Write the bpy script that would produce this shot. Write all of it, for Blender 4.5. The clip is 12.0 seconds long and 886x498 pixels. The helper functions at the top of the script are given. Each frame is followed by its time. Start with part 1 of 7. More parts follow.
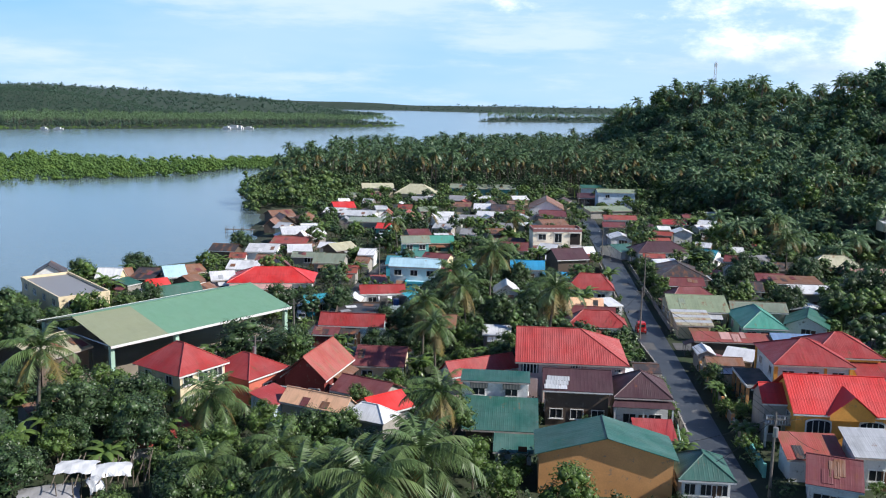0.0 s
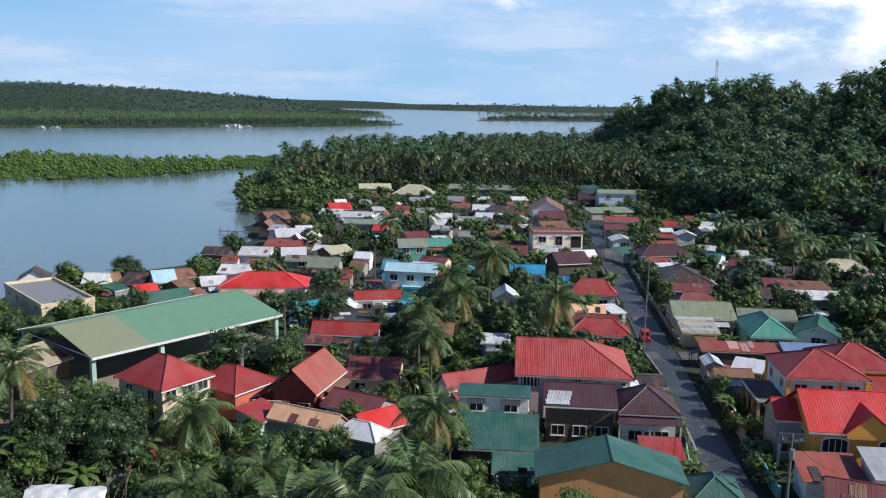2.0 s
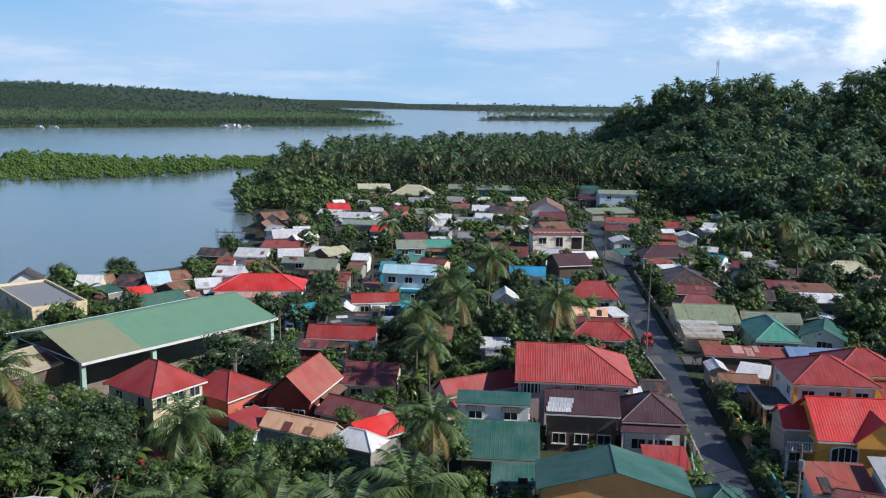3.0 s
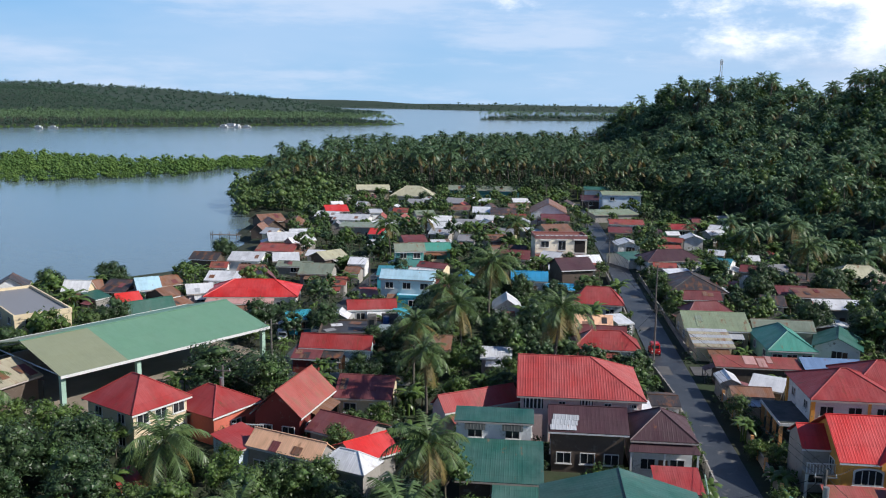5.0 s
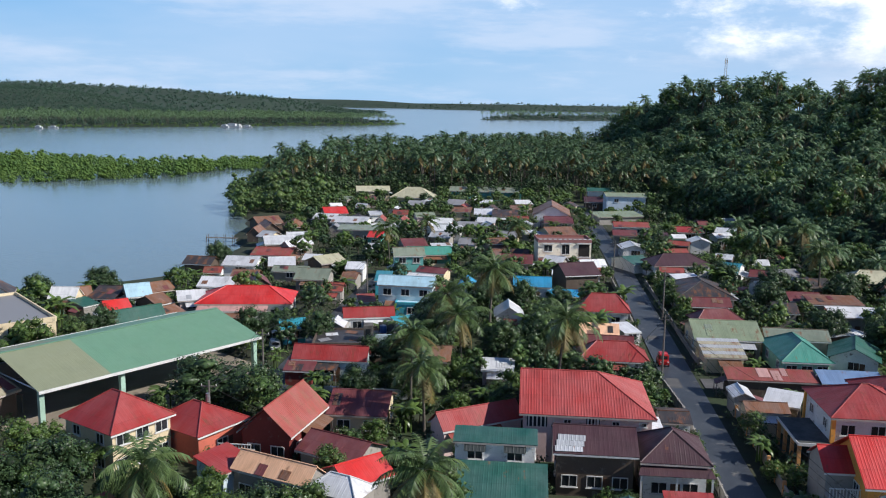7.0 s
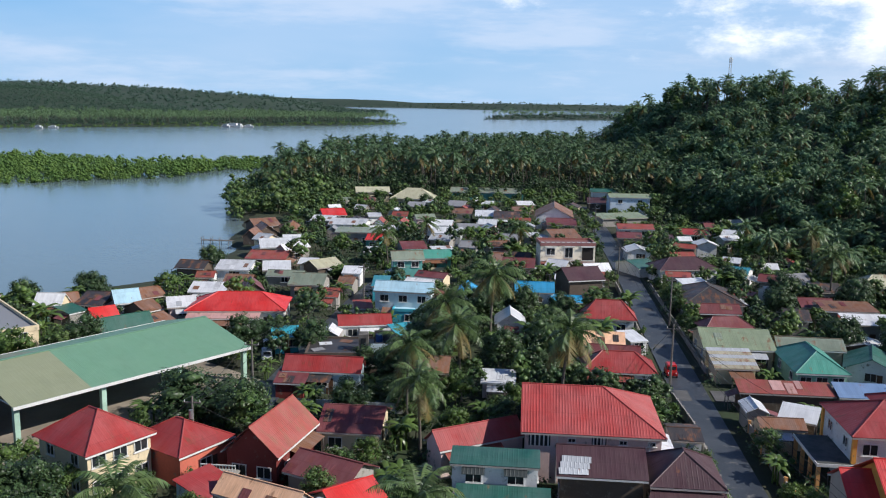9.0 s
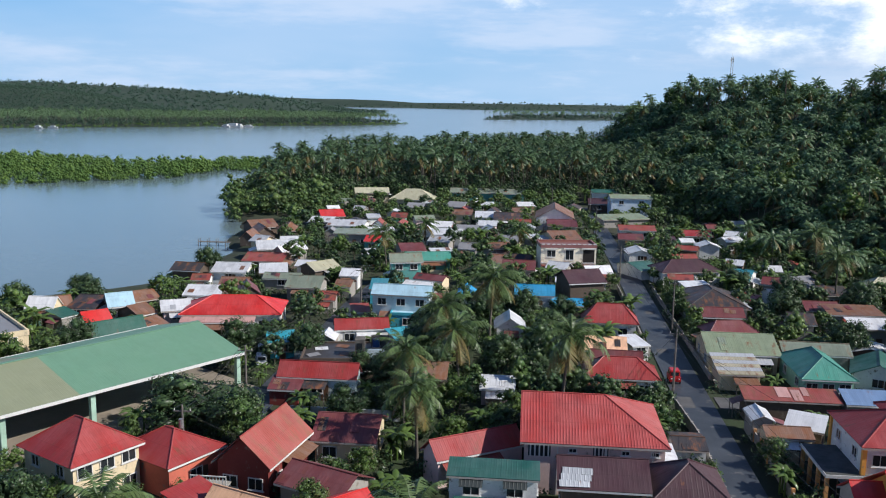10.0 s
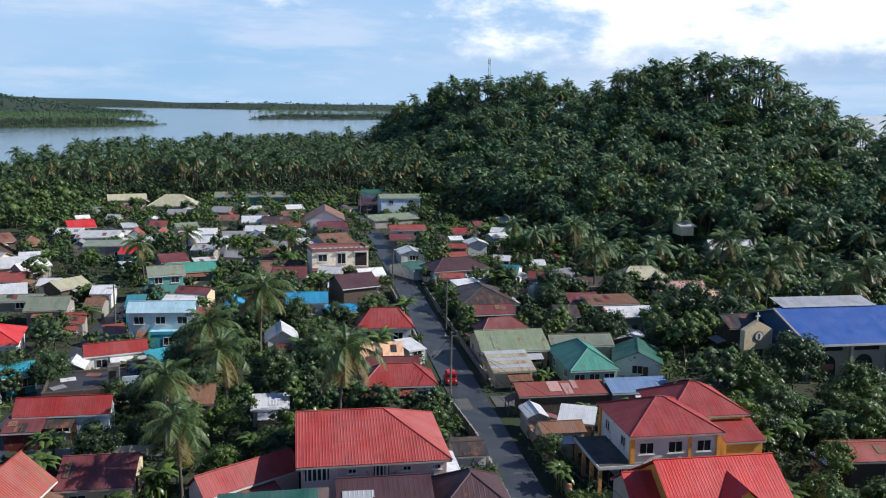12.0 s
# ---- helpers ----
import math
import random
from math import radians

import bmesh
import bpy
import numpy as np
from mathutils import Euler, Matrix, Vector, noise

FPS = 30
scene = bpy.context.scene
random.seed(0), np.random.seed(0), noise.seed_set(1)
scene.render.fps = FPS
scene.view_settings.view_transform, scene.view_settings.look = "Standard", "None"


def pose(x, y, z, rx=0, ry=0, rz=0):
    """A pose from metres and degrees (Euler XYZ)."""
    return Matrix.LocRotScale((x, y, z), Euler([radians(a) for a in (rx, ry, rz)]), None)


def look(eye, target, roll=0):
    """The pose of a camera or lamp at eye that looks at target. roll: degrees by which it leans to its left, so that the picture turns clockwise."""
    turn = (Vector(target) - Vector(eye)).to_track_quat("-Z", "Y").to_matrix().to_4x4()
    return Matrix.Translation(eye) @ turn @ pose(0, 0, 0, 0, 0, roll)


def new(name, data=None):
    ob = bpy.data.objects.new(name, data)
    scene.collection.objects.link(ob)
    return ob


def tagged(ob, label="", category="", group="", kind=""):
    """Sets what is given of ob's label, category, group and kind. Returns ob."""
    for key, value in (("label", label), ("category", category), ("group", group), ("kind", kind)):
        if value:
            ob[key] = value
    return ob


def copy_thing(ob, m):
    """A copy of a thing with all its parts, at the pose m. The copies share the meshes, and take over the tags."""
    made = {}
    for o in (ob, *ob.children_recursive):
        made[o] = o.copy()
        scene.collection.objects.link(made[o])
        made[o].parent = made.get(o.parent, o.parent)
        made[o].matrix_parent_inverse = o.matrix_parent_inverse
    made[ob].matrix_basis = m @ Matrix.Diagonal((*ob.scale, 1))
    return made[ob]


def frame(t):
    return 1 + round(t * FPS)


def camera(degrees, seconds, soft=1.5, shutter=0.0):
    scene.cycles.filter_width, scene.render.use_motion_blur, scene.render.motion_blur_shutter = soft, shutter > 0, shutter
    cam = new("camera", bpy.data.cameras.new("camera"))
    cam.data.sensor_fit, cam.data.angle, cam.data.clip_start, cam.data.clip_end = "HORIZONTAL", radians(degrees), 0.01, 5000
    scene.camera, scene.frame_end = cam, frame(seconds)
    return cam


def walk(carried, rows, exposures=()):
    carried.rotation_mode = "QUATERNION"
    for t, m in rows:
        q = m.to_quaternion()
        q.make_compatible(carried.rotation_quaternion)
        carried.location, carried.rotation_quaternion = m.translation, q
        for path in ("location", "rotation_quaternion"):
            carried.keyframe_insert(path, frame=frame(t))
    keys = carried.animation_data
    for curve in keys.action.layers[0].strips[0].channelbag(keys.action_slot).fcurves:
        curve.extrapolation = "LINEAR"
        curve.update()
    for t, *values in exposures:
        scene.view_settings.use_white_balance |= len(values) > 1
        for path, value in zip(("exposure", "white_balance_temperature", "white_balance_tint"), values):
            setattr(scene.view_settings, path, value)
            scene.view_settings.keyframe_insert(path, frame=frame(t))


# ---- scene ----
# ---------------------------------------------------------------- camera and its flight
cam = camera(54.48, 12.0, soft=1.1)
ROWS = [
    (0.0, 0.00, 0.00, 38.05, 80.345, -0.918, 5.386),
    (0.5, -0.01, 1.27, 38.09, 80.321, -0.915, 5.385),
    (1.0, -0.03, 2.54, 38.15, 80.298, -0.916, 5.377),
    (1.5, -0.05, 3.77, 38.22, 80.285, -0.900, 5.357),
    (2.0, -0.09, 5.02, 38.25, 80.258, -0.920, 5.344),
    (2.5, -0.12, 6.28, 38.22, 80.247, -0.940, 5.328),
    (3.0, -0.15, 7.57, 38.18, 80.245, -0.945, 5.335),
    (5.0, -0.28, 12.84, 38.14, 80.228, -0.930, 5.413),
    (5.5, -0.32, 14.13, 38.17, 80.222, -0.920, 5.435),
    (6.0, -0.37, 15.44, 38.20, 80.219, -0.922, 5.460),
    (6.5, -0.38, 16.76, 38.22, 80.212, -0.918, 5.505),
    (7.0, -0.37, 18.08, 38.23, 80.202, -0.897, 5.558),
    (9.0, -0.33, 23.26, 38.24, 80.157, -0.859, 5.704),
    (9.5, -0.29, 24.48, 38.23, 80.160, -0.846, 5.723),
    (10.0, -0.23, 25.72, 38.24, 80.163, -0.850, 5.751),
    (10.5, -0.14, 26.90, 38.28, 80.186, -0.850, 3.415),
    (11.0, -0.04, 28.12, 38.34, 80.224, -0.830, 0.849),
    (11.5, 0.09, 29.35, 38.37, 80.281, -0.829, -3.153),
    (12.0, 0.32, 30.59, 38.36, 80.358, -0.823, -9.486),
]
walk(cam, [(t, pose(x, y, z, a, b, c)) for t, x, y, z, a, b, c in ROWS], [(0.0, 0.42), (0.3, 0.33), (0.6, 0.22), (1.0, 0.14), (1.5, 0.1), (12.0, 0.1)])

# ---------------------------------------------------------------- light
SUN_AZ, SUN_EL = 100.0, 37.0          # degrees from +y towards +x, degrees above the horizon
sun_way = Vector((math.sin(radians(SUN_AZ)) * math.cos(radians(SUN_EL)), math.cos(radians(SUN_AZ)) * math.cos(radians(SUN_EL)), math.sin(radians(SUN_EL))))
sun_data = bpy.data.lights.new("sun", "SUN")
sun_data.energy, sun_data.angle, sun_data.color = 5.0, radians(0.6), (1.0, 0.955, 0.9)
sun = new("sun", sun_data)
sun.matrix_world = look((0, 0, 200), Vector((0, 0, 200)) - sun_way)

world = bpy.data.worlds.new("sky")
scene.world = world
world.use_nodes = True
wn, wl = world.node_tree.nodes, world.node_tree.links
wn.clear()


def wnode(kind, **values):
    n = wn.new(kind)
    for k, v in values.items():
        n.inputs[k].default_value = v
    return n


sky = wn.new("ShaderNodeTexSky")
sky.sky_type, sky.sun_disc = "NISHITA", False
sky.sun_elevation, sky.sun_rotation = radians(SUN_EL), radians(SUN_AZ)
sky.altitude, sky.air_density, sky.dust_density, sky.ozone_density = 0.0, 1.0, 0.6, 1.5
coord = wn.new("ShaderNodeTexCoord")
sep = wn.new("ShaderNodeSeparateXYZ")
wl.new(coord.outputs["Generated"], sep.inputs[0])


def wmath(op, a, b=None, clamp=False):
    n = wn.new("ShaderNodeMath")
    n.operation, n.use_clamp = op, clamp
    for i, v in enumerate((a, b)):
        if v is None:
            continue
        if isinstance(v, (int, float)):
            n.inputs[i].default_value = v
        else:
            wl.new(v, n.inputs[i])
    return n.outputs[0]


def wmix(fac, a, b):
    n = wn.new("ShaderNodeMix")
    n.data_type = "RGBA"
    for sock, v in ((n.inputs[0], fac), (n.inputs[6], a), (n.inputs[7], b)):
        if isinstance(v, (int, float, tuple)):
            sock.default_value = v
        else:
            wl.new(v, sock)
    return n.outputs[2]


def wramp(v, a, b):
    n = wn.new("ShaderNodeMapRange")
    n.interpolation_type = "SMOOTHSTEP"
    n.inputs[1].default_value, n.inputs[2].default_value = a, b
    wl.new(v, n.inputs[0])
    return n.outputs[0]


def wnoise(scale, detail, rough, sx, sy, sz):
    m = wn.new("ShaderNodeMapping")
    m.inputs["Scale"].default_value = (sx, sy, sz)
    wl.new(coord.outputs["Generated"], m.inputs["Vector"])
    n = wnode("ShaderNodeTexNoise", Scale=scale, Detail=detail, Roughness=rough)
    wl.new(m.outputs[0], n.inputs["Vector"])
    return n.outputs["Fac"]


# thin streaky cloud over the whole sky, heaped cloud low towards the sun's side
wisps = wramp(wnoise(3.4, 8, 0.6, 1.0, 1.0, 6.0), 0.47, 0.66)
veil = wramp(wnoise(1.3, 5, 0.55, 1.0, 1.0, 4.0), 0.40, 0.66)
side = wramp(sep.outputs[0], 0.02, 0.5)
heaps = wramp(wmath("ADD", wnoise(7.5, 10, 0.62, 1.0, 1.0, 2.2), wmath("MULTIPLY", side, 0.3)), 0.56, 0.80)
ragged = wmath("ADD", sep.outputs[2], wmath("MULTIPLY", wnoise(16, 6, 0.6, 1.0, 1.0, 1.6), 0.07))
low = wmath("MULTIPLY", wramp(ragged, 0.07, 0.115), wramp(sep.outputs[2], 0.30, 0.12))
heap = wmath("MULTIPLY", heaps, low)
under = wmath("MULTIPLY", wmath("MULTIPLY", wramp(sep.outputs[2], 0.075, 0.05), wramp(sep.outputs[2], 0.02, 0.045)), side)
air = wmix(wramp(sep.outputs[2], 0.0, 0.16), (2.85, 4.75, 7.0, 1), (1.8, 4.05, 7.1, 1))
deep = wmix(1.0, sky.outputs[0], (0.33, 0.45, 0.68, 1))
deep.node.blend_type = "MULTIPLY"
base = wmix(wramp(sep.outputs[2], 0.45, 0.12), deep, air)
open_sky = wramp(sep.outputs[2], 0.5, 0.15)
veil, wisps = wmath("MULTIPLY", veil, open_sky), wmath("MULTIPLY", wisps, open_sky)
base = wmix(wmath("MULTIPLY", veil, 0.45), base, (4.6, 5.8, 7.7, 1))
base = wmix(wmath("MULTIPLY", wisps, 0.6), base, (5.4, 6.3, 7.9, 1))
base = wmix(wmath("MULTIPLY", under, 0.5), base, (3.6, 4.6, 6.4, 1))
base = wmix(heap, base, (10.0, 10.1, 10.4, 1))
base = wmix(wramp(sep.outputs[2], -0.004, -0.012), base, (2.2, 3.6, 5.4, 1))
back = wnode("ShaderNodeBackground", Strength=0.118)
wl.new(base, back.inputs[0])
wl.new(back.outputs[0], wn.new("ShaderNodeOutputWorld").inputs[0])

# ---------------------------------------------------------------- materials
MATS = {}


def material(name, color, rough=0.7, metal=0.0, second=None, scale=0.6, amount=0.5, fine=9.0, fine_amount=0.15, bump=0.0, bump_scale=20.0, rust=0.0,
             rust_color=(0.16, 0.07, 0.035), vary=0.0, ior=1.45, island=False, stretch=(1, 1, 1), trans=0.0, spec=0.5):
    """A surface with broad stains, fine grain, rust or dirt spots and a little variation from thing to thing."""
    if name in MATS:
        return MATS[name]
    m = bpy.data.materials.new(name)
    m.use_nodes = True
    nt = m.node_tree
    nodes, links = nt.nodes, nt.links
    bsdf = nodes["Principled BSDF"]
    bsdf.inputs["Roughness"].default_value, bsdf.inputs["Metallic"].default_value, bsdf.inputs["IOR"].default_value = rough, metal, ior
    bsdf.inputs["Specular IOR Level"].default_value = spec
    tc = nodes.new("ShaderNodeTexCoord")
    mp = nodes.new("ShaderNodeMapping")
    mp.inputs["Scale"].default_value = stretch
    links.new(tc.outputs["Object"], mp.inputs[0])

    def nz(sc, detail=5.0, rg=0.6):
        n = nodes.new("ShaderNodeTexNoise")
        n.inputs["Scale"].default_value, n.inputs["Detail"].default_value, n.inputs["Roughness"].default_value = sc, detail, rg
        links.new(mp.outputs[0], n.inputs["Vector"])
        return n.outputs["Fac"]

    def rng(v, a, b, c=0.0, d=1.0):
        n = nodes.new("ShaderNodeMapRange")
        for i, x in enumerate((a, b, c, d)):
            n.inputs[i + 1].default_value = x
        links.new(v, n.inputs[0])
        return n.outputs[0]

    def mix(f, a, b, kind="MIX"):
        n = nodes.new("ShaderNodeMix")
        n.data_type, n.blend_type = "RGBA", kind
        for sock, v in ((n.inputs[0], f), (n.inputs[6], a), (n.inputs[7], b)):
            if isinstance(v, (int, float, tuple)):
                sock.default_value = v
            else:
                links.new(v, sock)
        return n.outputs[2]

    second = second or tuple(c * 0.62 for c in color)
    col = mix(rng(nz(scale), 0.35, 0.68, 0.0, amount * 1.6), (*color, 1), (*second, 1))
    col = mix(rng(nz(fine, 3.0), 0.3, 0.75, 0.0, fine_amount * 2), col, tuple(c * 0.45 for c in color) + (1,))
    if rust:
        col = mix(rng(nz(scale * 2.3, 8.0, 0.68), 0.62 - rust * 0.3, 0.72 - rust * 0.2), col, (*rust_color, 1))
    if vary:
        if island:
            g = nodes.new("ShaderNodeNewGeometry")
            src = g.outputs["Random Per Island"]
        else:
            g = nodes.new("ShaderNodeObjectInfo")
            src = g.outputs["Random"]
        hs = nodes.new("ShaderNodeHueSaturation")
        links.new(rng(src, 0, 1, 1 - vary, 1 + vary), hs.inputs["Value"])
        links.new(col, hs.inputs["Color"])
        col = hs.outputs[0]
    links.new(col, bsdf.inputs["Base Color"])
    if bump:
        b = nodes.new("ShaderNodeBump")
        b.inputs["Strength"].default_value, b.inputs["Distance"].default_value = bump, 0.05
        links.new(nz(bump_scale, 4.0), b.inputs["Height"])
        links.new(b.outputs[0], bsdf.inputs["Normal"])
    if trans:
        bsdf.inputs["Subsurface Weight"].default_value = 0.0
        t = nodes.new("ShaderNodeBsdfTranslucent")
        links.new(col, t.inputs["Color"])
        ms = nodes.new("ShaderNodeMixShader")
        ms.inputs[0].default_value = trans
        links.new(bsdf.outputs[0], ms.inputs[1])
        links.new(t.outputs[0], ms.inputs[2])
        links.new(ms.outputs[0], nodes["Material Output"].inputs[0])
    MATS[name] = m
    return m


ROOFS = {
    "red": ((0.31, 0.028, 0.025), 0.28), "lightred": ((0.39, 0.05, 0.044), 0.12), "brightred": ((0.6, 0.026, 0.022), 0.06), "rustred": ((0.31, 0.055, 0.04), 0.6), "maroon": ((0.17, 0.04, 0.042), 0.35),
    "brown": ((0.075, 0.034, 0.04), 0.05), "green": ((0.02, 0.1, 0.078), 0.1), "darkgreen": ((0.012, 0.1, 0.07), 0.12), "palegreen": ((0.26, 0.32, 0.2), 0.3),
    "greygreen": ((0.2, 0.24, 0.18), 0.3), "teal": ((0.05, 0.25, 0.19), 0.15), "tealblue": ((0.03, 0.22, 0.28), 0.15), "blue": ((0.16, 0.26, 0.44), 0.1),
    "hallblue": ((0.03, 0.1, 0.36), 0.05), "brightblue": ((0.01, 0.28, 0.52), 0.08), "lightblue": ((0.36, 0.55, 0.64), 0.12), "cyanroof": ((0.03, 0.36, 0.46), 0.1),
    "tin": ((0.74, 0.75, 0.76), 0.16), "silver": ((0.52, 0.54, 0.56), 0.1), "whiteroof": ((0.84, 0.84, 0.83), 0.06), "rust": ((0.24, 0.14, 0.1), 0.75),
    "orangetin": ((0.82, 0.48, 0.29), 0.1), "striped": ((0.4, 0.36, 0.25), 0.45), "dark": ((0.045, 0.041, 0.042), 0.5), "creamroof": ((0.46, 0.44, 0.3), 0.15),
    "slab": ((0.26, 0.26, 0.27), 0.2), "maroonflat": ((0.3, 0.12, 0.11), 0.25), "rustpink": ((0.5, 0.28, 0.25), 0.3), "white": ((0.7, 0.72, 0.72), 0.1),
    "courtgreen": ((0.13, 0.26, 0.17), 0.0), "courtold": ((0.22, 0.24, 0.15), 0.0),
}
WALLS = {
    "pink": (0.76, 0.57, 0.54), "white": (0.82, 0.82, 0.8), "cream": (0.72, 0.6, 0.4), "creamwhite": (0.85, 0.78, 0.62), "orange": (0.72, 0.36, 0.14),
    "brightorange": (0.88, 0.4, 0.08), "grey": (0.34, 0.32, 0.29), "darkwood": (0.12, 0.09, 0.07), "mint": (0.3, 0.56, 0.42), "paleblue": (0.55, 0.66, 0.72), "iceblue": (0.68, 0.79, 0.9),
    "whitecyan": (0.6, 0.72, 0.74), "cyan": (0.08, 0.5, 0.62), "red_wall": (0.2, 0.035, 0.03), "salmon": (0.58, 0.15, 0.1), "tealwall": (0.14, 0.42, 0.38),
}


def roof_material(key):
    """Painted or bare metal sheets: laid in rows with laps, sheet to sheet differences, streaks down the slope and rust. Follows the sheet's own run."""
    name = "roof_" + key
    if name in MATS:
        return MATS[name]
    c, r = ROOFS[key]
    shiny = key in ("tin", "silver", "whiteroof")
    pale = 0.15 if key in ("dark", "rust", "brown") else 0.42
    fade = tuple(0.87 * v + 0.13 * pale for v in c)
    grime = tuple(v * 0.45 for v in c)
    rust_color = (0.17, 0.055, 0.034) if key in ("red", "lightred", "brightred", "maroon") else (0.21, 0.085, 0.05) if key == "rustred" else (0.2, 0.085, 0.04)
    wear = 0.3 if key.startswith("court") else 0.5 if key == "hallblue" else 1.0
    m = bpy.data.materials.new(name)
    m.use_nodes = True
    nodes, links = m.node_tree.nodes, m.node_tree.links
    bsdf = nodes["Principled BSDF"]
    bsdf.inputs["Metallic"].default_value = 0.2 if shiny else 0.0
    info, uv = nodes.new("ShaderNodeObjectInfo"), nodes.new("ShaderNodeUVMap")
    uv.uv_map = "run"

    def op(kind, *args):
        n = nodes.new("ShaderNodeMath")
        n.operation = kind
        for i, v in enumerate(args):
            if isinstance(v, (int, float)):
                n.inputs[i].default_value = v
            else:
                links.new(v, n.inputs[i])
        return n.outputs[0]

    def span(v, a, b, lo=0.0, hi=1.0):
        n = nodes.new("ShaderNodeMapRange")
        for i, q in enumerate((a, b, lo, hi)):
            n.inputs[i + 1].default_value = q
        links.new(v, n.inputs[0])
        return n.outputs[0]

    def mix(f, a, b, kind="MIX"):
        n = nodes.new("ShaderNodeMix")
        n.data_type, n.blend_type = "RGBA", kind
        for sock, v in ((n.inputs[0], f), (n.inputs[6], a), (n.inputs[7], b)):
            if isinstance(v, (int, float, tuple)):
                sock.default_value = v
            else:
                links.new(v, sock)
        return n.outputs[2]

    shift = nodes.new("ShaderNodeVectorMath")
    shift.operation = "ADD"
    away = nodes.new("ShaderNodeCombineXYZ")
    links.new(op("MULTIPLY", info.outputs["Random"], 173.0), away.inputs[0])
    links.new(op("MULTIPLY", info.outputs["Random"], 71.0), away.inputs[1])
    links.new(uv.outputs[0], shift.inputs[0])
    links.new(away.outputs[0], shift.inputs[1])

    def grain(sx, sy, detail, rough):
        mp = nodes.new("ShaderNodeMapping")
        mp.inputs["Scale"].default_value = (sx, sy, 1)
        links.new(shift.outputs[0], mp.inputs[0])
        n = nodes.new("ShaderNodeTexNoise")
        n.inputs["Scale"].default_value, n.inputs["Detail"].default_value, n.inputs["Roughness"].default_value = 1.0, detail, rough
        links.new(mp.outputs[0], n.inputs["Vector"])
        return n.outputs["Fac"]

    sep_run = nodes.new("ShaderNodeSeparateXYZ")
    links.new(shift.outputs[0], sep_run.inputs[0])
    u, v = op("DIVIDE", sep_run.outputs[0], 0.86), op("DIVIDE", sep_run.outputs[1], 2.5)
    cell = nodes.new("ShaderNodeCombineXYZ")
    links.new(op("FLOOR", u), cell.inputs[0])
    links.new(op("FLOOR", v), cell.inputs[1])
    white = nodes.new("ShaderNodeTexWhiteNoise")
    white.noise_dimensions = "2D"
    links.new(cell.outputs[0], white.inputs["Vector"])
    lap = op("GREATER_THAN", op("FRACT", v), 0.972)
    col = mix(span(grain(0.3, 0.22, 4, 0.6), 0.36, 0.66, 0.0, 0.85 * wear), (*c, 1), (*fade, 1))
    col = mix(span(grain(0.5, 0.34, 5, 0.62), 0.5, 0.7, 0.0, 0.42 * wear), col, (*grime, 1))
    col = mix(span(grain(2.6, 0.22, 5, 0.65), 0.46, 0.74, 0.0, 0.36 * wear), col, (*grime, 1))
    col = mix(span(grain(5.0, 3.0, 4, 0.7), 0.5, 0.8, 0.0, 0.3 * wear), col, (*fade, 1))
    if r:
        worn = op("ADD", grain(1.1, 0.42, 8, 0.68), op("MULTIPLY", white.outputs["Value"], 0.07))
        col = mix(span(worn, 0.69 - r * 0.3, 0.78 - r * 0.22, 0.0, 0.9), col, (*rust_color, 1))
    col = mix(op("MULTIPLY", lap, 0.28 * wear), col, (*grime, 1))
    tone = nodes.new("ShaderNodeHueSaturation")
    links.new(op("ADD", span(white.outputs["Value"], 0, 1, -0.05 * wear, 0.05 * wear), span(info.outputs["Random"], 0, 1, 0.87, 1.13)), tone.inputs["Value"])
    links.new(col, tone.inputs["Color"])
    links.new(tone.outputs[0], bsdf.inputs["Base Color"])
    links.new(span(grain(0.5, 0.4, 4, 0.6), 0.3, 0.7, 0.3 if shiny else 0.34, 0.55 if shiny else 0.62), bsdf.inputs["Roughness"])
    wave = op("SINE", op("MULTIPLY", sep_run.outputs[0], math.tau / 0.21))
    dents = grain(0.9, 0.7, 2, 0.5)
    bump = nodes.new("ShaderNodeBump")
    bump.inputs["Strength"].default_value, bump.inputs["Distance"].default_value = 0.35, 0.03
    links.new(op("ADD", op("MULTIPLY", wave, 0.14), op("MULTIPLY", dents, 2.2)), bump.inputs["Height"])
    links.new(bump.outputs[0], bsdf.inputs["Normal"])
    MATS[name] = m
    return m


def wall_material(key):
    return material("wall_" + key, WALLS[key], rough=0.85, scale=0.5, amount=0.25, fine=6.0, fine_amount=0.12, bump=0.15, rust=0.12, rust_color=(0.2, 0.18, 0.15), vary=0.08)


M_TRIM = material("trim_paint", (0.7, 0.7, 0.68), 0.6, amount=0.2)
M_FASCIA = material("fascia_board", (0.5, 0.44, 0.4), 0.7, amount=0.4)
M_GLASS = material("dark_window_glass", (0.025, 0.03, 0.035), 0.12, amount=0.2)
M_DOOR = material("door_wood", (0.14, 0.07, 0.04), 0.6, vary=0.3)
M_BARK = material("bark", (0.16, 0.13, 0.1), 0.9, scale=3, bump=0.5, bump_scale=12)
M_PALMBARK = material("palm_bark", (0.13, 0.115, 0.095), 0.9, scale=2, bump=0.5, bump_scale=14)
# Next two: leaf-to-leaf spread is natural tone plus sunlit highlights painted in.
M_LEAF = material("leaf_green", (0.057, 0.116, 0.037), 0.42, second=(0.116, 0.166, 0.048), scale=0.35, amount=0.7, fine=2, vary=0.62, island=True, trans=0.25, spec=0.45)
M_LEAFD = material("leaf_dark_green", (0.036, 0.075, 0.032), 0.42, second=(0.066, 0.105, 0.039), scale=0.3, amount=0.7, fine=2, vary=0.6, island=True, trans=0.2, spec=0.45)
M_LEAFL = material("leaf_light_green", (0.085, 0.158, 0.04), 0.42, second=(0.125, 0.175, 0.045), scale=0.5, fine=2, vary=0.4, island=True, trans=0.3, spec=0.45)
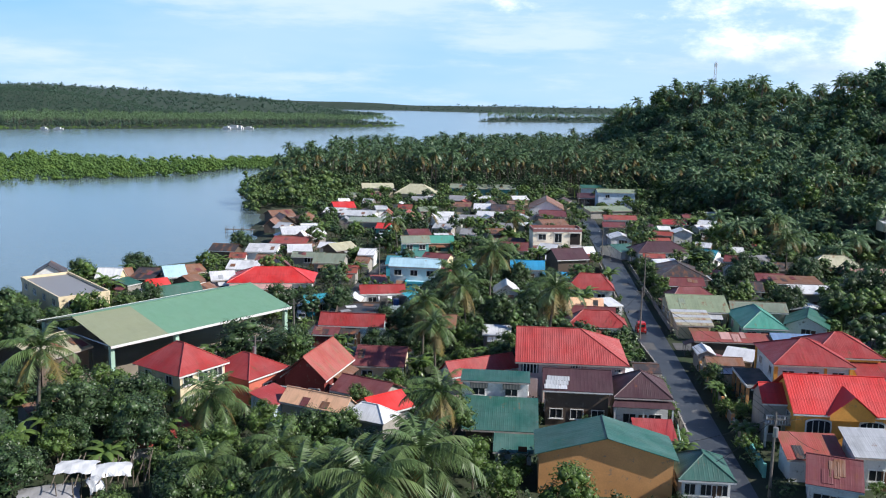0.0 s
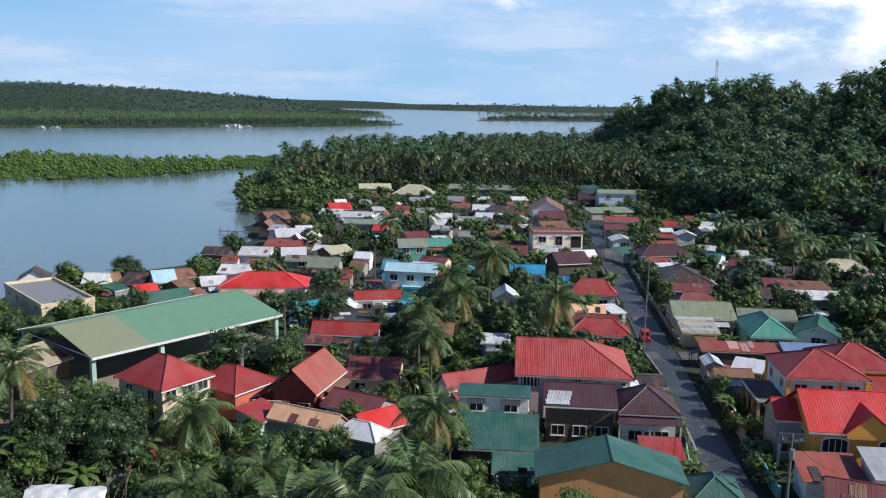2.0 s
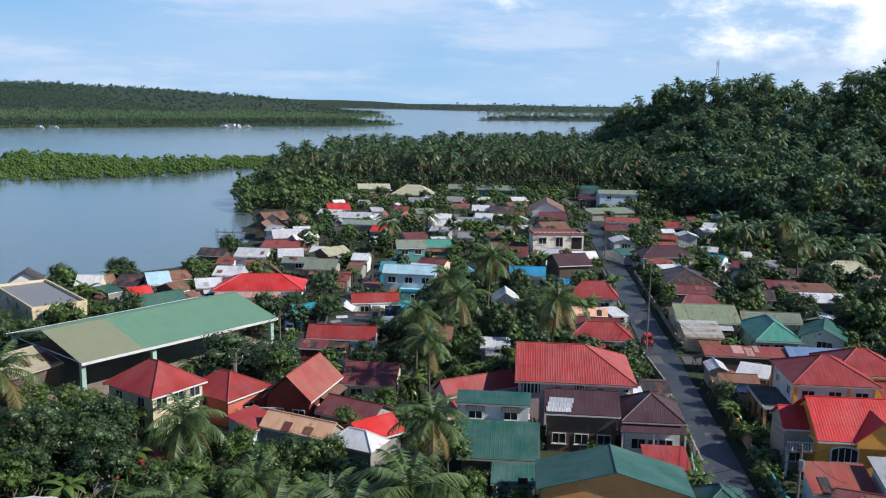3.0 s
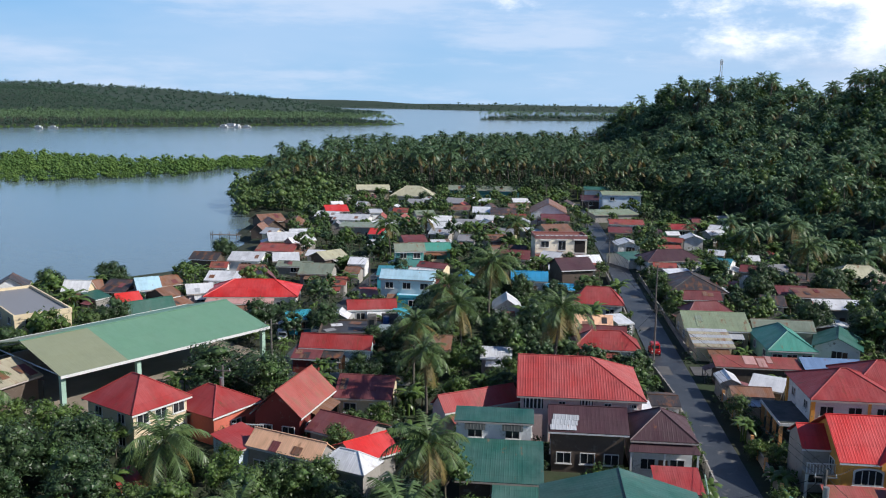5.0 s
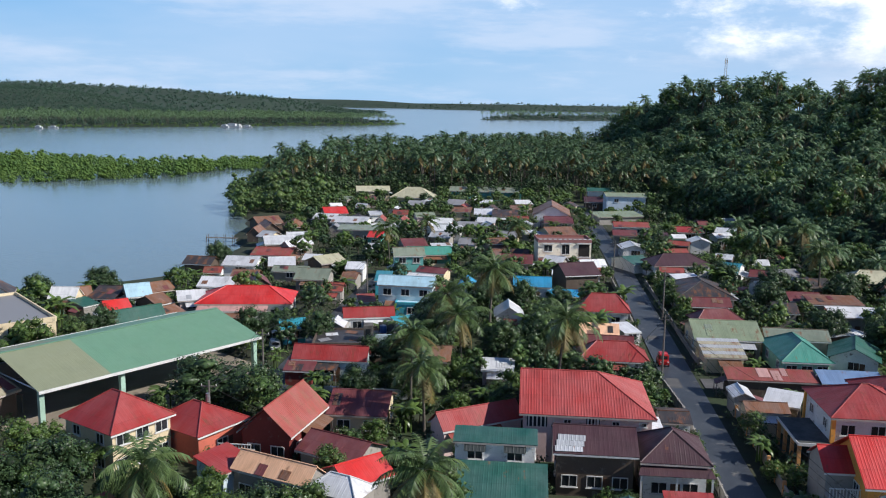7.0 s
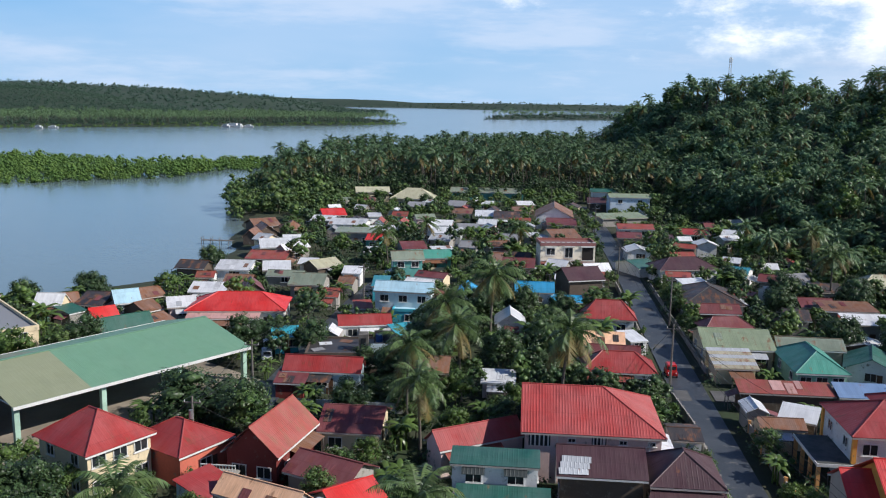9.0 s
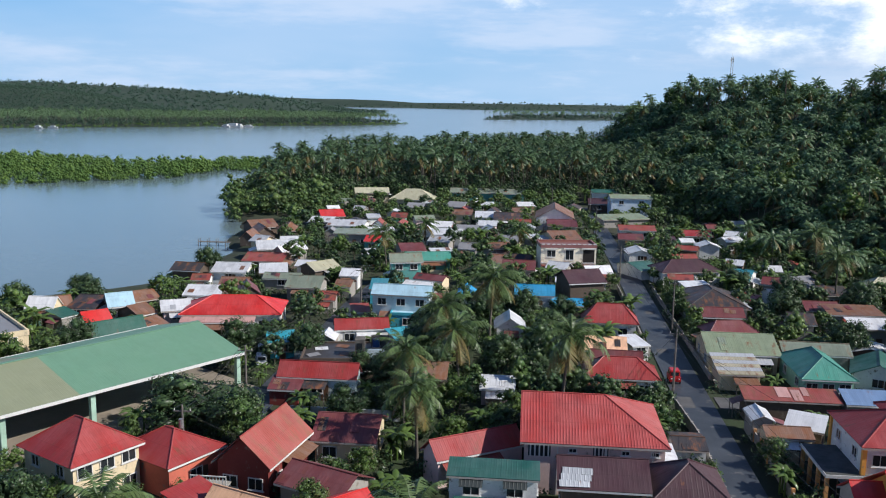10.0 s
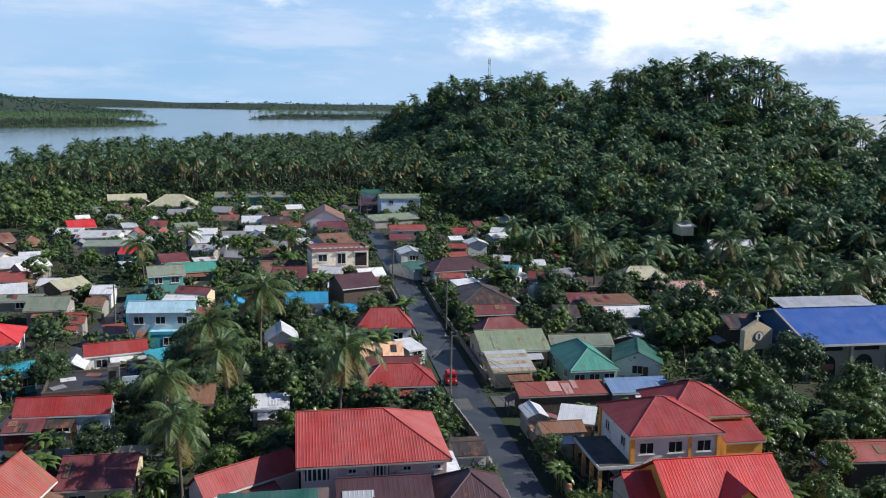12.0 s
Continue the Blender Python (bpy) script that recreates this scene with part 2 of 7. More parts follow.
# Darker second tone, in broad patches, stands for shade between the clumps.
M_MANGROVE = material("mangrove_leaf", (0.15, 0.24, 0.055), 0.5, second=(0.09, 0.17, 0.045), scale=0.1, amount=0.9, fine=1, vary=0.16, island=True, trans=0.25, spec=0.22)
# Lighter copy of the frond colour; sunlight and pale haze are put into it.
M_LIT_HILLPALM = material("lit_palm_frond", (0.1, 0.18, 0.085), 0.42, second=(0.16, 0.235, 0.105), scale=0.3, fine=2, vary=0.4, island=True, trans=0.25)
# Leaf colour lightened and blued to carry the pale haze over the hill.
M_HAZED_HILL = material("hazed_hill_leaf", (0.062, 0.132, 0.074), 0.5, second=(0.115, 0.19, 0.098), scale=0.07, amount=0.8, fine=1, vary=0.36, island=True, trans=0.25, spec=0.22)
M_FROND = material("palm_frond", (0.078, 0.138, 0.048), 0.4, second=(0.135, 0.18, 0.06), scale=0.4, fine=2, vary=0.4, island=True, trans=0.25)
M_BANANA = material("banana_leaf", (0.11, 0.185, 0.045), 0.34, second=(0.16, 0.23, 0.07), scale=0.6, fine=2, vary=0.3, island=True, trans=0.3, spec=0.6)
M_GROVE = material("grove_frond", (0.055, 0.108, 0.048), 0.42, second=(0.1, 0.155, 0.062), scale=0.2, fine=2, vary=0.45, island=True, trans=0.2)
M_FRONDY = material("old_palm_frond", (0.2, 0.15, 0.045), 0.6, second=(0.12, 0.1, 0.03), scale=0.5, vary=0.3, island=True, trans=0.2)
# Leaf colour tinted bluish to carry the haze of distance.
M_HAZED_FARLEAF = material("far_woodland", (0.042, 0.082, 0.06), 0.7, second=(0.062, 0.108, 0.07), scale=0.006, fine=0.05, vary=0.2, island=True, spec=0.22)
M_CONCRETE = material("concrete", (0.4, 0.38, 0.34), 0.9, scale=0.4, bump=0.2)
M_ROAD = material("road_surface", (0.042, 0.049, 0.06), 0.5, second=(0.068, 0.076, 0.088), scale=0.25, amount=0.6, fine=4, bump=0.2, rust=0.12, rust_color=(0.2, 0.19, 0.17))
M_POLE = material("weathered_pole", (0.17, 0.155, 0.14), 0.85, scale=2)
M_WIRE = material("cable", (0.03, 0.03, 0.03), 0.6)
M_RED = material("red_paint", (0.6, 0.03, 0.03), 0.35)
M_TYRE = material("rubber", (0.02, 0.02, 0.02), 0.9)
M_MINT = material("mint_paint", (0.42, 0.62, 0.5), 0.6)
M_STEEL = material("galvanised_steel", (0.45, 0.46, 0.47), 0.45, metal=0.7)
M_BOAT = material("boat_paint", (0.75, 0.76, 0.76), 0.5)

# ---------------------------------------------------------------- mesh helpers


def part(name, bm, mat, parent=None, label=""):
    """Link a bmesh as one mesh object under a thing or a part."""
    me = bpy.data.meshes.new(name)
    bm.to_mesh(me)
    bm.free()
    for mm in (mat if isinstance(mat, (list, tuple)) else [mat]):
        me.materials.append(mm)
    ob = new(name, me)
    if parent is not None:
        ob.parent = parent
    if label:
        tagged(ob, label)
    return ob


def shared(name, me, parent, m=None):
    ob = new(name, me)
    ob.parent = parent
    if m is not None:
        ob.matrix_basis = m
    return ob


def thing(name, label, category, m, group="", kind=""):
    ob = new(name)
    ob.matrix_basis = m
    return tagged(ob, label, category, group, kind)


def box(bm, x0, x1, y0, y1, z0, z1, mi=0):
    v = [bm.verts.new(p) for p in ((x0, y0, z0), (x1, y0, z0), (x1, y1, z0), (x0, y1, z0), (x0, y0, z1), (x1, y0, z1), (x1, y1, z1), (x0, y1, z1))]
    for f in ((0, 3, 2, 1), (4, 5, 6, 7), (0, 1, 5, 4), (1, 2, 6, 5), (2, 3, 7, 6), (3, 0, 4, 7)):
        bm.faces.new([v[i] for i in f]).material_index = mi


def tube(bm, pts, radii, n=6, mi=0):
    """A tapered tube along points."""
    rings = []
    for i, p in enumerate(pts):
        d = (Vector(pts[min(i + 1, len(pts) - 1)]) - Vector(pts[max(i - 1, 0)])).normalized()
        a = d.cross(Vector((0.31, 0.95, 0.07))).normalized()
        b = d.cross(a)
        rings.append([bm.verts.new(Vector(p) + (a * math.cos(k * math.tau / n) + b * math.sin(k * math.tau / n)) * radii[i]) for k in range(n)])
    for r, s in zip(rings, rings[1:]):
        for k in range(n):
            bm.faces.new((r[k], r[(k + 1) % n], s[(k + 1) % n], s[k])).material_index = mi
    bm.faces.new(rings[-1]).material_index = mi
    bm.faces.new(rings[0][::-1]).material_index = mi


def slope(bm, a, b, c, d, pitch=0.5, thick=0.06, rib=0.014):
    """One roof slope as a ribbed sheet: eave from a to b, top edge from d (over a) to c (over b)."""
    a, b, c, d = map(Vector, (a, b, c, d))
    run_uv = bm.loops.layers.uv.get("run") or bm.loops.layers.uv.new("run")
    e = (b - a).normalized()
    length = (b - a).length
    s1, s2 = (d - a).dot(e), (c - a).dot(e)
    up = (d - a) - e * s1
    run = up.length
    up.normalize()
    n = e.cross(up)
    count = max(3, int(length / pitch))
    w = min(0.06, pitch * 0.2)
    cuts = [(0.0, 0.0)]
    for k in range(count):
        s = length * (k + 0.5) / count
        cuts += [(s - w, 0.0), (s - w * 0.45, rib), (s + w * 0.45, rib), (s + w, 0.0)]
    cuts.append((length, 0.0))
    for s in (s1, s2):
        if 0.2 < s < length - 0.2:
            cuts.append((s, 0.0))
    cuts.sort()
    top, lowr = [], []
    for s, h in cuts:
        r = run
        if s1 > 0.01:
            r = min(r, run * s / s1)
        if s2 < length - 0.01:
            r = min(r, run * (length - s) / (length - s2))
        r = max(r, 0.02)
        p = a + e * s
        top.append((bm.verts.new(p + n * h), bm.verts.new(p + up * r + n * h)))
        lowr.append((bm.verts.new(p - n * thick), bm.verts.new(p + up * r - n * thick)))
    m = len(top) - 1
    made = []
    for i in range(m):
        made += [bm.faces.new(q) for q in ((top[i][0], top[i + 1][0], top[i + 1][1], top[i][1]), (lowr[i + 1][0], lowr[i][0], lowr[i][1], lowr[i + 1][1]),
                                           (top[i + 1][0], top[i][0], lowr[i][0], lowr[i + 1][0]), (top[i][1], top[i + 1][1], lowr[i + 1][1], lowr[i][1]))]
    made += [bm.faces.new((top[0][0], top[0][1], lowr[0][1], lowr[0][0])), bm.faces.new((top[m][1], top[m][0], lowr[m][0], lowr[m][1]))]
    for f in made:
        for l in f.loops:
            rel = l.vert.co - a
            l[run_uv].uv = (rel.dot(e), rel.dot(up))


WINDOW_MESHES = {}


def window(parent, x, y, z, turn, w=1.3, h=1.1, awning=False, sill=True):
    """A framed window with two sashes: frame, glass panes and a sill, set on a wall that faces -y before its turn."""
    key = (round(w, 1), round(h, 1))
    if key not in WINDOW_MESHES:
        bm = bmesh.new()
        f = 0.08
        for x0, x1, z0, z1 in ((-w / 2, w / 2, h - f, h), (-w / 2, w / 2, 0, f), (-w / 2, -w / 2 + f, f, h - f), (w / 2 - f, w / 2, f, h - f), (-f / 3, f / 3, f, h - f)):
            box(bm, x0, x1, -0.09, 0.03, z0, z1)
        fm = bpy.data.meshes.new("window_frame")
        bm.to_mesh(fm), bm.free()
        fm.materials.append(M_TRIM)
        bm = bmesh.new()
        box(bm, 0.03, w / 2 - f, -0.03, 0.0, f, h - f)
        pm = bpy.data.meshes.new("pane")
        bm.to_mesh(pm), bm.free()
        pm.materials.append(M_GLASS)
        bm = bmesh.new()
        box(bm, -w / 2 - 0.1, w / 2 + 0.1, -0.16, 0.03, -0.07, -0.004)
        sm = bpy.data.meshes.new("window_sill")
        bm.to_mesh(sm), bm.free()
        sm.materials.append(M_TRIM)
        WINDOW_MESHES[key] = (fm, pm, sm)
    fm, pm, sm = WINDOW_MESHES[key]
    ob = shared("window", fm, parent, pose(x, y, z, 0, 0, turn))
    shared("pane", pm, ob)
    shared("pane", pm, ob, pose(-w / 2 + f_off(w), 0, 0))
    if sill:
        shared("window_sill", sm, ob)
    if awning:
        bm = bmesh.new()
        slope(bm, (-w / 2 - 0.25, -0.8, h - 0.1), (w / 2 + 0.25, -0.8, h - 0.1), (w / 2 + 0.25, -0.05, h + 0.35), (-w / 2 - 0.25, -0.05, h + 0.35), 0.3, 0.03, 0.02)
        part("awning", bm, material("dark_awning", (0.04, 0.05, 0.05), 0.6), ob)
    return ob


def f_off(w):
    return 0.08 - 0.03


FOOTPRINTS = []


def free_of(x, y, margin):
    """Whether a spot keeps clear of houses, streets and the court."""
    for fx, fy, c, s, hw, hd in FOOTPRINTS:
        dx, dy = x - fx, y - fy
        if abs(dx * c + dy * s) < hw + margin and abs(-dx * s + dy * c) < hd + margin:
            return False
    if abs(x - 21.2) < 3.0 + margin and y < 345:
        return False
    if abs(x + 31) < 2.0 + margin and 116 < y < 200:
        return False
    if abs(y - 131) < 2.2 + margin and 20 < x < 60:
        return False
    return True


def lean_to(parent, x, y, side, half, out, high, rnd):
    """A low sheet roof on posts against a wall that faces -y before its turn, with a half wall of boards."""
    low_z = high - rnd.uniform(0.35, 0.6)
    m = pose(x, y, 0, 0, 0, side)
    bm = bmesh.new()
    slope(bm, (-half, -out, low_z), (half, -out, low_z), (half, -0.02, high), (-half, -0.02, high), 0.4, 0.03, 0.012)
    roof = part("lean_to_roof", bm, roof_material(rnd.choice(("tin", "rust", "rust", "silver", "rustred", "dark", "maroon", "tin"))), parent)
    roof.matrix_basis = m
    for px in (-half + 0.15, half - 0.15):
        bm = bmesh.new()
        tube(bm, ((px, -out + 0.15, 0), (px, -out + 0.15, low_z)), (0.06, 0.05), 5)
        part("post", bm, M_POLE, roof)
    if rnd.random() < 0.6:
        bm = bmesh.new()
        box(bm, -half + 0.22, half - 0.22, -out + 0.1, -out + 0.16, 0, rnd.uniform(0.8, low_z - 0.2))
        part("board_wall", bm, wall_material(rnd.choice(("darkwood", "grey", "cream", "mint"))), roof)


def house(label, x, y, turn, w, d, ze, kind, dz, roof, wall, storeys=1, win=2, gz=1.5, awning=0, dormer=0, low=0, rib=0.006, name="house"):
    """A house: walls, ribbed metal roof, ridge cap, fascia, windows and a door. w along its front, d deep; ze: height of the eaves; kind: gx ridge along the front,
    gy gable to the front, half (gable on one end, hip on the other), hip, shed, flat."""
    rnd = random.Random(label + str(x))
    gz = gz - 0.06
    if wall == "grey" and y > 100:
        wall = rnd.choices(("grey", "darkwood", "white", "cream", "mint", "pink"), (9, 4, 3, 2, 1, 1))[0]
    if turn == 0 and y > 135 and kind != "flat":
        turn = rnd.uniform(-4, 4)
    hs = thing(name, label, "house", pose(x, y, gz, 0, 0, turn))
    e = ze - gz
    ov = 0.45 if min(w, d) > 4 else 0.25
    hw, hd = w / 2, d / 2
    ww, wd = hw - ov, hd - ov
    wm, rm = wall_material(wall), roof_material(roof)
    # walls
    bm = bmesh.new()
    k = dz / hd if kind in ("gx", "half") else dz / hw
    top = e - 0.05
    if kind == "flat":
        box(bm, -hw, hw, -hd, hd, 0, e)
    else:
        ring = lambda z: [bm.verts.new(p) for p in ((-ww, -wd, z), (ww, -wd, z), (ww, wd, z), (-ww, wd, z))]
        lo, hi = ring(0), ring(top)
        if kind == "shed":
            for v in hi[2:]:
                v.co.z = top + dz * (1 - ov / d)
        for i in range(4):
            bm.faces.new((lo[i], lo[(i + 1) % 4], hi[(i + 1) % 4], hi[i]))
        if kind in ("gx", "half"):
            a = bm.verts.new((-ww, 0, top + dz - 0.06))
            if kind == "gx":
                b = bm.verts.new((ww, 0, top + dz - 0.06))
                bm.faces.new((hi[0], hi[1], b, a))
                bm.faces.new((hi[2], hi[3], a, b))
                bm.faces.new((hi[1], hi[2], b))
            else:
                bm.faces.new((hi[0], hi[1], hi[2], a))
                bm.faces.new((hi[0], a, hi[2]))
            bm.faces.new((hi[3], hi[0], a))
        elif kind == "gy":
            a, b = bm.verts.new((0, -wd, top + dz - 0.06)), bm.verts.new((0, wd, top + dz - 0.06))
            bm.faces.new((hi[0], hi[1], a))
            bm.faces.new((hi[2], hi[3], b))
            bm.faces.new((hi[1], hi[2], b, a))
            bm.faces.new((hi[3], hi[0], a, b))
        else:
            bm.faces.new(hi)
    part("wall", bm, wm, hs)
    # roof
    pitch = 0.28 if rib > 0.01 else 0.42 if y < 125 else 0.5 if y < 190 else 1.0

    def sheet(*corners):
        bm = bmesh.new()
        slope(bm, *corners, pitch, 0.06, rib)
        part("roof_slope", bm, rm, hs)

    def bar(name, x0, x1, y0, y1, z0, z1, mat):
        bm = bmesh.new()
        box(bm, x0, x1, y0, y1, z0, z1)
        part(name, bm, mat, hs)

    ridge = None
    A, B, C, D = (-hw, -hd, e), (hw, -hd, e), (hw, hd, e), (-hw, hd, e)
    if kind == "shed":
        sheet(A, B, (hw, hd, e + dz), (-hw, hd, e + dz))
    elif kind == "gx":
        sheet(A, B, (hw, 0, e + dz), (-hw, 0, e + dz))
        sheet(C, D, (-hw, 0, e + dz), (hw, 0, e + dz))
        ridge = ((-hw, 0, e + dz), (hw, 0, e + dz))
    elif kind == "gy":
        sheet(B, C, (0, hd, e + dz), (0, -hd, e + dz))
        sheet(D, A, (0, -hd, e + dz), (0, hd, e + dz))
        ridge = ((0, -hd, e + dz), (0, hd, e + dz))
    elif kind in ("hip", "half"):
        if w >= d:
            ri = min(hd, hw) * 0.95
            r0, r1 = (-hw if kind == "half" else -hw + ri, 0, e + dz), (hw - ri, 0, e + dz)
            sheet(A, B, r1, r0)
            sheet(C, D, r0, r1)
            sheet(B, C, r1, r1)
            if kind == "hip":
                sheet(D, A, r0, r0)
        else:
            ri = hw * 0.95
            r0, r1 = (0, -hd + ri, e + dz), (0, hd - ri, e + dz)
            sheet(B, C, r1, r0)
            sheet(D, A, r0, r1)
            sheet(A, B, r0, r0)
            sheet(C, D, r1, r1)
        ridge = (r0, r1)
    else:
        bar("roof_slab", -hw + 0.15, hw - 0.15, -hd + 0.15, hd - 0.15, e + 0.004, e + 0.08, rm)
        p = max(dz, 0.2)
        pm = rm if roof == "maroonflat" else wm
        for x0, x1, y0, y1 in ((-hw - 0.1, hw + 0.1, -hd - 0.1, -hd + 0.15), (-hw - 0.1, hw + 0.1, hd - 0.15, hd + 0.1), (-hw - 0.1, -hw + 0.15, -hd + 0.15, hd - 0.15), (hw - 0.15, hw + 0.1, -hd + 0.15, hd - 0.15)):
            bar("parapet", x0, x1, y0, y1, e - 0.25, e + p, pm)
    if ridge:
        r0, r1 = Vector(ridge[0]), Vector(ridge[1])
        hips = [(r0, r1)]
        if kind in ("hip", "half"):
            hips += [(Vector(B), r1 if w >= d else r0), (Vector(C), r1)]
            if kind == "hip":
                hips += [(Vector(A), r0), (Vector(D), r0 if w >= d else r1)]
        for p, q in hips:
            if (q - p).length > 0.05:
                bm = bmesh.new()
                tube(bm, (p + Vector((0, 0, 0.03)), q + Vector((0, 0, 0.03))), (0.07, 0.07), 6)
                part("ridge_cap", bm, rm, hs)
    if kind != "flat":
        fm = M_TRIM if rnd.random() < 0.4 else M_FASCIA
        for x0, x1, y0, y1 in ((-hw + 0.02, hw - 0.02, -hd + 0.012, -hd + 0.05), (-hw + 0.02, hw - 0.02, hd - 0.05, hd - 0.012)) if kind != "gy" else ((-hw + 0.012, -hw + 0.05, -hd + 0.02, hd - 0.02), (hw - 0.05, hw - 0.012, -hd + 0.02, hd - 0.02)):
            up = dz if kind == "shed" and y0 > 0 else 0
            bar("fascia", x0, x1, y0, y1, e - 0.24 + up, e - 0.065 + up, fm)
    if dormer:
        gw, gh, x0 = 2.6, 2.1, hw * 0.12
        back_y = -hd + gh / dz * hd + 0.1
        for sgn in (-1, 1):
            bm = bmesh.new()
            lo_a, lo_b = (x0 + sgn * gw, -hd - 0.25, e - 0.1), (x0 + sgn * gw, -hd + 0.2, e - 0.1)
            hi_a, hi_b = (x0, -hd - 0.25, e + gh), (x0, back_y, e + gh)
            quad = [Vector(q) for q in ((lo_a, lo_b, hi_b, hi_a) if sgn > 0 else (lo_b, lo_a, hi_a, hi_b))]
            up_n = (quad[1] - quad[0]).cross(quad[3] - quad[0]).normalized() * 0.07
            lo_v, hi_v = [bm.verts.new(q) for q in quad], [bm.verts.new(q + up_n) for q in quad]
            bm.faces.new(hi_v), bm.faces.new(lo_v[::-1])
            for i in range(4):
                bm.faces.new((lo_v[i], lo_v[(i + 1) % 4], hi_v[(i + 1) % 4], hi_v[i]))
            part("dormer_slope", bm, rm, hs)
        bm = bmesh.new()
        fv = [bm.verts.new(q) for q in ((x0 - gw + 0.3, -hd - 0.02, e - 0.6), (x0 + gw - 0.3, -hd - 0.02, e - 0.6), (x0 + gw - 0.3, -hd - 0.02, e + 0.05), (x0, -hd - 0.02, e + gh - 0.12), (x0 - gw + 0.3, -hd - 0.02, e + 0.05))]
        bv = [bm.verts.new(q.co + Vector((0, ov + 0.3, 0))) for q in fv]
        bm.faces.new(fv), bm.faces.new(bv[::-1])
        for i in range(5):
            bm.faces.new((fv[(i + 1) % 5], fv[i], bv[i], bv[(i + 1) % 5]))
        part("dormer_wall", bm, wm, hs)
    FOOTPRINTS.append((x, y, math.cos(radians(turn)), math.sin(radians(turn)), hw, hd))
    # openings
    fw = hw if kind == "flat" else ww
    fd = hd if kind == "flat" else wd
    for s in range(storeys):
        z0 = 1.0 + s * (e / storeys)
        if z0 + 1.3 > e:
            continue
        if s == storeys - 1 or y < 130:
            for i in range(win):
                px = -fw + 2 * fw * (i + 0.5) / max(win, 1)
                ww_ = min(1.5, 2 * fw / max(win, 1) - 0.35)
                if ww_ > 0.45:
                    window(hs, px, -fd, z0, 0, round(ww_, 1), 1.2, bool(awning))
            if win > 1:
                for sd in (-1, 1):
                    for py in ((-fd / 2, fd / 2) if d > 7 else (0.0,)):
                        window(hs, sd * fw, py, z0, 90 * sd, 1.2, 1.1)
    if y > 100 and kind != "flat" and rnd.random() < 0.62:
        for side, px, py, deep in rnd.sample(((0, rnd.uniform(-0.3, 0.3) * fw, -fd, fw), (90, fw, rnd.uniform(-0.3, 0.3) * fd, fd), (-90, -fw, rnd.uniform(-0.3, 0.3) * fd, fd)), 3):
            out, half = rnd.uniform(1.3, 2.2), deep * rnd.uniform(0.45, 0.7)
            cx, cy = px + math.sin(radians(side)) * (out * 0.5 + 0.4), py - math.cos(radians(side)) * (out * 0.5 + 0.4)
            ct, st = math.cos(radians(turn)), math.sin(radians(turn))
            FOOTPRINTS.pop()
            clear = free_of(x + cx * ct - cy * st, y + cx * st + cy * ct, 0.5)
            FOOTPRINTS.append((x, y, ct, st, hw, hd))
            if clear and half > 0.8:
                lean_to(hs, px, py, side, half, out, min(e - 0.35, 2.9), rnd)
                break
    if kind in ("gx", "shed") and roof in ("tin", "rust", "rustred", "maroon", "striped", "greygreen", "dark", "orangetin", "silver", "palegreen") and w > 3.2:
        rise = Vector((0, hd if kind == "gx" else d, dz))
        for _ in range(rnd.randrange(0, 4)):
            u, v0 = rnd.uniform(-hw + 0.1, hw - 1.3), rnd.uniform(0.0, 0.5)
            wide, v1 = rnd.uniform(0.8, 1.1), min(1.0, v0 + rnd.uniform(0.3, 0.55))
            lift = Vector((0, -rise.z, rise.y)).normalized() * 0.05
            a, b = Vector((u, -hd, e)) + rise * v0 + lift, Vector((u + wide, -hd, e)) + rise * v0 + lift
            bm = bmesh.new()
            slope(bm, a, b, b + rise * (v1 - v0), a + rise * (v1 - v0), 0.4, 0.02, 0.012)
            part("roof_patch", bm, roof_material(rnd.choice(("rust", "tin", "silver") if roof in ("tin", "silver") else ("rust", "maroon", "dark") if roof != "palegreen" else ("greygreen", "palegreen"))), hs)
    if win and fw > 1.6:
        bm = bmesh.new()
        box(bm, -0.45, 0.45, -0.05, 0.02, 0.02, 2.05)
        dr = part("door", bm, M_DOOR, hs)
        dr.matrix_basis = pose(fw, fd * 0.15 if d <= 7 else 0.0, 0.0, 0, 0, 90) if win > 1 and d > 7 else pose(fw * 0.02 + (0.9 if win % 2 else 0.0), -fd, 0)
        bm = bmesh.new()
        box(bm, 0.3, 0.36, -0.11, -0.05, 1.0, 1.1)
        part("door_handle", bm, M_STEEL, dr)
    return hs

# ---------------------------------------------------------------- land and water
COASTS = {
    "main": ((-98, -80), (-100, 120), (-97, 165), (-80, 186), (-70, 200), (-75, 232), (-84, 266), (-112, 337), (-116, 359), (-119, 390), (-118, 425), (-104, 466), (-78, 520), (-20, 590), (60, 660),
             (150, 720), (300, 760), (420, 700), (430, 420), (330, 200), (330, -80)),
    "mangrove_isle": ((-900, 180), (-235, 364), (-169, 416), (-163, 456), (-182, 484), (-262, 500), (-360, 520), (-900, 560)),
    "islet": ((-188, 472), (-150, 468), (-132, 474), (-122, 500), (-135, 530), (-165, 522)),
    "west_shore": ((-1900, 500), (-586, 925), (-238, 1262), (-190, 1362), (-215, 1390), (-330, 1500), (-380, 2200), (-480, 2900), (-700, 3300), (-2600, 3600), (-2600, 700)),
    "mid_isle": ((-95, 1800), (140, 1880), (420, 2050), (430, 2500), (60, 2420), (-60, 2250)),
    "far_shore": ((-2600, 3900), (-570, 3830), (-150, 3500), (300, 3600), (600, 3350), (1300, 3300), (1300, 4300), (-2600, 4500)),
}
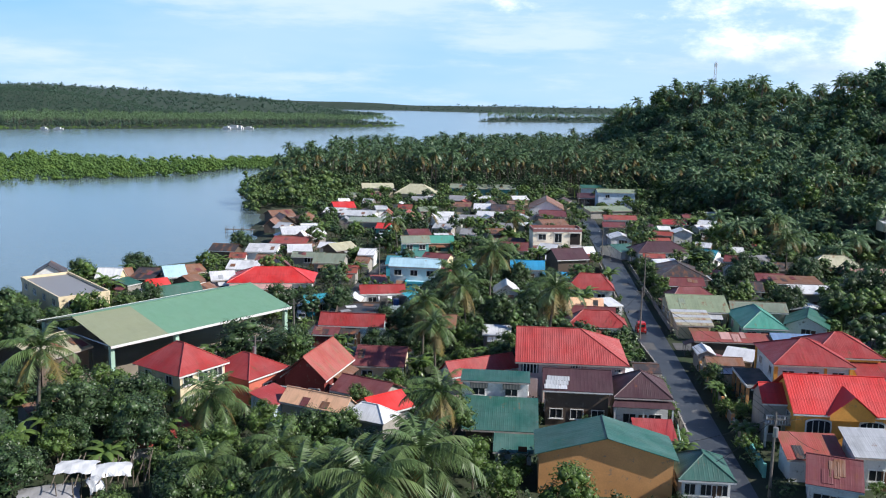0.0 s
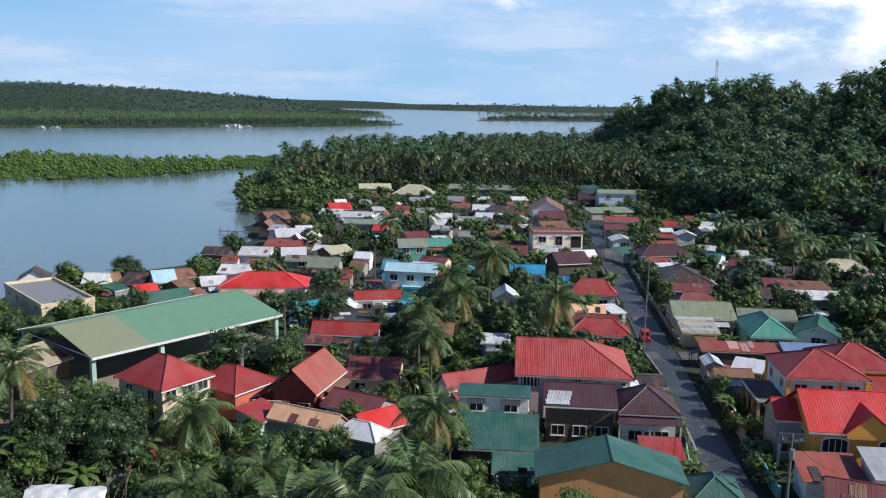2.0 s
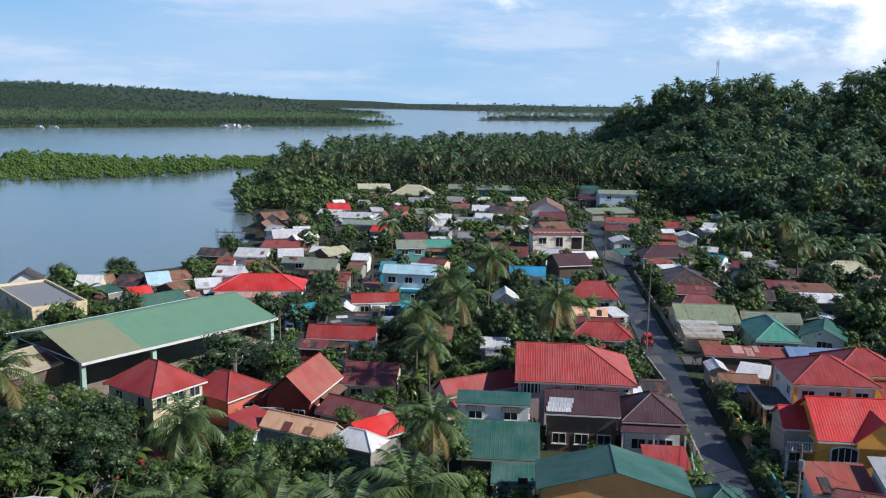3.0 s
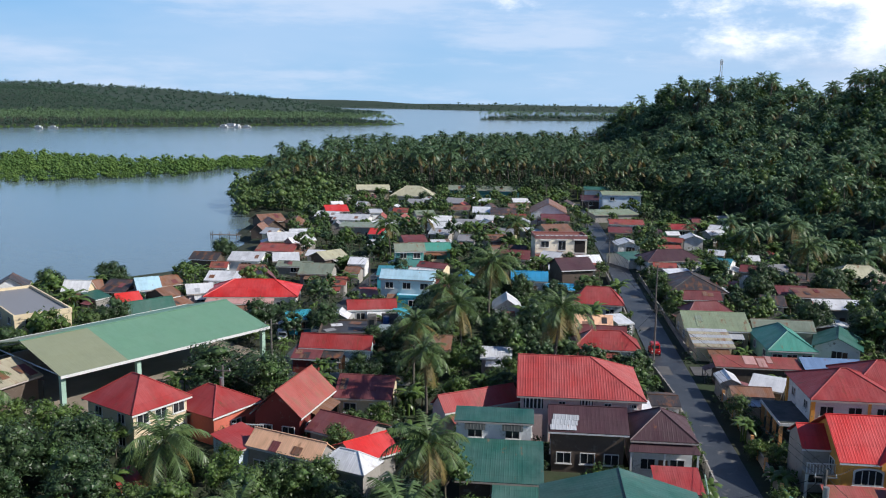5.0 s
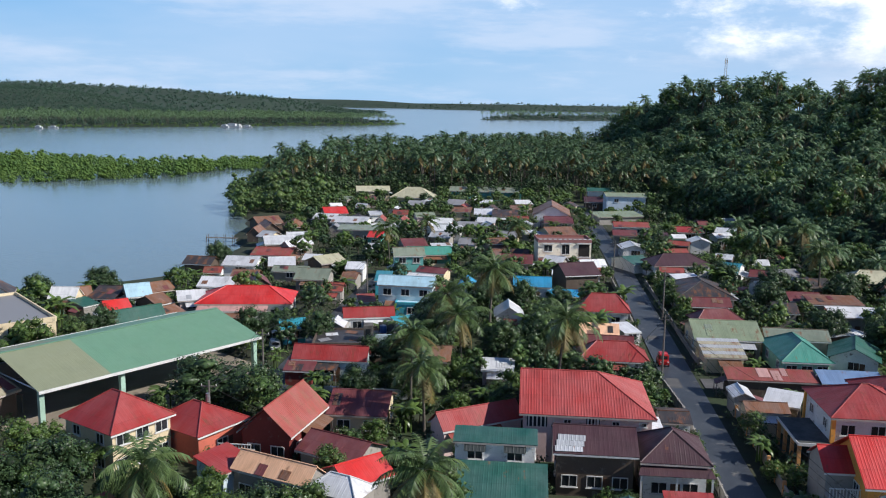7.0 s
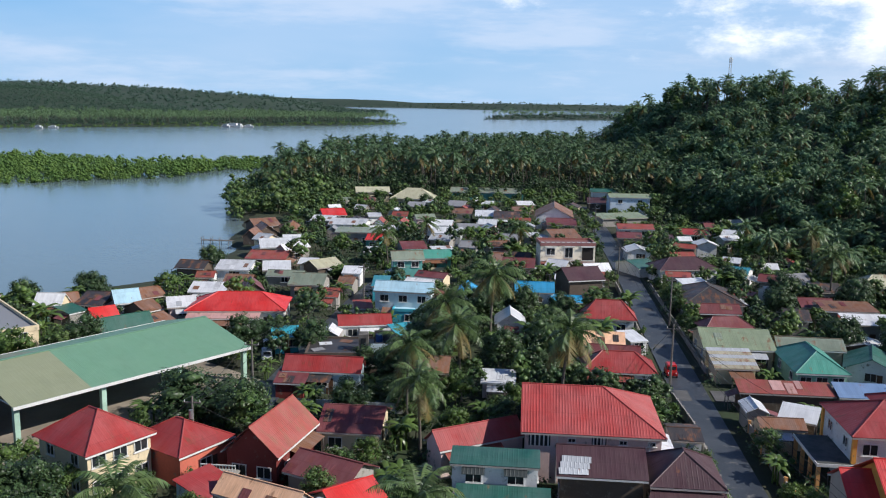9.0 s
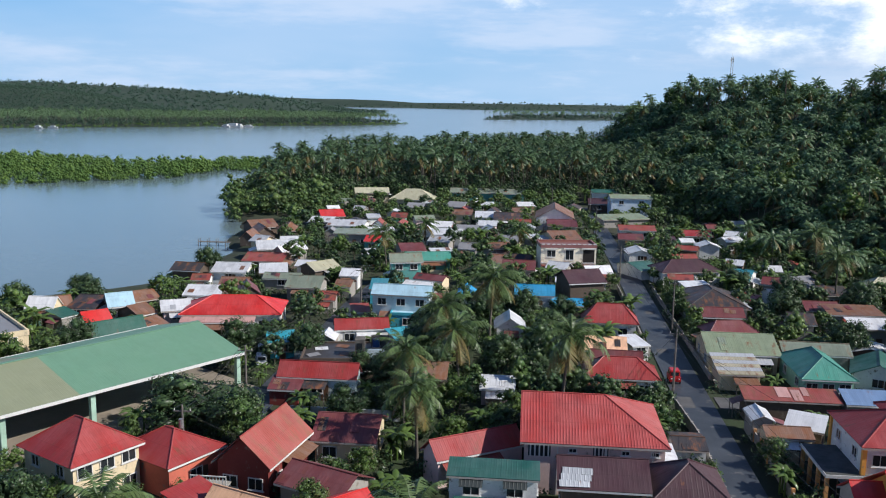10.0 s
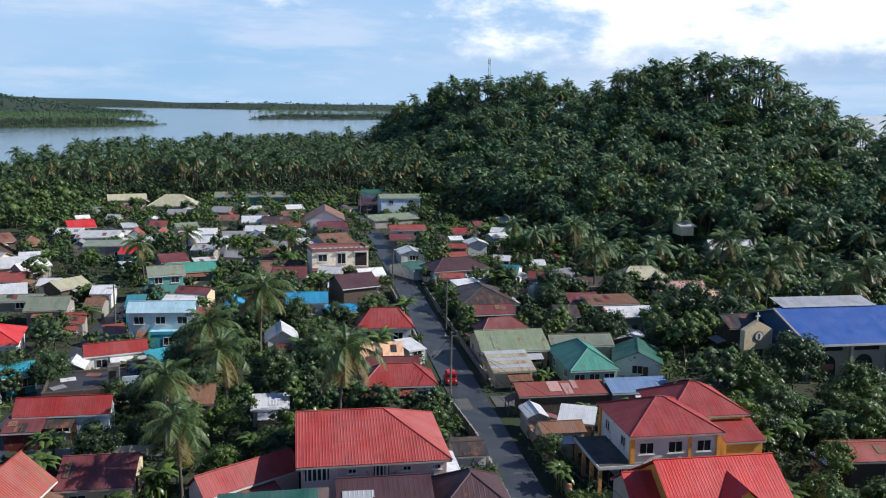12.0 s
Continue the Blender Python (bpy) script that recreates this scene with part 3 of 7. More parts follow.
RIDGE = ((58, 560, 18), (66, 515, 28), (80, 470, 38.5), (95, 445, 38.5), (113, 400, 34), (123, 375, 31), (127, 340, 38), (134, 318, 40), (145, 296, 38), (152, 276, 31), (157, 255, 21), (165, 225, 14), (170, 190, 4))
FOOT = ((30, 640), (38, 560), (42, 430), (50, 340), (56, 280), (70, 235), (92, 208), (105, 185), (125, 150), (180, 130), (300, 170), (300, 420), (240, 560), (140, 660))


def poly_distance(px, py, poly):
    """Signed distance to a closed outline, positive inside."""
    best = np.full(px.shape, 1e9)
    inside = np.zeros(px.shape, bool)
    for (x0, y0), (x1, y1) in zip(poly, poly[1:] + poly[:1]):
        dx, dy = x1 - x0, y1 - y0
        t = np.clip(((px - x0) * dx + (py - y0) * dy) / (dx * dx + dy * dy), 0, 1)
        best = np.minimum(best, np.hypot(px - x0 - t * dx, py - y0 - t * dy))
        cross = (y0 > py) != (y1 > py)
        with np.errstate(divide="ignore", invalid="ignore"):
            inside ^= cross & (px < dx * (py - y0) / (dy if dy else 1e-9) + x0)
    return np.where(inside, best, -best)


def wobble(px, py, s, seed):
    return np.sin(px / s + seed + 1.7 * np.sin(py / s * 0.8 + seed * 2)) * 0.5 + np.sin(py / s * 1.3 + seed * 3 + 1.3 * np.sin(px / s * 0.7)) * 0.5


def smooth(a):
    a = np.clip(a, 0, 1)
    return a * a * (3 - 2 * a)


def land_height(px, py):
    """Height of the ground, with the sea bed below 0."""
    px, py = np.asarray(px, float), np.asarray(py, float)
    z = np.full(px.shape, -3.0)
    far = np.hypot(px, py)
    for name, poly in COASTS.items():
        d = poly_distance(px, py, poly) + wobble(px, py, 9 if name in ("main", "mangrove_isle", "islet") else 60, 1.0) * (2.0 if name in ("main", "islet", "mangrove_isle") else 18.0)
        if name == "main":
            h = -3 + 4.5 * smooth((d + 6) / 9)
        elif name in ("mangrove_isle", "islet"):
            h = -3 + 2.9 * smooth((d + 6) / 9)
        elif name == "west_shore":
            rise = smooth((d - 130) / 430) * (1 - 0.85 * smooth((py - 1500 + px * 0.2) / 700)) * smooth((-px - 150) / 500)
            h = -3 + 5 * smooth((d + 10) / 20) + rise * (45 + 9 * wobble(px, py, 110, 4.0)) + (21 + 11 * smooth((-px - 380) / 320)) * smooth((d - 40) / 300) * smooth((py - 1650) / 500)
        else:
            h = -3 + 5 * smooth((d + 15) / 30) + ((22 + 15 * smooth((-px - 420) / 500)) * smooth((d - 60) / 250) if name == "far_shore" else 0)
        z = np.maximum(z, h)
    # the wooded hill
    f = poly_distance(px, py, FOOT)
    top = np.zeros(px.shape)
    wsum = np.full(px.shape, 1e-9)
    dist = np.full(px.shape, 1e9)
    for (x0, y0, h0), (x1, y1, h1) in zip(RIDGE, RIDGE[1:]):
        dx, dy = x1 - x0, y1 - y0
        t = np.clip(((px - x0) * dx + (py - y0) * dy) / (dx * dx + dy * dy), 0, 1)
        dd = np.hypot(px - x0 - t * dx, py - y0 - t * dy)
        wgt = 1 / (dd * dd + 60)
        top += (h0 + t * (h1 - h0)) * wgt
        wsum += wgt
        dist = np.minimum(dist, dd)
    inside = np.clip(f, 0, None)
    z = z + (top / wsum) * np.where(f > 0, (inside / (inside + dist + 1e-6)) ** 0.85, 0) + np.where(f > 0, (wobble(px, py, 19, 2.0) * 2.6 + wobble(px, py, 8, 5.0) * 1.1) * smooth(f / 25), 0)
    return z


def ground_at(x, y):
    return float(land_height(np.array([x]), np.array([y]))[0])


def grid_lines(parts):
    out = []
    for a, b, n in parts:
        out += list(np.linspace(a, b, n, endpoint=False))
    return np.array(out + [parts[-1][1]])


gx = grid_lines(((-2600, -900, 40), (-900, -260, 45), (-260, 340, 130), (340, 1000, 24), (1000, 2600, 14)))
gy = grid_lines(((-80, 480, 120), (480, 760, 45), (760, 1500, 60), (1500, 2600, 40), (2600, 4900, 40)))
GX, GY = np.meshgrid(gx, gy)
GZ = land_height(GX, GY)
verts = np.stack([GX.ravel(), GY.ravel(), GZ.ravel()], 1)
nx, ny = len(gx), len(gy)
idx = np.arange(nx * ny).reshape(ny, nx)
quads = np.stack([idx[:-1, :-1], idx[:-1, 1:], idx[1:, 1:], idx[1:, :-1]], -1).reshape(-1, 4)


def mesh_from(name, v, faces, mats, face_mats=None, smooth_faces=False):
    """A mesh from arrays of points and of equal-sided faces."""
    me = bpy.data.meshes.new(name)
    k = faces.shape[1]
    me.vertices.add(len(v))
    me.vertices.foreach_set("co", np.asarray(v, np.float32).ravel())
    me.loops.add(faces.size)
    me.loops.foreach_set("vertex_index", faces.astype(np.int32).ravel())
    me.polygons.add(len(faces))
    me.polygons.foreach_set("loop_start", np.arange(0, faces.size, k, dtype=np.int32))
    for m in mats:
        me.materials.append(m)
    if face_mats is not None:
        me.polygons.foreach_set("material_index", face_mats.astype(np.int32))
    me.update(calc_edges=True)
    me.validate()
    if smooth_faces:
        me.polygons.foreach_set("use_smooth", np.ones(len(faces), bool))
    return me


M_GROUND = material("earth_and_grass", (0.055, 0.056, 0.034), 0.95, second=(0.028, 0.05, 0.018), scale=0.09, amount=0.8, fine=1.3, fine_amount=0.3, bump=0.4, bump_scale=3)
M_FOREST_FLOOR = material("forest_floor", (0.022, 0.042, 0.028), 0.95, second=(0.032, 0.058, 0.034), scale=0.03, amount=0.8, fine=0.3, fine_amount=0.3)
tagged(new("ground", mesh_from("ground", verts, quads, [M_GROUND, M_FOREST_FLOOR], (verts[quads[:, 0], 1] > 700).astype(int), True)), "bare earth and grass of the village and the wooded shores", "ground", kind="structure")

water_mat = bpy.data.materials.new("sheltered_water")
water_mat.use_nodes = True
wt = water_mat.node_tree
wb = wt.nodes["Principled BSDF"]
wb.inputs["Base Color"].default_value = (0.13, 0.18, 0.2, 1)
wb.inputs["Roughness"].default_value, wb.inputs["IOR"].default_value = 0.16, 1.33
tcw = wt.nodes.new("ShaderNodeTexCoord")
prev = None
for sc, st, stretch in ((0.9, 0.10, (1, 1, 1)), (0.06, 0.12, (1, 0.5, 1))):
    mpw = wt.nodes.new("ShaderNodeMapping")
    mpw.inputs["Scale"].default_value = stretch
    nw = wt.nodes.new("ShaderNodeTexNoise")
    nw.inputs["Scale"].default_value, nw.inputs["Detail"].default_value = sc, 4
    bw = wt.nodes.new("ShaderNodeBump")
    bw.inputs["Strength"].default_value, bw.inputs["Distance"].default_value = st, 0.3
    wt.links.new(tcw.outputs["Object"], mpw.inputs[0])
    wt.links.new(mpw.outputs[0], nw.inputs["Vector"])
    wt.links.new(nw.outputs["Fac"], bw.inputs["Height"])
    if prev:
        wt.links.new(prev.outputs[0], bw.inputs["Normal"])
    prev = bw
wt.links.new(prev.outputs[0], wb.inputs["Normal"])
bm = bmesh.new()
wv = [bm.verts.new(p) for p in ((-6000, -300, 0), (6000, -300, 0), (6000, 6000, 0), (-6000, 6000, 0))]
bm.faces.new(wv)
tagged(part("water", bm, water_mat), "calm grey blue water of the inlet", "water", kind="structure")

# ---------------------------------------------------------------- streets
M_PATCH = material("road_patch", (0.13, 0.13, 0.13), 0.9, second=(0.08, 0.08, 0.085), scale=0.6, amount=0.6, fine=6, fine_amount=0.3, bump=0.2, bump_scale=8)


def ribbon(name, pts, width, z, mat, label):
    bm = bmesh.new()
    rows = []
    for i, p in enumerate(pts):
        a, b = Vector((*pts[max(i - 1, 0)], 0)), Vector((*pts[min(i + 1, len(pts) - 1)], 0))
        n = Vector((-(b - a).y, (b - a).x, 0)).normalized() * width / 2
        c = Vector((*p, z))
        rows.append([bm.verts.new(q) for q in (c + n - Vector((0, 0, 0.3)), c + n, c - n, c - n - Vector((0, 0, 0.3)))])
    for r, s in zip(rows, rows[1:]):
        for k in range(3):
            bm.faces.new((r[k], s[k], s[k + 1], r[k + 1]))
    return tagged(part(name, bm, mat), label, "road", kind="structure")


def line(p, q, n):
    return [(p[0] + (q[0] - p[0]) * i / n, p[1] + (q[1] - p[1]) * i / n) for i in range(n + 1)]


ribbon("road", line((20.6, 20), (21.6, 215), 24) + line((21.6, 222), (20.6, 330), 10), 4.6, 1.62, M_ROAD, "worn dark village street between the houses")
ribbon("road", line((24.0, 131), (60, 131), 6), 4.0, 1.60, M_PATCH, "grey concrete side street off the main street")
for px, py, pl in ((20.2, 128.5, 4.0), (20.6, 152, 2.0), (22.0, 176, 2.4)):
    ribbon("road_patch", line((px, py), (px, py + pl), 1), 1.7, 1.63, M_PATCH, "grey concrete patch in the dark street")
ribbon("road", line((-32, 118), (-31, 175), 6) + [(-29, 200)], 3.6, 1.60, M_ROAD, "narrow grey lane between the houses")

# ---------------------------------------------------------------- vegetation templates


def palm_arrays(seed, height, fronds, length, leaflets, trunk_sides=6, lean=0.08, old=3, segs=6, wide=1.0, ribs=True):
    """Points and triangles of a coconut palm: material 0 trunk, 1 green fronds, 2 old fronds."""
    r = random.Random(seed)
    v, f, m = [], [], []
    la = r.uniform(0, math.tau)
    off = lambda t: (math.cos(la) * lean * height * t * t, math.sin(la) * lean * height * t * t)
    n = trunk_sides
    steps = 5
    for i in range(steps + 1):
        t = i / steps
        ox, oy = off(t)
        rad = 0.22 * (1 - 0.5 * t) + (0.12 if i == 0 else 0)
        for k in range(n):
            v.append((ox + rad * math.cos(k * math.tau / n), oy + rad * math.sin(k * math.tau / n), height * t))
    for i in range(steps):
        for k in range(n):
            a, b, c, d = i * n + k, i * n + (k + 1) % n, (i + 1) * n + (k + 1) % n, (i + 1) * n + k
            f += [(a, b, c), (a, c, d)]
            m += [0, 0]
    ox, oy = off(1)
    for j in range(fronds):
        az = j * 2.399 + r.uniform(-0.3, 0.3)
        t = (j + 0.5) / fronds
        el = 1.3 - 2.1 * t ** 1.15 + r.uniform(-0.2, 0.2)
        L = length * r.uniform(0.85, 1.1) * (0.75 + 0.35 * min(1, t * 2))
        mi = 2 if j >= fronds - old else 1
        pts, p, e = [], Vector((ox, oy, height)), el
        for s in range(segs + 1):
            pts.append(p.copy())
            p = p + Vector((math.cos(az) * math.cos(e), math.sin(az) * math.cos(e), math.sin(e))) * (L / segs)
            e -= (0.16 + 0.30 * s / segs) * (6 / segs) * (1.0 if el > -0.2 else 0.6)
        side = Vector((-math.sin(az), math.cos(az), 0))
        for s in range(leaflets):
            u = 0.1 + 0.9 * (s + 0.5) / leaflets
            i = min(int(u * segs), segs - 1)
            q = pts[i].lerp(pts[i + 1], u * segs - i)
            d = (pts[i + 1] - pts[i]).normalized()
            wl_ = L * 0.26 * (math.sin(math.pi * min(1, 0.18 + u * 0.85)) ** 0.7)
            step = d * (L / leaflets) * wide
            for sgn in (-1, 1):
                drop = Vector((0, 0, -wl_ * r.uniform(0.35, 0.8)))
                tip = q + side * sgn * wl_ * 0.85 + d * wl_ * 0.5 + drop
                b = len(v)
                v.extend([tuple(q - step * 0.5), tuple(q + step * 0.5), tuple(tip)])
                f.append((b, b + 1, b + 2))
                m.append(mi)
        if not ribs:
            continue
        b = len(v)
        for s in range(segs + 1):
            hw_ = 0.05 * (1 - 0.7 * s / segs)
            v.extend([tuple(pts[s] + side * hw_), tuple(pts[s] - side * hw_)])
        for s in range(segs):
            f += [(b + 2 * s, b + 2 * s + 1, b + 2 * s + 3), (b + 2 * s, b + 2 * s + 3, b + 2 * s + 2)]
            m += [mi, mi]
    return np.array(v), np.array(f), np.array(m)


def ball_arrays(detail):
    bm = bmesh.new()
    bmesh.ops.create_icosphere(bm, subdivisions=detail, radius=1.0)
    bm.verts.index_update()
    out = [v.co.copy() for v in bm.verts], [tuple(v.index for v in f.verts) for f in bm.faces]
    bm.free()
    return out


OCTA = ([Vector(p) for p in ((1, 0, 0), (0, 1, 0), (-1, 0, 0), (0, -1, 0), (0, 0, 1), (0, 0, -1))], [(0, 1, 4), (1, 2, 4), (2, 3, 4), (3, 0, 4), (1, 0, 5), (2, 1, 5), (3, 2, 5), (0, 3, 5)])
CORES = {0: OCTA, 1: ball_arrays(1)}


def crown_points(r, n_clumps, radius, flat, full):
    """Clumps of a crown: one in the middle, the rest spread round and over it."""
    out = [(Vector((0, 0, 0)), radius * 0.58)]
    for i in range(n_clumps - 1):
        z = r.uniform(-0.5, 1.0)
        a = i * 2.399 + r.uniform(-0.5, 0.5)
        q = math.sqrt(max(0, 1 - z * z)) * r.uniform(0.7, 1.0)
        k = r.uniform(0.62, 0.86)
        out.append((Vector((math.cos(a) * q * radius * k, math.sin(a) * q * radius * k, z * radius * flat * k)), radius * (r.uniform(0.25, 0.42) if full else r.uniform(0.18, 0.36))))
    return out


def tree_arrays(seed, height, radius, leaves, leaf, clumps=9, flat=0.75, limbs=5, core=1, full=False):
    """Points and triangles of a broadleaved tree: material 0 bark, 1 leaves. Each clump of the crown is a dense heart of foliage wrapped in single leaves."""
    r = random.Random(seed)
    v, f, m = [], [], []
    cz = height - radius * flat * 0.95

    def limb(p, q, r0, r1, n=5):
        d = (q - p).normalized()
        a = d.cross(Vector((0.3, 0.9, 0.1))).normalized()
        b = d.cross(a)
        s = len(v)
        for c, rad in ((p, r0), (q, r1)):
            for k in range(n):
                v.append(tuple(c + (a * math.cos(k * math.tau / n) + b * math.sin(k * math.tau / n)) * rad))
        for k in range(n):
            f.extend([(s + k, s + (k + 1) % n, s + n + (k + 1) % n), (s + k, s + n + (k + 1) % n, s + n + k)])
            m.extend([0, 0])

    cl = crown_points(r, clumps, radius, flat, full)
    fork = Vector((r.uniform(-0.2, 0.2), r.uniform(-0.2, 0.2), cz * 0.6))
    if limbs:
        limb(Vector((0, 0, 0)), fork, 0.018 * height, 0.014 * height)
    for c, _ in cl[1:limbs + 1]:
        limb(fork, Vector((0, 0, cz)) + c * 0.8, 0.009 * height, 0.004 * height)
    ball, ball_faces = CORES[core]
    dense = 0.45 if height < 2 else 1.0
    for c, cr in cl:
        s = len(v)
        turn = Matrix.Rotation(r.uniform(0, 6), 3, "Z")
        for p in ball:
            q = turn @ p * cr * r.uniform(0.5, 0.84) * dense
            v.append(tuple(Vector((0, 0, cz)) + c + Vector((q.x, q.y, q.z * 0.85))))
        f.extend([tuple(s + i for i in t) for t in ball_faces])
        m.extend([1] * len(ball_faces))
    weights = [cr * cr for _, cr in cl]
    done = tries = 0
    while done < leaves and tries < leaves * 6:
        tries += 1
        i = r.choices(range(len(cl)), weights)[0]
        c, cr = cl[i]
        d = Vector((r.gauss(0, 1), r.gauss(0, 1), r.gauss(0.25, 1))).normalized()
        p = c + Vector((d.x, d.y, d.z * 0.85)) * cr * (r.uniform(0.7, 1.1) if full else r.uniform(0.68, 1.25))
        if any(k != i and (p - c2).length < c2r * 0.66 for k, (c2, c2r) in enumerate(cl)):
            continue
        done += 1
        p = p + Vector((0, 0, cz))
        nrm = (d + Vector((r.gauss(0, 0.4), r.gauss(0, 0.4), r.gauss(0.25, 0.4)))).normalized()
        a = nrm.cross(Vector((r.gauss(0, 1), r.gauss(0, 1), r.gauss(0, 1)))).normalized()
        b = nrm.cross(a)
        s = leaf * r.uniform(0.6, 1.3)
        k = len(v)
        v.extend([tuple(p + a * s), tuple(p - a * s * 0.7 + b * s * 0.6), tuple(p - a * s * 0.7 - b * s * 0.6)])
        f.append((k, k + 1, k + 2))
        m.append(1)
    return np.array(v), np.array(f), np.array(m)


def scatter(name, label, category, templates, spots, mats):
    """One object of many plants. spots: rows of x, y, z, size, turn, template."""
    V, F, M = [], [], []
    base = 0
    for x, y, z, s, a, k in spots:
        v, f, m = templates[int(k)]
        c, si = math.cos(a) * s, math.sin(a) * s
        V.append(np.stack([v[:, 0] * c - v[:, 1] * si + x, v[:, 0] * si + v[:, 1] * c + y, v[:, 2] * s + z], 1))
        F.append(f + base)
        M.append(m)
        base += len(v)
    me = mesh_from(name, np.concatenate(V), np.concatenate(F), mats, np.concatenate(M))
    return tagged(new(name, me), label, category, kind="stuff")


def split_thing(name, label, category, arrays, mats, names, m, group=""):
    """A plant as a thing: one mesh for each material."""
    v, f, mi = arrays
    root = thing(name, label, category, m, group)
    for k, (mat, nm) in enumerate(zip(mats, names)):
        sel = f[mi == k]
        if not len(sel):
            continue
        used = np.unique(sel)
        remap = np.zeros(len(v), int)
        remap[used] = np.arange(len(used))
        ob = new(nm, mesh_from(nm, v[used], remap[sel], [mat]))
        ob.parent = root
    return root


def spread(rnd, x0, x1, y0, y1, step, keep, jitter=0.45):
    """Uneven spots on a loose grid, kept where keep(x, y, z) says so."""
    xs, ys = np.meshgrid(np.arange(x0, x1, step), np.arange(y0, y1, step))
    xs = xs.ravel() + np.array([rnd.uniform(-jitter, jitter) * step for _ in range(xs.size)])
    ys = ys.ravel() + np.array([rnd.uniform(-jitter, jitter) * step for _ in range(ys.size)])
    zs = land_height(xs, ys)
    ok = keep(xs, ys, zs)
    return list(zip(xs[ok], ys[ok], zs[ok]))

# ---------------------------------------------------------------- woods
R = random.Random(5)
FAR_PALMS = [palm_arrays(20 + i, R.uniform(11, 15), 17, 3.9, 9, 4, R.uniform(0.02, 0.14), 2, 4, 1.0, False) for i in range(5)]
HILL_PALMS = [palm_arrays(30 + i, R.uniform(9.5, 13), 17, 4.0, 9, 4, R.uniform(0.02, 0.12), 2, 4, 1.0, False) for i in range(5)]
FAR_TREES = [tree_arrays(40 + i, R.uniform(7, 10), R.uniform(3.2, 4.4), 210, 0.27, 15, 0.85, 0, 0) for i in range(5)]
MANGROVES = [tree_arrays(60 + i, R.uniform(4.5, 6.5), R.uniform(3.0, 3.9), 200, 0.22, 14, 0.8, 0, 0) for i in range(5)]
SPECKS = [tree_arrays(80 + i, R.uniform(8, 11), R.uniform(4.5, 6.0), 14, 0.9, 4, 0.7, 0, 0) for i in range(4)]
SPECK_PALMS = [palm_arrays(90 + i, R.uniform(12, 16), 11, 4.6, 2, 3, 0.05, 0, 2, 1.0, False) for i in range(3)]


def hillside(xs, ys):
    return poly_distance(xs, ys, FOOT)


def in_back(xs, ys, zs):
    hill = hillside(xs, ys)
    front = 352 + 8 * np.sin(xs / 17) + np.where(xs > 20, -14, 0) + np.where(xs < -62, -0.9 * (-62 - xs), 0)
    return (zs > 0.5) & (hill < 4) & (ys > front) & (xs < 70) & (poly_distance(xs, ys, COASTS["main"]) > 11)


def on_hill(xs, ys, zs):
    crest = np.interp(ys, [r[1] for r in RIDGE][::-1], [r[0] for r in RIDGE][::-1])
    return (hillside(xs, ys) >= 2) & (xs < crest + 20) & (ys < 580)


back = spread(R, -135, 70, 300, 690, 5.3, in_back)
edge = spread(R, -100, 70, 325, 400, 4.5, lambda xs, ys, zs: in_back(xs, ys + 14, zs) & ~in_back(xs, ys - 8, zs))
hill = spread(R, 20, 195, 120, 620, 5.0, on_hill)
palms, trees = [], []
for x, y, z in back:
    if R.random() < 0.85:
        palms.append((x, y, z - 0.2, R.uniform(0.62, 1.2), R.uniform(0, 6.28), R.randrange(5)))
    if R.random() < 0.45:
        trees.append((x + R.uniform(-2, 2), y + R.uniform(-2, 2), z - 0.3, R.uniform(0.6, 1.1), R.uniform(0, 6.28), R.randrange(5)))
trees += [(x, y, z - 0.4, R.uniform(0.55, 1.15), R.uniform(0, 6.28), R.randrange(5)) for x, y, z in edge if y > 338 and abs(x - 21) > 4]
scatter("coconut_grove", "dense grove of tall coconut palms behind the village", "palm grove", FAR_PALMS, palms, [M_PALMBARK, M_GROVE, M_FRONDY])
scatter("undergrowth", "dark green undergrowth below the palms", "undergrowth", FAR_TREES, trees, [M_BARK, M_LEAFD])
hp, ht, hl = [], [], []
for x, y, z in hill:
    stand = float(wobble(x, y, 13, 7.0))
    if abs(x - np.interp(y, [r[1] for r in RIDGE][::-1], [r[0] for r in RIDGE][::-1])) < 13 and R.random() < 0.42:
        hp.append((x, y, z, R.uniform(0.95, 1.2), R.uniform(0, 6.28), R.randrange(5)))
    if R.random() < 0.36 + 0.35 * stand + (0.12 if y < 340 else 0.0):
        hp.append((x, y, z - 0.3, R.uniform(0.66, 1.0), R.uniform(0, 6.28), R.randrange(5)))
    (hl if R.random() < 0.3 else ht).append((x + R.uniform(-2, 2), y + R.uniform(-2, 2), z - 1.3, R.uniform(0.6, 1.25) * (1.15 - 0.25 * stand), R.uniform(0, 6.28), R.randrange(5)))
scatter("hill_palms", "coconut palms scattered over the wooded hill", "palm grove", HILL_PALMS, hp, [M_PALMBARK, M_LIT_HILLPALM, M_FRONDY])
scatter("hill_trees", "dark broadleaved woodland covering the hill", "woodland", FAR_TREES, ht, [M_BARK, M_HAZED_HILL])
# The light leaf colour on these bushes also stands for that haze.
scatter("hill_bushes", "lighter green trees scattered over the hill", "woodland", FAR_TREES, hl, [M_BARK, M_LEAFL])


def on_isle(name):
    def keep(xs, ys, zs):
        return poly_distance(xs, ys, COASTS[name]) > -3.5
    return keep


mg = [p for p in spread(R, -345, -155, 300, 560, 5.4, on_isle("mangrove_isle")) if p[1] < 470 + 0.25 * (p[0] + 345) or R.random() < 0.6] + spread(R, -190, -105, 460, 535, 4.6, on_isle("islet"))
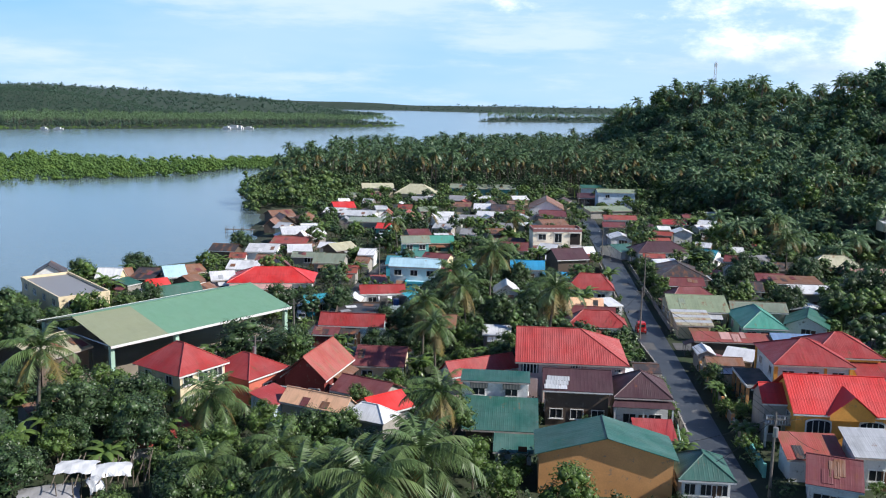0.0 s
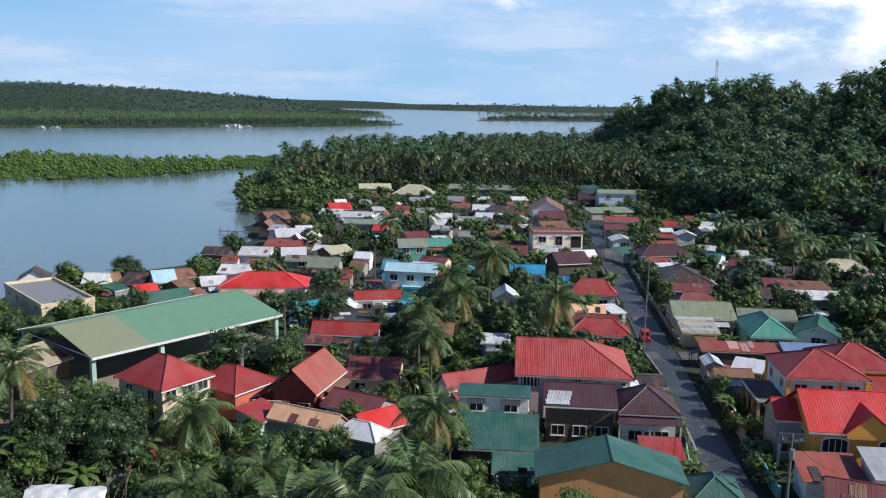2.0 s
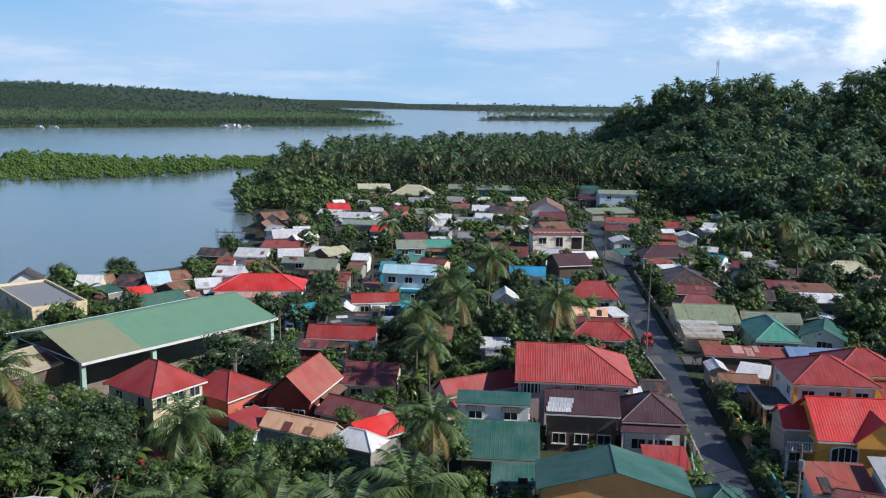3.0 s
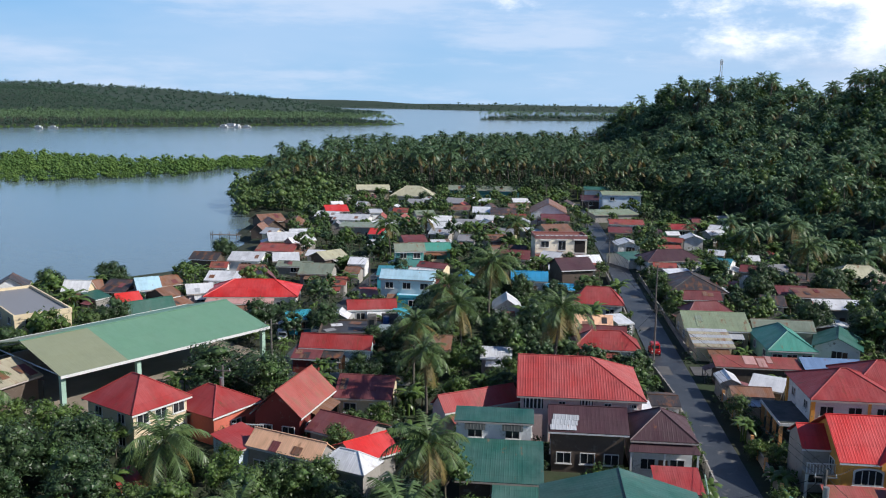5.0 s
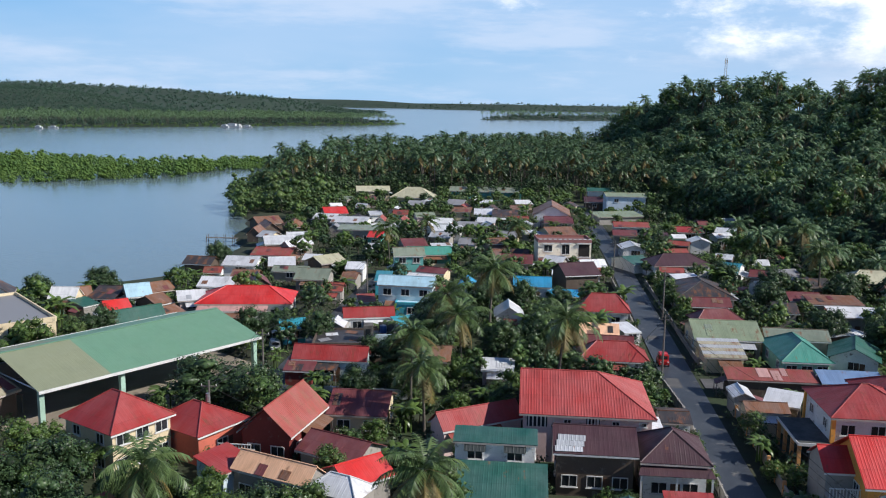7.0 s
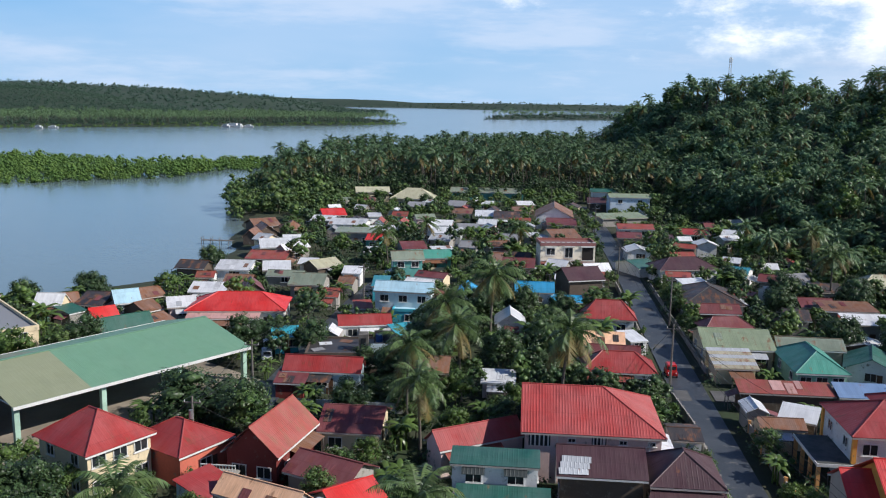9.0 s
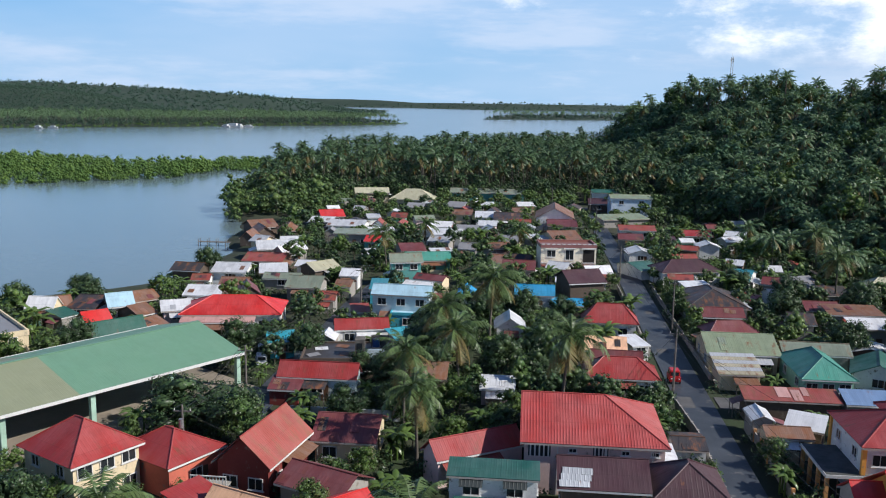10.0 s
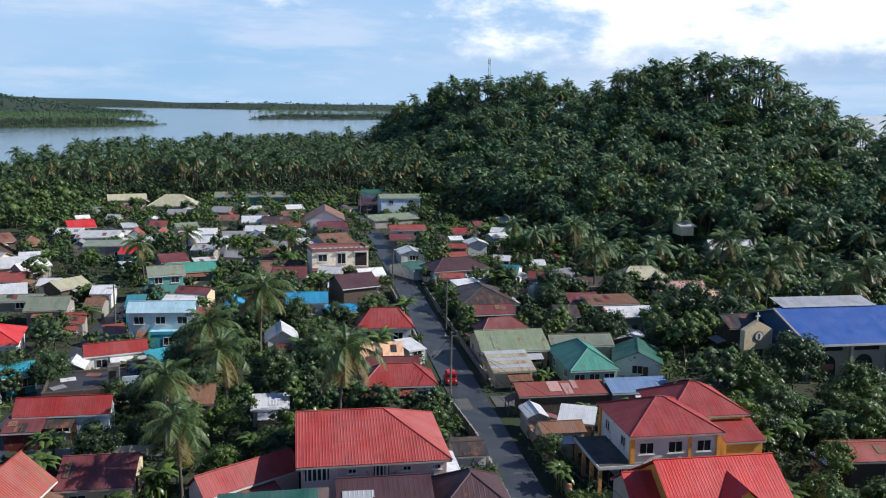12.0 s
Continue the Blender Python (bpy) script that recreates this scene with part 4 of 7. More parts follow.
scatter("mangrove", "bright green mangrove thicket standing in the inlet", "mangrove", MANGROVES, [(x, y, max(z, -0.2) - 0.6, R.uniform(0.65, 1.05) * (1.0 + 0.3 * float(wobble(x, y, 14, 2.0))), R.uniform(0, 6.28), R.randrange(5)) for x, y, z in mg], [M_BARK, M_MANGROVE])


def shore_fringe(xs, ys, zs):
    d = poly_distance(xs, ys, COASTS["main"])
    return (d > 0) & (d < 36) & (ys > 285 + (xs + 84) * 0.6) & (xs < -60) & (ys < 560)


fr = spread(R, -140, -60, 270, 520, 4.6, shore_fringe)
scatter("shore_mangrove", "green mangrove bank along the village shore", "mangrove", MANGROVES, [(x, y, max(z, -0.2) - 0.3, R.uniform(0.65, 1.2) * (1.6 if R.random() < 0.2 else 1.0), R.uniform(0, 6.28), R.randrange(5)) for x, y, z in fr], [M_BARK, M_LEAF])


def on_far(xs, ys, zs):
    return (zs > 0.6) & (xs > -60 - ys * 0.67) & (xs < 60 + (ys - 900) * 0.5)


far = [p for p in spread(R, -1200, 100, 850, 1500, 8.4, on_far)] + [p for p in spread(R, -1800, 500, 1500, 2600, 22, on_far)] + spread(R, -2700, 1300, 3250, 4000, 36, on_far)
scatter("far_woodland", "distant green woodland on the far shores", "woodland", SPECKS, [(x, y, z - (1.6 if y < 1500 else 6.0 if y < 3000 else 9.0), R.uniform(0.5, 0.95) * (1.0 if y < 1500 else 1.7 if y < 3000 else 2.2), R.uniform(0, 6.28), R.randrange(4)) for x, y, z in far], [M_BARK, M_HAZED_FARLEAF])
fp = [p for p in spread(R, -1000, -180, 850, 1400, 11, lambda xs, ys, zs: on_far(xs, ys, zs) & (poly_distance(xs, ys, COASTS["west_shore"]) < 190))] + spread(R, -100, 440, 1790, 2100, 22, on_far)
scatter("far_palms", "distant coconut palms along the far shore", "palm grove", SPECK_PALMS, [(x, y, z - 1.0, R.uniform(0.8, 1.15), R.uniform(0, 6.28), R.randrange(3)) for x, y, z in fp], [M_PALMBARK, M_LIT_HILLPALM, M_HAZED_FARLEAF])


def far_edge(xs, ys, zs):
    d = poly_distance(xs, ys, COASTS["west_shore"])
    return (d > -6) & (d < 20) & (xs > -700)


strip = spread(R, -700, -180, 850, 1400, 8, far_edge)
scatter("shore_scrub", "light green scrub along the far shore", "scrub", SPECKS, [(x, y, max(z, -0.2) - 1.6, R.uniform(0.4, 0.7), R.uniform(0, 6.28), R.randrange(4)) for x, y, z in strip], [M_BARK, M_MANGROVE])

# ---------------------------------------------------------------- houses
pink_house = house("two storey pink house with ribbed red roof", 6.7, 108.4, 0, 13.9, 12.0, 6.8, "half", 2.9, "lightred", "pink", storeys=2, win=0, rib=0.02)
# Solid dark wall colour stands for the shade inside the open porch.
house("long house with dark brown roof and open porch", 7.0, 98.2, 0, 8.0, 6.7, 5.9, "gx", 1.6, "brown", "darkwood", win=3)
brown_wing = house("white house wing with dark brown hip roof", 14.3, 97.9, 0, 6.6, 7.0, 5.6, "hip", 2.1, "brown", "white", win=2)
house("white two storey house with green roof", -2.4, 95.4, 0, 7.9, 3.2, 7.0, "shed", 0.35, "green", "white", storeys=2, win=2, awning=1)
house("lean-to with faded green metal roof", -1.6, 90.1, 0, 8.2, 6.6, 3.9, "shed", 1.5, "green", "darkwood", win=1)
house("small lean-to with green metal roof on posts", -0.1, 85.3, 0, 4.2, 3.4, 2.9, "shed", 0.8, "green", "paleblue", win=1)
house("large orange gabled building with green roof", 8.6, 80.2, 0, 13.4, 6.2, 5.6, "gy", 1.9, "green", "orange", win=0)
house("small white house with green hip roof", 17.8, 79.5, 0, 5.3, 6.0, 4.1, "hip", 1.6, "green", "white", win=3)
house("low lean-to with faded red roof", 14.8, 89.3, 0, 4.4, 4.2, 3.6, "shed", 0.8, "red", "white", win=0)
orange_villa = house("bright orange house with red metal roof", 34.7, 94.8, 0, 10.8, 9.5, 6.2, "gx", 2.9, "brightred", "brightorange", win=0, dormer=1, storeys=2, rib=0.014)
house("side wing with red roof and white balcony", 28.6, 96.0, 0, 3.1, 5.0, 6.0, "gx", 1.6, "brightred", "grey", win=1, storeys=2)
white_villa = house("white two storey house with red hip roof", 35.8, 108.6, 0, 9.7, 9.5, 7.4, "hip", 2.2, "red", "white", win=3, storeys=2)
house("rear wing with red hip roof and orange walls", 41.4, 112.8, 0, 9.0, 8.6, 7.3, "hip", 2.2, "red", "brightorange", win=2, storeys=2)
house("low side wing with red roof and orange wall", 43.9, 107.3, 0, 4.4, 3.4, 5.6, "shed", 1.1, "red", "brightorange", win=1)
long_shed = house("long shed with rusty red metal roof", 31.4, 126.7, 0, 11.3, 3.2, 4.2, "shed", 0.7, "rustred", "grey", win=0)
house("shed with blue metal roof", 41.0, 126.2, 0, 7.8, 3.2, 4.3, "shed", 0.9, "blue", "grey", win=0)
house("shanty with patched silver tin roof", 30.5, 117.8, -24, 4.1, 3.6, 4.2, "shed", 0.8, "tin", "grey", win=0)
house("shanty with rusty tin roof", 27.9, 115.9, 0, 5.0, 3.6, 3.9, "gx", 0.7, "rust", "grey", win=1)
house("shanty with small white tin roof", 26.3, 120.7, 0, 2.6, 4.0, 4.0, "gy", 0.6, "tin", "grey", win=0)
house("dark low roof between houses", 46.2, 126.5, 19, 4.7, 3.5, 3.9, "gx", 0.9, "dark", "grey", win=0)
house("house with pale green ribbed roof", 30.1, 148.6, 0, 10.1, 10.3, 4.3, "gx", 1.7, "palegreen", "cream", win=3)
striped_house = house("house with striped yellow and silver tin roof", 27.9, 138.6, 0, 5.9, 5.5, 3.8, "shed", 1.2, "creamroof", "cream", win=1)
house("mint green house with teal hip roof", 38.3, 139.5, 0, 7.0, 11.2, 4.2, "hip", 2.1, "teal", "mint", win=3)
house("house with dark green gable roof", 46.6, 140.4, -20, 6.9, 8.0, 4.0, "gy", 1.6, "darkgreen", "grey", win=1)
house("house with grey green roof", 40.2, 146.6, 0, 9.4, 4.3, 4.4, "gx", 1.2, "greygreen", "grey", win=1)
house("house with maroon roof", 30.8, 156.8, 13, 8.1, 4.4, 4.3, "hip", 1.5, "maroon", "grey", win=1)
house("house with faded maroon roof", 31.9, 167.0, 0, 7.0, 4.3, 4.2, "gx", 1.2, "maroon", "grey", win=1)
house("house with charcoal hip roof", 32.1, 177.3, 0, 10.5, 13.6, 4.4, "hip", 2.2, "dark", "grey", win=2)
house("house with shiny tin awning roof", 32.1, 190.6, 20, 5.6, 3.5, 4.0, "shed", 0.6, "tin", "white", win=1)
house("white house with brown hip roof", 32.5, 204.5, 15, 13.1, 7.6, 4.6, "hip", 2.0, "brown", "white", win=3)
house("small house with teal roof", 43.3, 200.4, -22, 4.0, 11.3, 4.2, "gx", 1.4, "tealblue", "white", win=1)
house("small hut with red roof", 40.6, 184.9, -43, 3.4, 3.5, 3.2, "shed", 0.5, "red", "grey", win=0)
house("small shop with green roof", 23.9, 211.0, 29, 5.7, 9.7, 3.6, "gx", 1.0, "green", "white", win=1)
house("small house with weathered tin roof", 25.8, 227.0, 0, 6.2, 7.0, 4.0, "gy", 1.0, "tin", "grey", win=1)
house("house with red and white striped roof", 29.6, 263.8, 0, 10.0, 8.0, 4.2, "gx", 0.9, "rustred", "grey", win=2)
house("house with red roof below the hill", 44.0, 256.5, 0, 8.2, 7.7, 4.2, "gx", 1.0, "red", "grey", win=1)
house("house with faded brown roof", 33.6, 245.3, 0, 6.8, 10.8, 4.1, "gx", 1.0, "brown", "grey", win=1)
house("house with dull maroon roof", 26.2, 247.7, 0, 6.4, 7.0, 4.1, "gx", 1.0, "maroon", "grey", win=1)
house("pale blue two storey building with pale green roof", 33.2, 314.0, 0, 13.8, 9.6, 7.5, "gx", 0.8, "palegreen", "iceblue", win=2, storeys=2)
house("green roofed market stall by the road", 28.0, 286.7, 21, 15.5, 7.5, 4.0, "shed", 0.8, "palegreen", "grey", win=0)
house("white house with dark green roof below the grove", 27.6, 340.0, 0, 10.4, 7.0, 6.3, "gx", 0.9, "darkgreen", "white", win=2)
house("dark timber house with brown gable roof", 23.8, 323.0, 0, 7.2, 8.0, 4.2, "gx", 1.5, "brown", "darkwood", win=1)
house("white gabled hall with red roof", 7.8, 280.3, 0, 11.3, 16.0, 5.2, "gy", 2.9, "rust", "white", win=0)
house("house with reddish gable roof", 9.4, 267.5, 0, 8.4, 10.5, 4.4, "gx", 1.2, "maroon", "grey", win=1)
house("house with rusty gable roof", 8.4, 245.0, 17, 7.7, 11.9, 4.4, "gx", 1.4, "rust", "grey", win=1)
cream_hall = house("cream two storey concrete building with red parapet roof", 8.3, 210.2, 8, 11.8, 6.4, 8.0, "flat", 0.5, "maroonflat", "creamwhite", win=0, storeys=2)
house("house with long maroon roof", -1.6, 201.7, 0, 6.9, 5.2, 4.2, "gx", 1.6, "maroon", "grey", win=1)
house("house with faded brown tin roof", -6.8, 211.2, 0, 3.6, 13.8, 4.1, "gx", 1.0, "rust", "grey", win=0)
house("dark timber house with brown gable roof", 9.9, 184.2, 21, 7.5, 7.5, 5.8, "gx", 1.8, "brown", "darkwood", win=3, storeys=2)
house("lean-to with silver tin roof", 7.4, 189.4, 0, 3.8, 4.1, 4.4, "shed", 0.8, "tin", "darkwood", win=0)
house("house with bright blue roof", 1.5, 176.8, 0, 7.2, 3.6, 4.4, "gx", 1.6, "brightblue", "white", win=1)
house("low shed with blue roof", 7.2, 174.3, 0, 5.7, 3.4, 3.4, "shed", 0.6, "brightblue", "grey", win=0)
house("two storey pale cyan house with light blue roof", -20.1, 161.9, 0, 9.9, 3.5, 7.0, "gx", 1.4, "lightblue", "whitecyan", win=3, storeys=2)
house("bright cyan annex beside a larger house", -18.9, 160.5, 0, 5.4, 3.6, 4.3, "flat", 0.2, "lightblue", "cyan", win=1)
house("small house with blue hip roof", -10.6, 176.2, 0, 3.6, 5.0, 4.2, "hip", 1.6, "brightblue", "white", win=2)
house("small shed with rusty red roof", -15.2, 171.9, 17, 3.0, 3.7, 3.8, "shed", 0.7, "rustred", "grey", win=0)
house("house with red pyramid roof", 13.2, 160.0, 0, 8.9, 5.2, 4.4, "hip", 2.6, "red", "white", win=2)
house("house with orange rusty tin roof", 11.4, 145.3, 0, 6.0, 3.9, 4.0, "shed", 1.2, "orangetin", "grey", win=0)
house("house with red hip roof and white walls", 12.1, 132.9, 0, 9.6, 5.8, 4.4, "hip", 2.0, "red", "white", win=3)
house("house with worn maroon roof", 12.1, 137.9, 0, 7.0, 4.8, 4.3, "gx", 1.5, "maroon", "grey", win=1)
house("roadside shop with white awning roof", 15.9, 149.8, 20, 2.9, 5.0, 3.8, "shed", 0.4, "tin", "white", win=1)
house("small house with silver gable roof", -2.4, 154.7, 0, 4.9, 6.0, 4.4, "gy", 1.6, "tin", "white", win=1)
house("low shed with white tin roof", -3.2, 128.1, 0, 4.4, 4.0, 3.6, "shed", 0.6, "tin", "grey", win=0)
house("house with bright red hip roof", -46.8, 157.4, 9, 16.0, 9.6, 4.6, "hip", 2.1, "brightred", "white", win=3)
house("porch with faded pink red roof", -47.6, 151.6, 9, 11.5, 2.4, 3.9, "shed", 0.5, "rustpink", "white", win=2)
house("house with red roof beside a narrow lane", -24.7, 150.4, 16, 8.3, 3.4, 4.2, "gx", 1.3, "red", "white", win=2)
house("long house with dark red roof and white walls", -25.3, 126.6, 0, 10.1, 3.5, 4.4, "gx", 1.6, "red", "whitecyan", win=3)
house("porch with dull red roof", -28.8, 124.0, 0, 4.0, 3.2, 3.6, "shed", 0.8, "maroon", "red_wall", win=1)
ruin_house = house("unfinished concrete house with mouldy flat roof", -24.2, 137.8, 8, 11.8, 8.0, 4.0, "flat", 0.3, "dark", "darkwood", win=2)
house("small shed with white tin gable", -29.1, 146.2, 0, 3.3, 4.0, 3.6, "gy", 0.9, "tin", "grey", win=0)
house("low house with rusty tin roof", -12.9, 131.3, 0, 6.7, 7.0, 4.0, "gx", 1.2, "rust", "grey", win=1)
house("long house with dark red roof", -17.9, 109.8, 0, 6.8, 7.7, 4.3, "gx", 1.6, "maroon", "grey", win=2)
house("small blue green roofed shed", -35.0, 143.0, 20, 4.2, 4.5, 4.0, "shed", 0.6, "cyanroof", "cyan", win=2)
house("house with red hip roof and cream walls", -40.6, 97.4, 61, 7.6, 8.6, 6.4, "hip", 2.6, "red", "cream", win=3, storeys=2)
house("house with red hip roof and orange walls", -33.8, 101.4, 62, 7.1, 8.0, 4.8, "hip", 2.0, "red", "salmon", win=1)
# Roofless shed frame; the dark roof is added for its shaded inside.
house("old shed with dark rusty roof beside the street", 17.1, 112.8, 0, 3.5, 5.0, 3.6, "gx", 0.5, "dark", "grey", win=0)
house("low house with dull maroon tin roof", -17.7, 97.4, -23, 7.3, 5.5, 4.2, "gx", 1.3, "maroon", "grey", win=1)
house("house with orange tin roof and grey walls", -21.8, 89.8, -20.9, 8.5, 3.3, 4.9, "gx", 1.3, "orangetin", "grey", win=3)
house("annex with patched silver tin roof", -15.6, 87.5, -20.9, 5.4, 3.6, 4.7, "hip", 1.3, "tin", "grey", win=1)
house("annex with bright red roof", -14.8, 91.3, 44, 5.1, 5.2, 4.6, "gx", 1.2, "brightred", "grey", win=0)
house("lean-to with red tin roof", -27.4, 91.5, 62, 4.2, 4.0, 4.7, "shed", 0.8, "red", "paleblue", win=1)
house("house with red roof behind a white house", -4.8, 106.0, 33, 9.9, 3.6, 4.6, "gx", 1.5, "red", "pink", win=1)
house("small shed with striped rusty roof", -2.0, 108.7, 0, 2.5, 3.4, 4.4, "gx", 0.6, "striped", "grey", win=0)
house("low red tin roof among trees", -35.0, 83.0, 48, 2.4, 3.2, 3.6, "shed", 0.9, "red", "grey", win=0)
house("low rusty tin roof among trees", -38.4, 80.9, 24, 2.5, 5.0, 3.4, "gx", 0.8, "rustred", "grey", win=0)
house("hut with weathered tin roof beside palms", -51.6, 88.4, 52, 7.5, 6.0, 3.6, "gx", 1.0, "rust", "grey", win=0)
# Open-sided pavilion; the dark walls stand for its shaded inside.
house("pavilion with patched rusty roof", -62.7, 104.9, 69, 8.3, 9.4, 5.0, "gx", 1.6, "striped", "darkwood", win=0)
house("house with faded red tin roof near the road", 29.7, 85.1, 0, 5.9, 4.5, 4.0, "shed", 1.2, "rustred", "white", win=1)
house("house with maroon roof and white trim", 29.7, 78.9, -16, 4.9, 7.0, 4.5, "gx", 1.6, "maroon", "white", win=2)
house("house with silver ribbed roof", 35.0, 84.3, 0, 4.6, 5.0, 5.0, "shed", 1.2, "silver", "white", win=1)
house("cream concrete building with flat grey roof", -77.4, 137.1, -43.4, 20.1, 8.0, 6.1, "flat", 0.5, "slab", "cream", win=4, storeys=2)
house("small white house with dark gable roof", -86.5, 148.8, 24, 5.6, 5.0, 6.0, "gy", 1.7, "dark", "white", win=2, storeys=2)
house("shore house with white tin roof", -77.8, 154.6, 0, 4.9, 3.5, 4.2, "gx", 1.73, "whiteroof", "cream", win=1)
house("shore house with maroon roof", -76.8, 157.3, 40, 3.9, 3.4, 4.0, "gx", 1.4, "rust", "grey", win=1)
house("shore house with dark tin roof", -72.3, 160.5, 0, 5.0, 10.2, 3.9, "gx", 1.2, "dark", "grey", win=1)
house("shore shed with dark green roof", -73.6, 152.8, 65, 3.5, 4.0, 3.6, "shed", 0.7, "darkgreen", "grey", win=0)
house("house with bright red gable roof near the shore", -66.3, 149.0, 44, 4.2, 4.5, 4.2, "gx", 1.2, "brightred", "grey", win=0)
house("house with dark green gable roof and red walls", -59.3, 141.6, 47, 8.3, 3.7, 4.4, "gx", 1.8, "darkgreen", "red_wall", win=2)
house("house with patched rusty tin roof", -56.8, 146.8, 70, 4.1, 5.0, 4.2, "gx", 1.0, "rust", "grey", win=0)
house("shore house with pale blue tin roof", -67.2, 158.9, 36, 4.4, 5.1, 4.2, "gx", 1.8, "lightblue", "grey", win=1)
house("thatched shore hut with rusty patches", -66.4, 165.3, 48, 4.7, 6.0, 3.8, "gx", 1.2, "rust", "darkwood", win=0)
house("brown tin roofed shore hut", -62.6, 155.6, 61, 3.7, 6.0, 3.8, "gx", 1.2, "rust", "darkwood", win=0)
house("house with silver blue tin roof", -57.1, 157.9, 27, 4.8, 5.3, 4.2, "gx", 1.2, "tin", "grey", win=1)
house("house with large silver tin roof", -56.2, 169.7, 0, 6.8, 6.5, 4.2, "gx", 1.2, "tin", "grey", win=1)
house("stilt house with dark roof on the shore", -68.4, 192.4, 0, 6.5, 5.5, 3.6, "gx", 1.2, "dark", "darkwood", win=1)
house("stilt house with grey tin roof", -59.0, 191.8, 0, 7.3, 8.3, 4.0, "gx", 1.2, "tin", "grey", win=1)
house("house with brown tin roof", -53.8, 178.0, 0, 5.5, 4.6, 4.0, "gx", 1.2, "rust", "grey", win=1)
house("house with faded maroon gable roof", -49.4, 172.0, 24, 3.6, 7.0, 4.2, "gy", 1.4, "maroon", "grey", win=0)
house("row house with silver tin roof", -50.8, 191.9, 16, 5.7, 8.2, 4.2, "gx", 1.1, "tin", "grey", win=1)
house("low house with blue grey tin roof", -47.2, 186.3, 0, 7.4, 4.1, 3.8, "gx", 0.8, "greygreen", "grey", win=1)
house("grey green roofed house", -40.1, 177.2, 0, 6.7, 7.5, 4.6, "gx", 1.5, "greygreen", "grey", win=2)
house("small house with red tin roof", -34.7, 169.5, 0, 4.1, 4.5, 4.0, "gx", 1.1, "rustred", "grey", win=1)
house("house with red tin roof on the shore", -56.0, 205.0, 0, 9.0, 9.7, 4.0, "gx", 1.0, "rustred", "darkwood", win=1)
house("shore house with silver gable roofs", -58.6, 216.8, 22, 7.6, 8.5, 4.4, "gx", 1.4, "tin", "grey", win=1)
house("house with grey gable roof", -53.2, 213.0, 54, 7.4, 3.5, 4.4, "gx", 1.2, "tin", "grey", win=1)
house("house with cream and red roof", -41.9, 194.3, 48, 6.6, 6.1, 4.4, "gx", 1.2, "creamroof", "grey", win=1)
house("house with silver roof and brown wall", -34.4, 189.7, 0, 3.9, 5.3, 4.2, "gx", 1.0, "tin", "grey", win=1)
house("stilt hut with brown gable roof", -69.7, 234.5, 0, 3.8, 6.4, 3.5, "gy", 1.72, "rust", "darkwood", win=0)
house("stilt hut with grey brown roof", -68.9, 242.0, 31, 5.8, 8.0, 3.5, "gy", 2.0, "rust", "darkwood", win=0)
house("stilt hut with pointed brown roof", -63.4, 249.0, 31, 6.1, 7.0, 3.5, "hip", 2.0, "rust", "darkwood", win=0)
house("house with bright red roof near the mangroves", -57.7, 272.2, 22, 7.2, 10.1, 4.6, "gx", 1.4, "brightred", "grey", win=1)
house("long house with white tin roof", -57.5, 262.9, 0, 6.9, 8.1, 4.2, "gx", 1.0, "tin", "grey", win=1)
house("long low building with silver tin roof", -49.0, 256.3, 0, 10.4, 9.9, 4.4, "gx", 1.0, "tin", "white", win=2)
house("long grey concrete house with tin roof", -43.3, 237.5, 0, 10.5, 6.0, 5.0, "shed", 0.5, "greygreen", "grey", win=2)
house("house with white and red gable roof", -40.4, 255.6, 0, 3.9, 6.0, 4.4, "gy", 1.6, "rustred", "white", win=0)
house("house with dull silver roof", -38.8, 246.4, 18, 7.7, 6.7, 4.2, "gx", 0.9, "tin", "grey", win=1)
house("house with pale red gable roof", -34.5, 257.1, 0, 4.5, 7.0, 4.2, "gy", 1.4, "rustred", "white", win=0)
house("house with small red roof", -37.5, 231.6, 0, 3.9, 6.7, 4.2, "gx", 1.0, "brightred", "tealwall", win=1)
house("low house with white tin roof among trees", -34.7, 214.2, 0, 3.8, 6.1, 4.2, "gx", 0.8, "tin", "white", win=1)
house("teal house with green roof", -24.2, 193.2, 15, 6.7, 5.0, 6.6, "gx", 1.4, "greygreen", "tealwall", win=2, storeys=2)
house("house with long teal roof", -21.3, 206.7, 14, 9.9, 5.6, 4.6, "gx", 1.4, "teal", "tealwall", win=1)
house("house with maroon and red roof", -27.2, 222.3, 18, 6.0, 10.5, 4.2, "gx", 1.0, "maroon", "grey", win=0)
house("white house with silver gable roof", -25.5, 245.3, 0, 4.0, 8.0, 4.8, "gy", 1.6, "tin", "white", win=1)
house("white house with wide silver roof", -20.2, 242.3, 0, 7.7, 5.8, 4.6, "gx", 1.3, "tin", "white", win=1)
house("house with white ribbed roof", -22.8, 257.0, 0, 5.1, 7.5, 4.6, "gx", 1.0, "whiteroof", "white", win=1)
house("low shed with pale tin roof", -19.6, 219.3, 18, 5.3, 4.0, 4.0, "shed", 0.5, "tin", "grey", win=0)
house("house with grey green gable roof", -29.9, 269.6, 23, 6.2, 4.6, 4.4, "gx", 1.0, "greygreen", "grey", win=1)
house("house with rusty tin roof", -20.1, 287.0, 0, 6.7, 8.6, 4.2, "gx", 1.0, "rust", "grey", win=0)
house("house with pale tin roof", -12.9, 284.4, 0, 6.3, 13.2, 4.2, "gx", 1.0, "tin", "grey", win=0)
house("brown timber house with dark roof", -6.2, 279.2, 0, 7.8, 12.8, 4.4, "gx", 1.3, "dark", "darkwood", win=0)
house("house with rusty red roof", -2.2, 267.0, 0, 6.3, 4.8, 4.2, "gx", 1.2, "rustred", "grey", win=0)
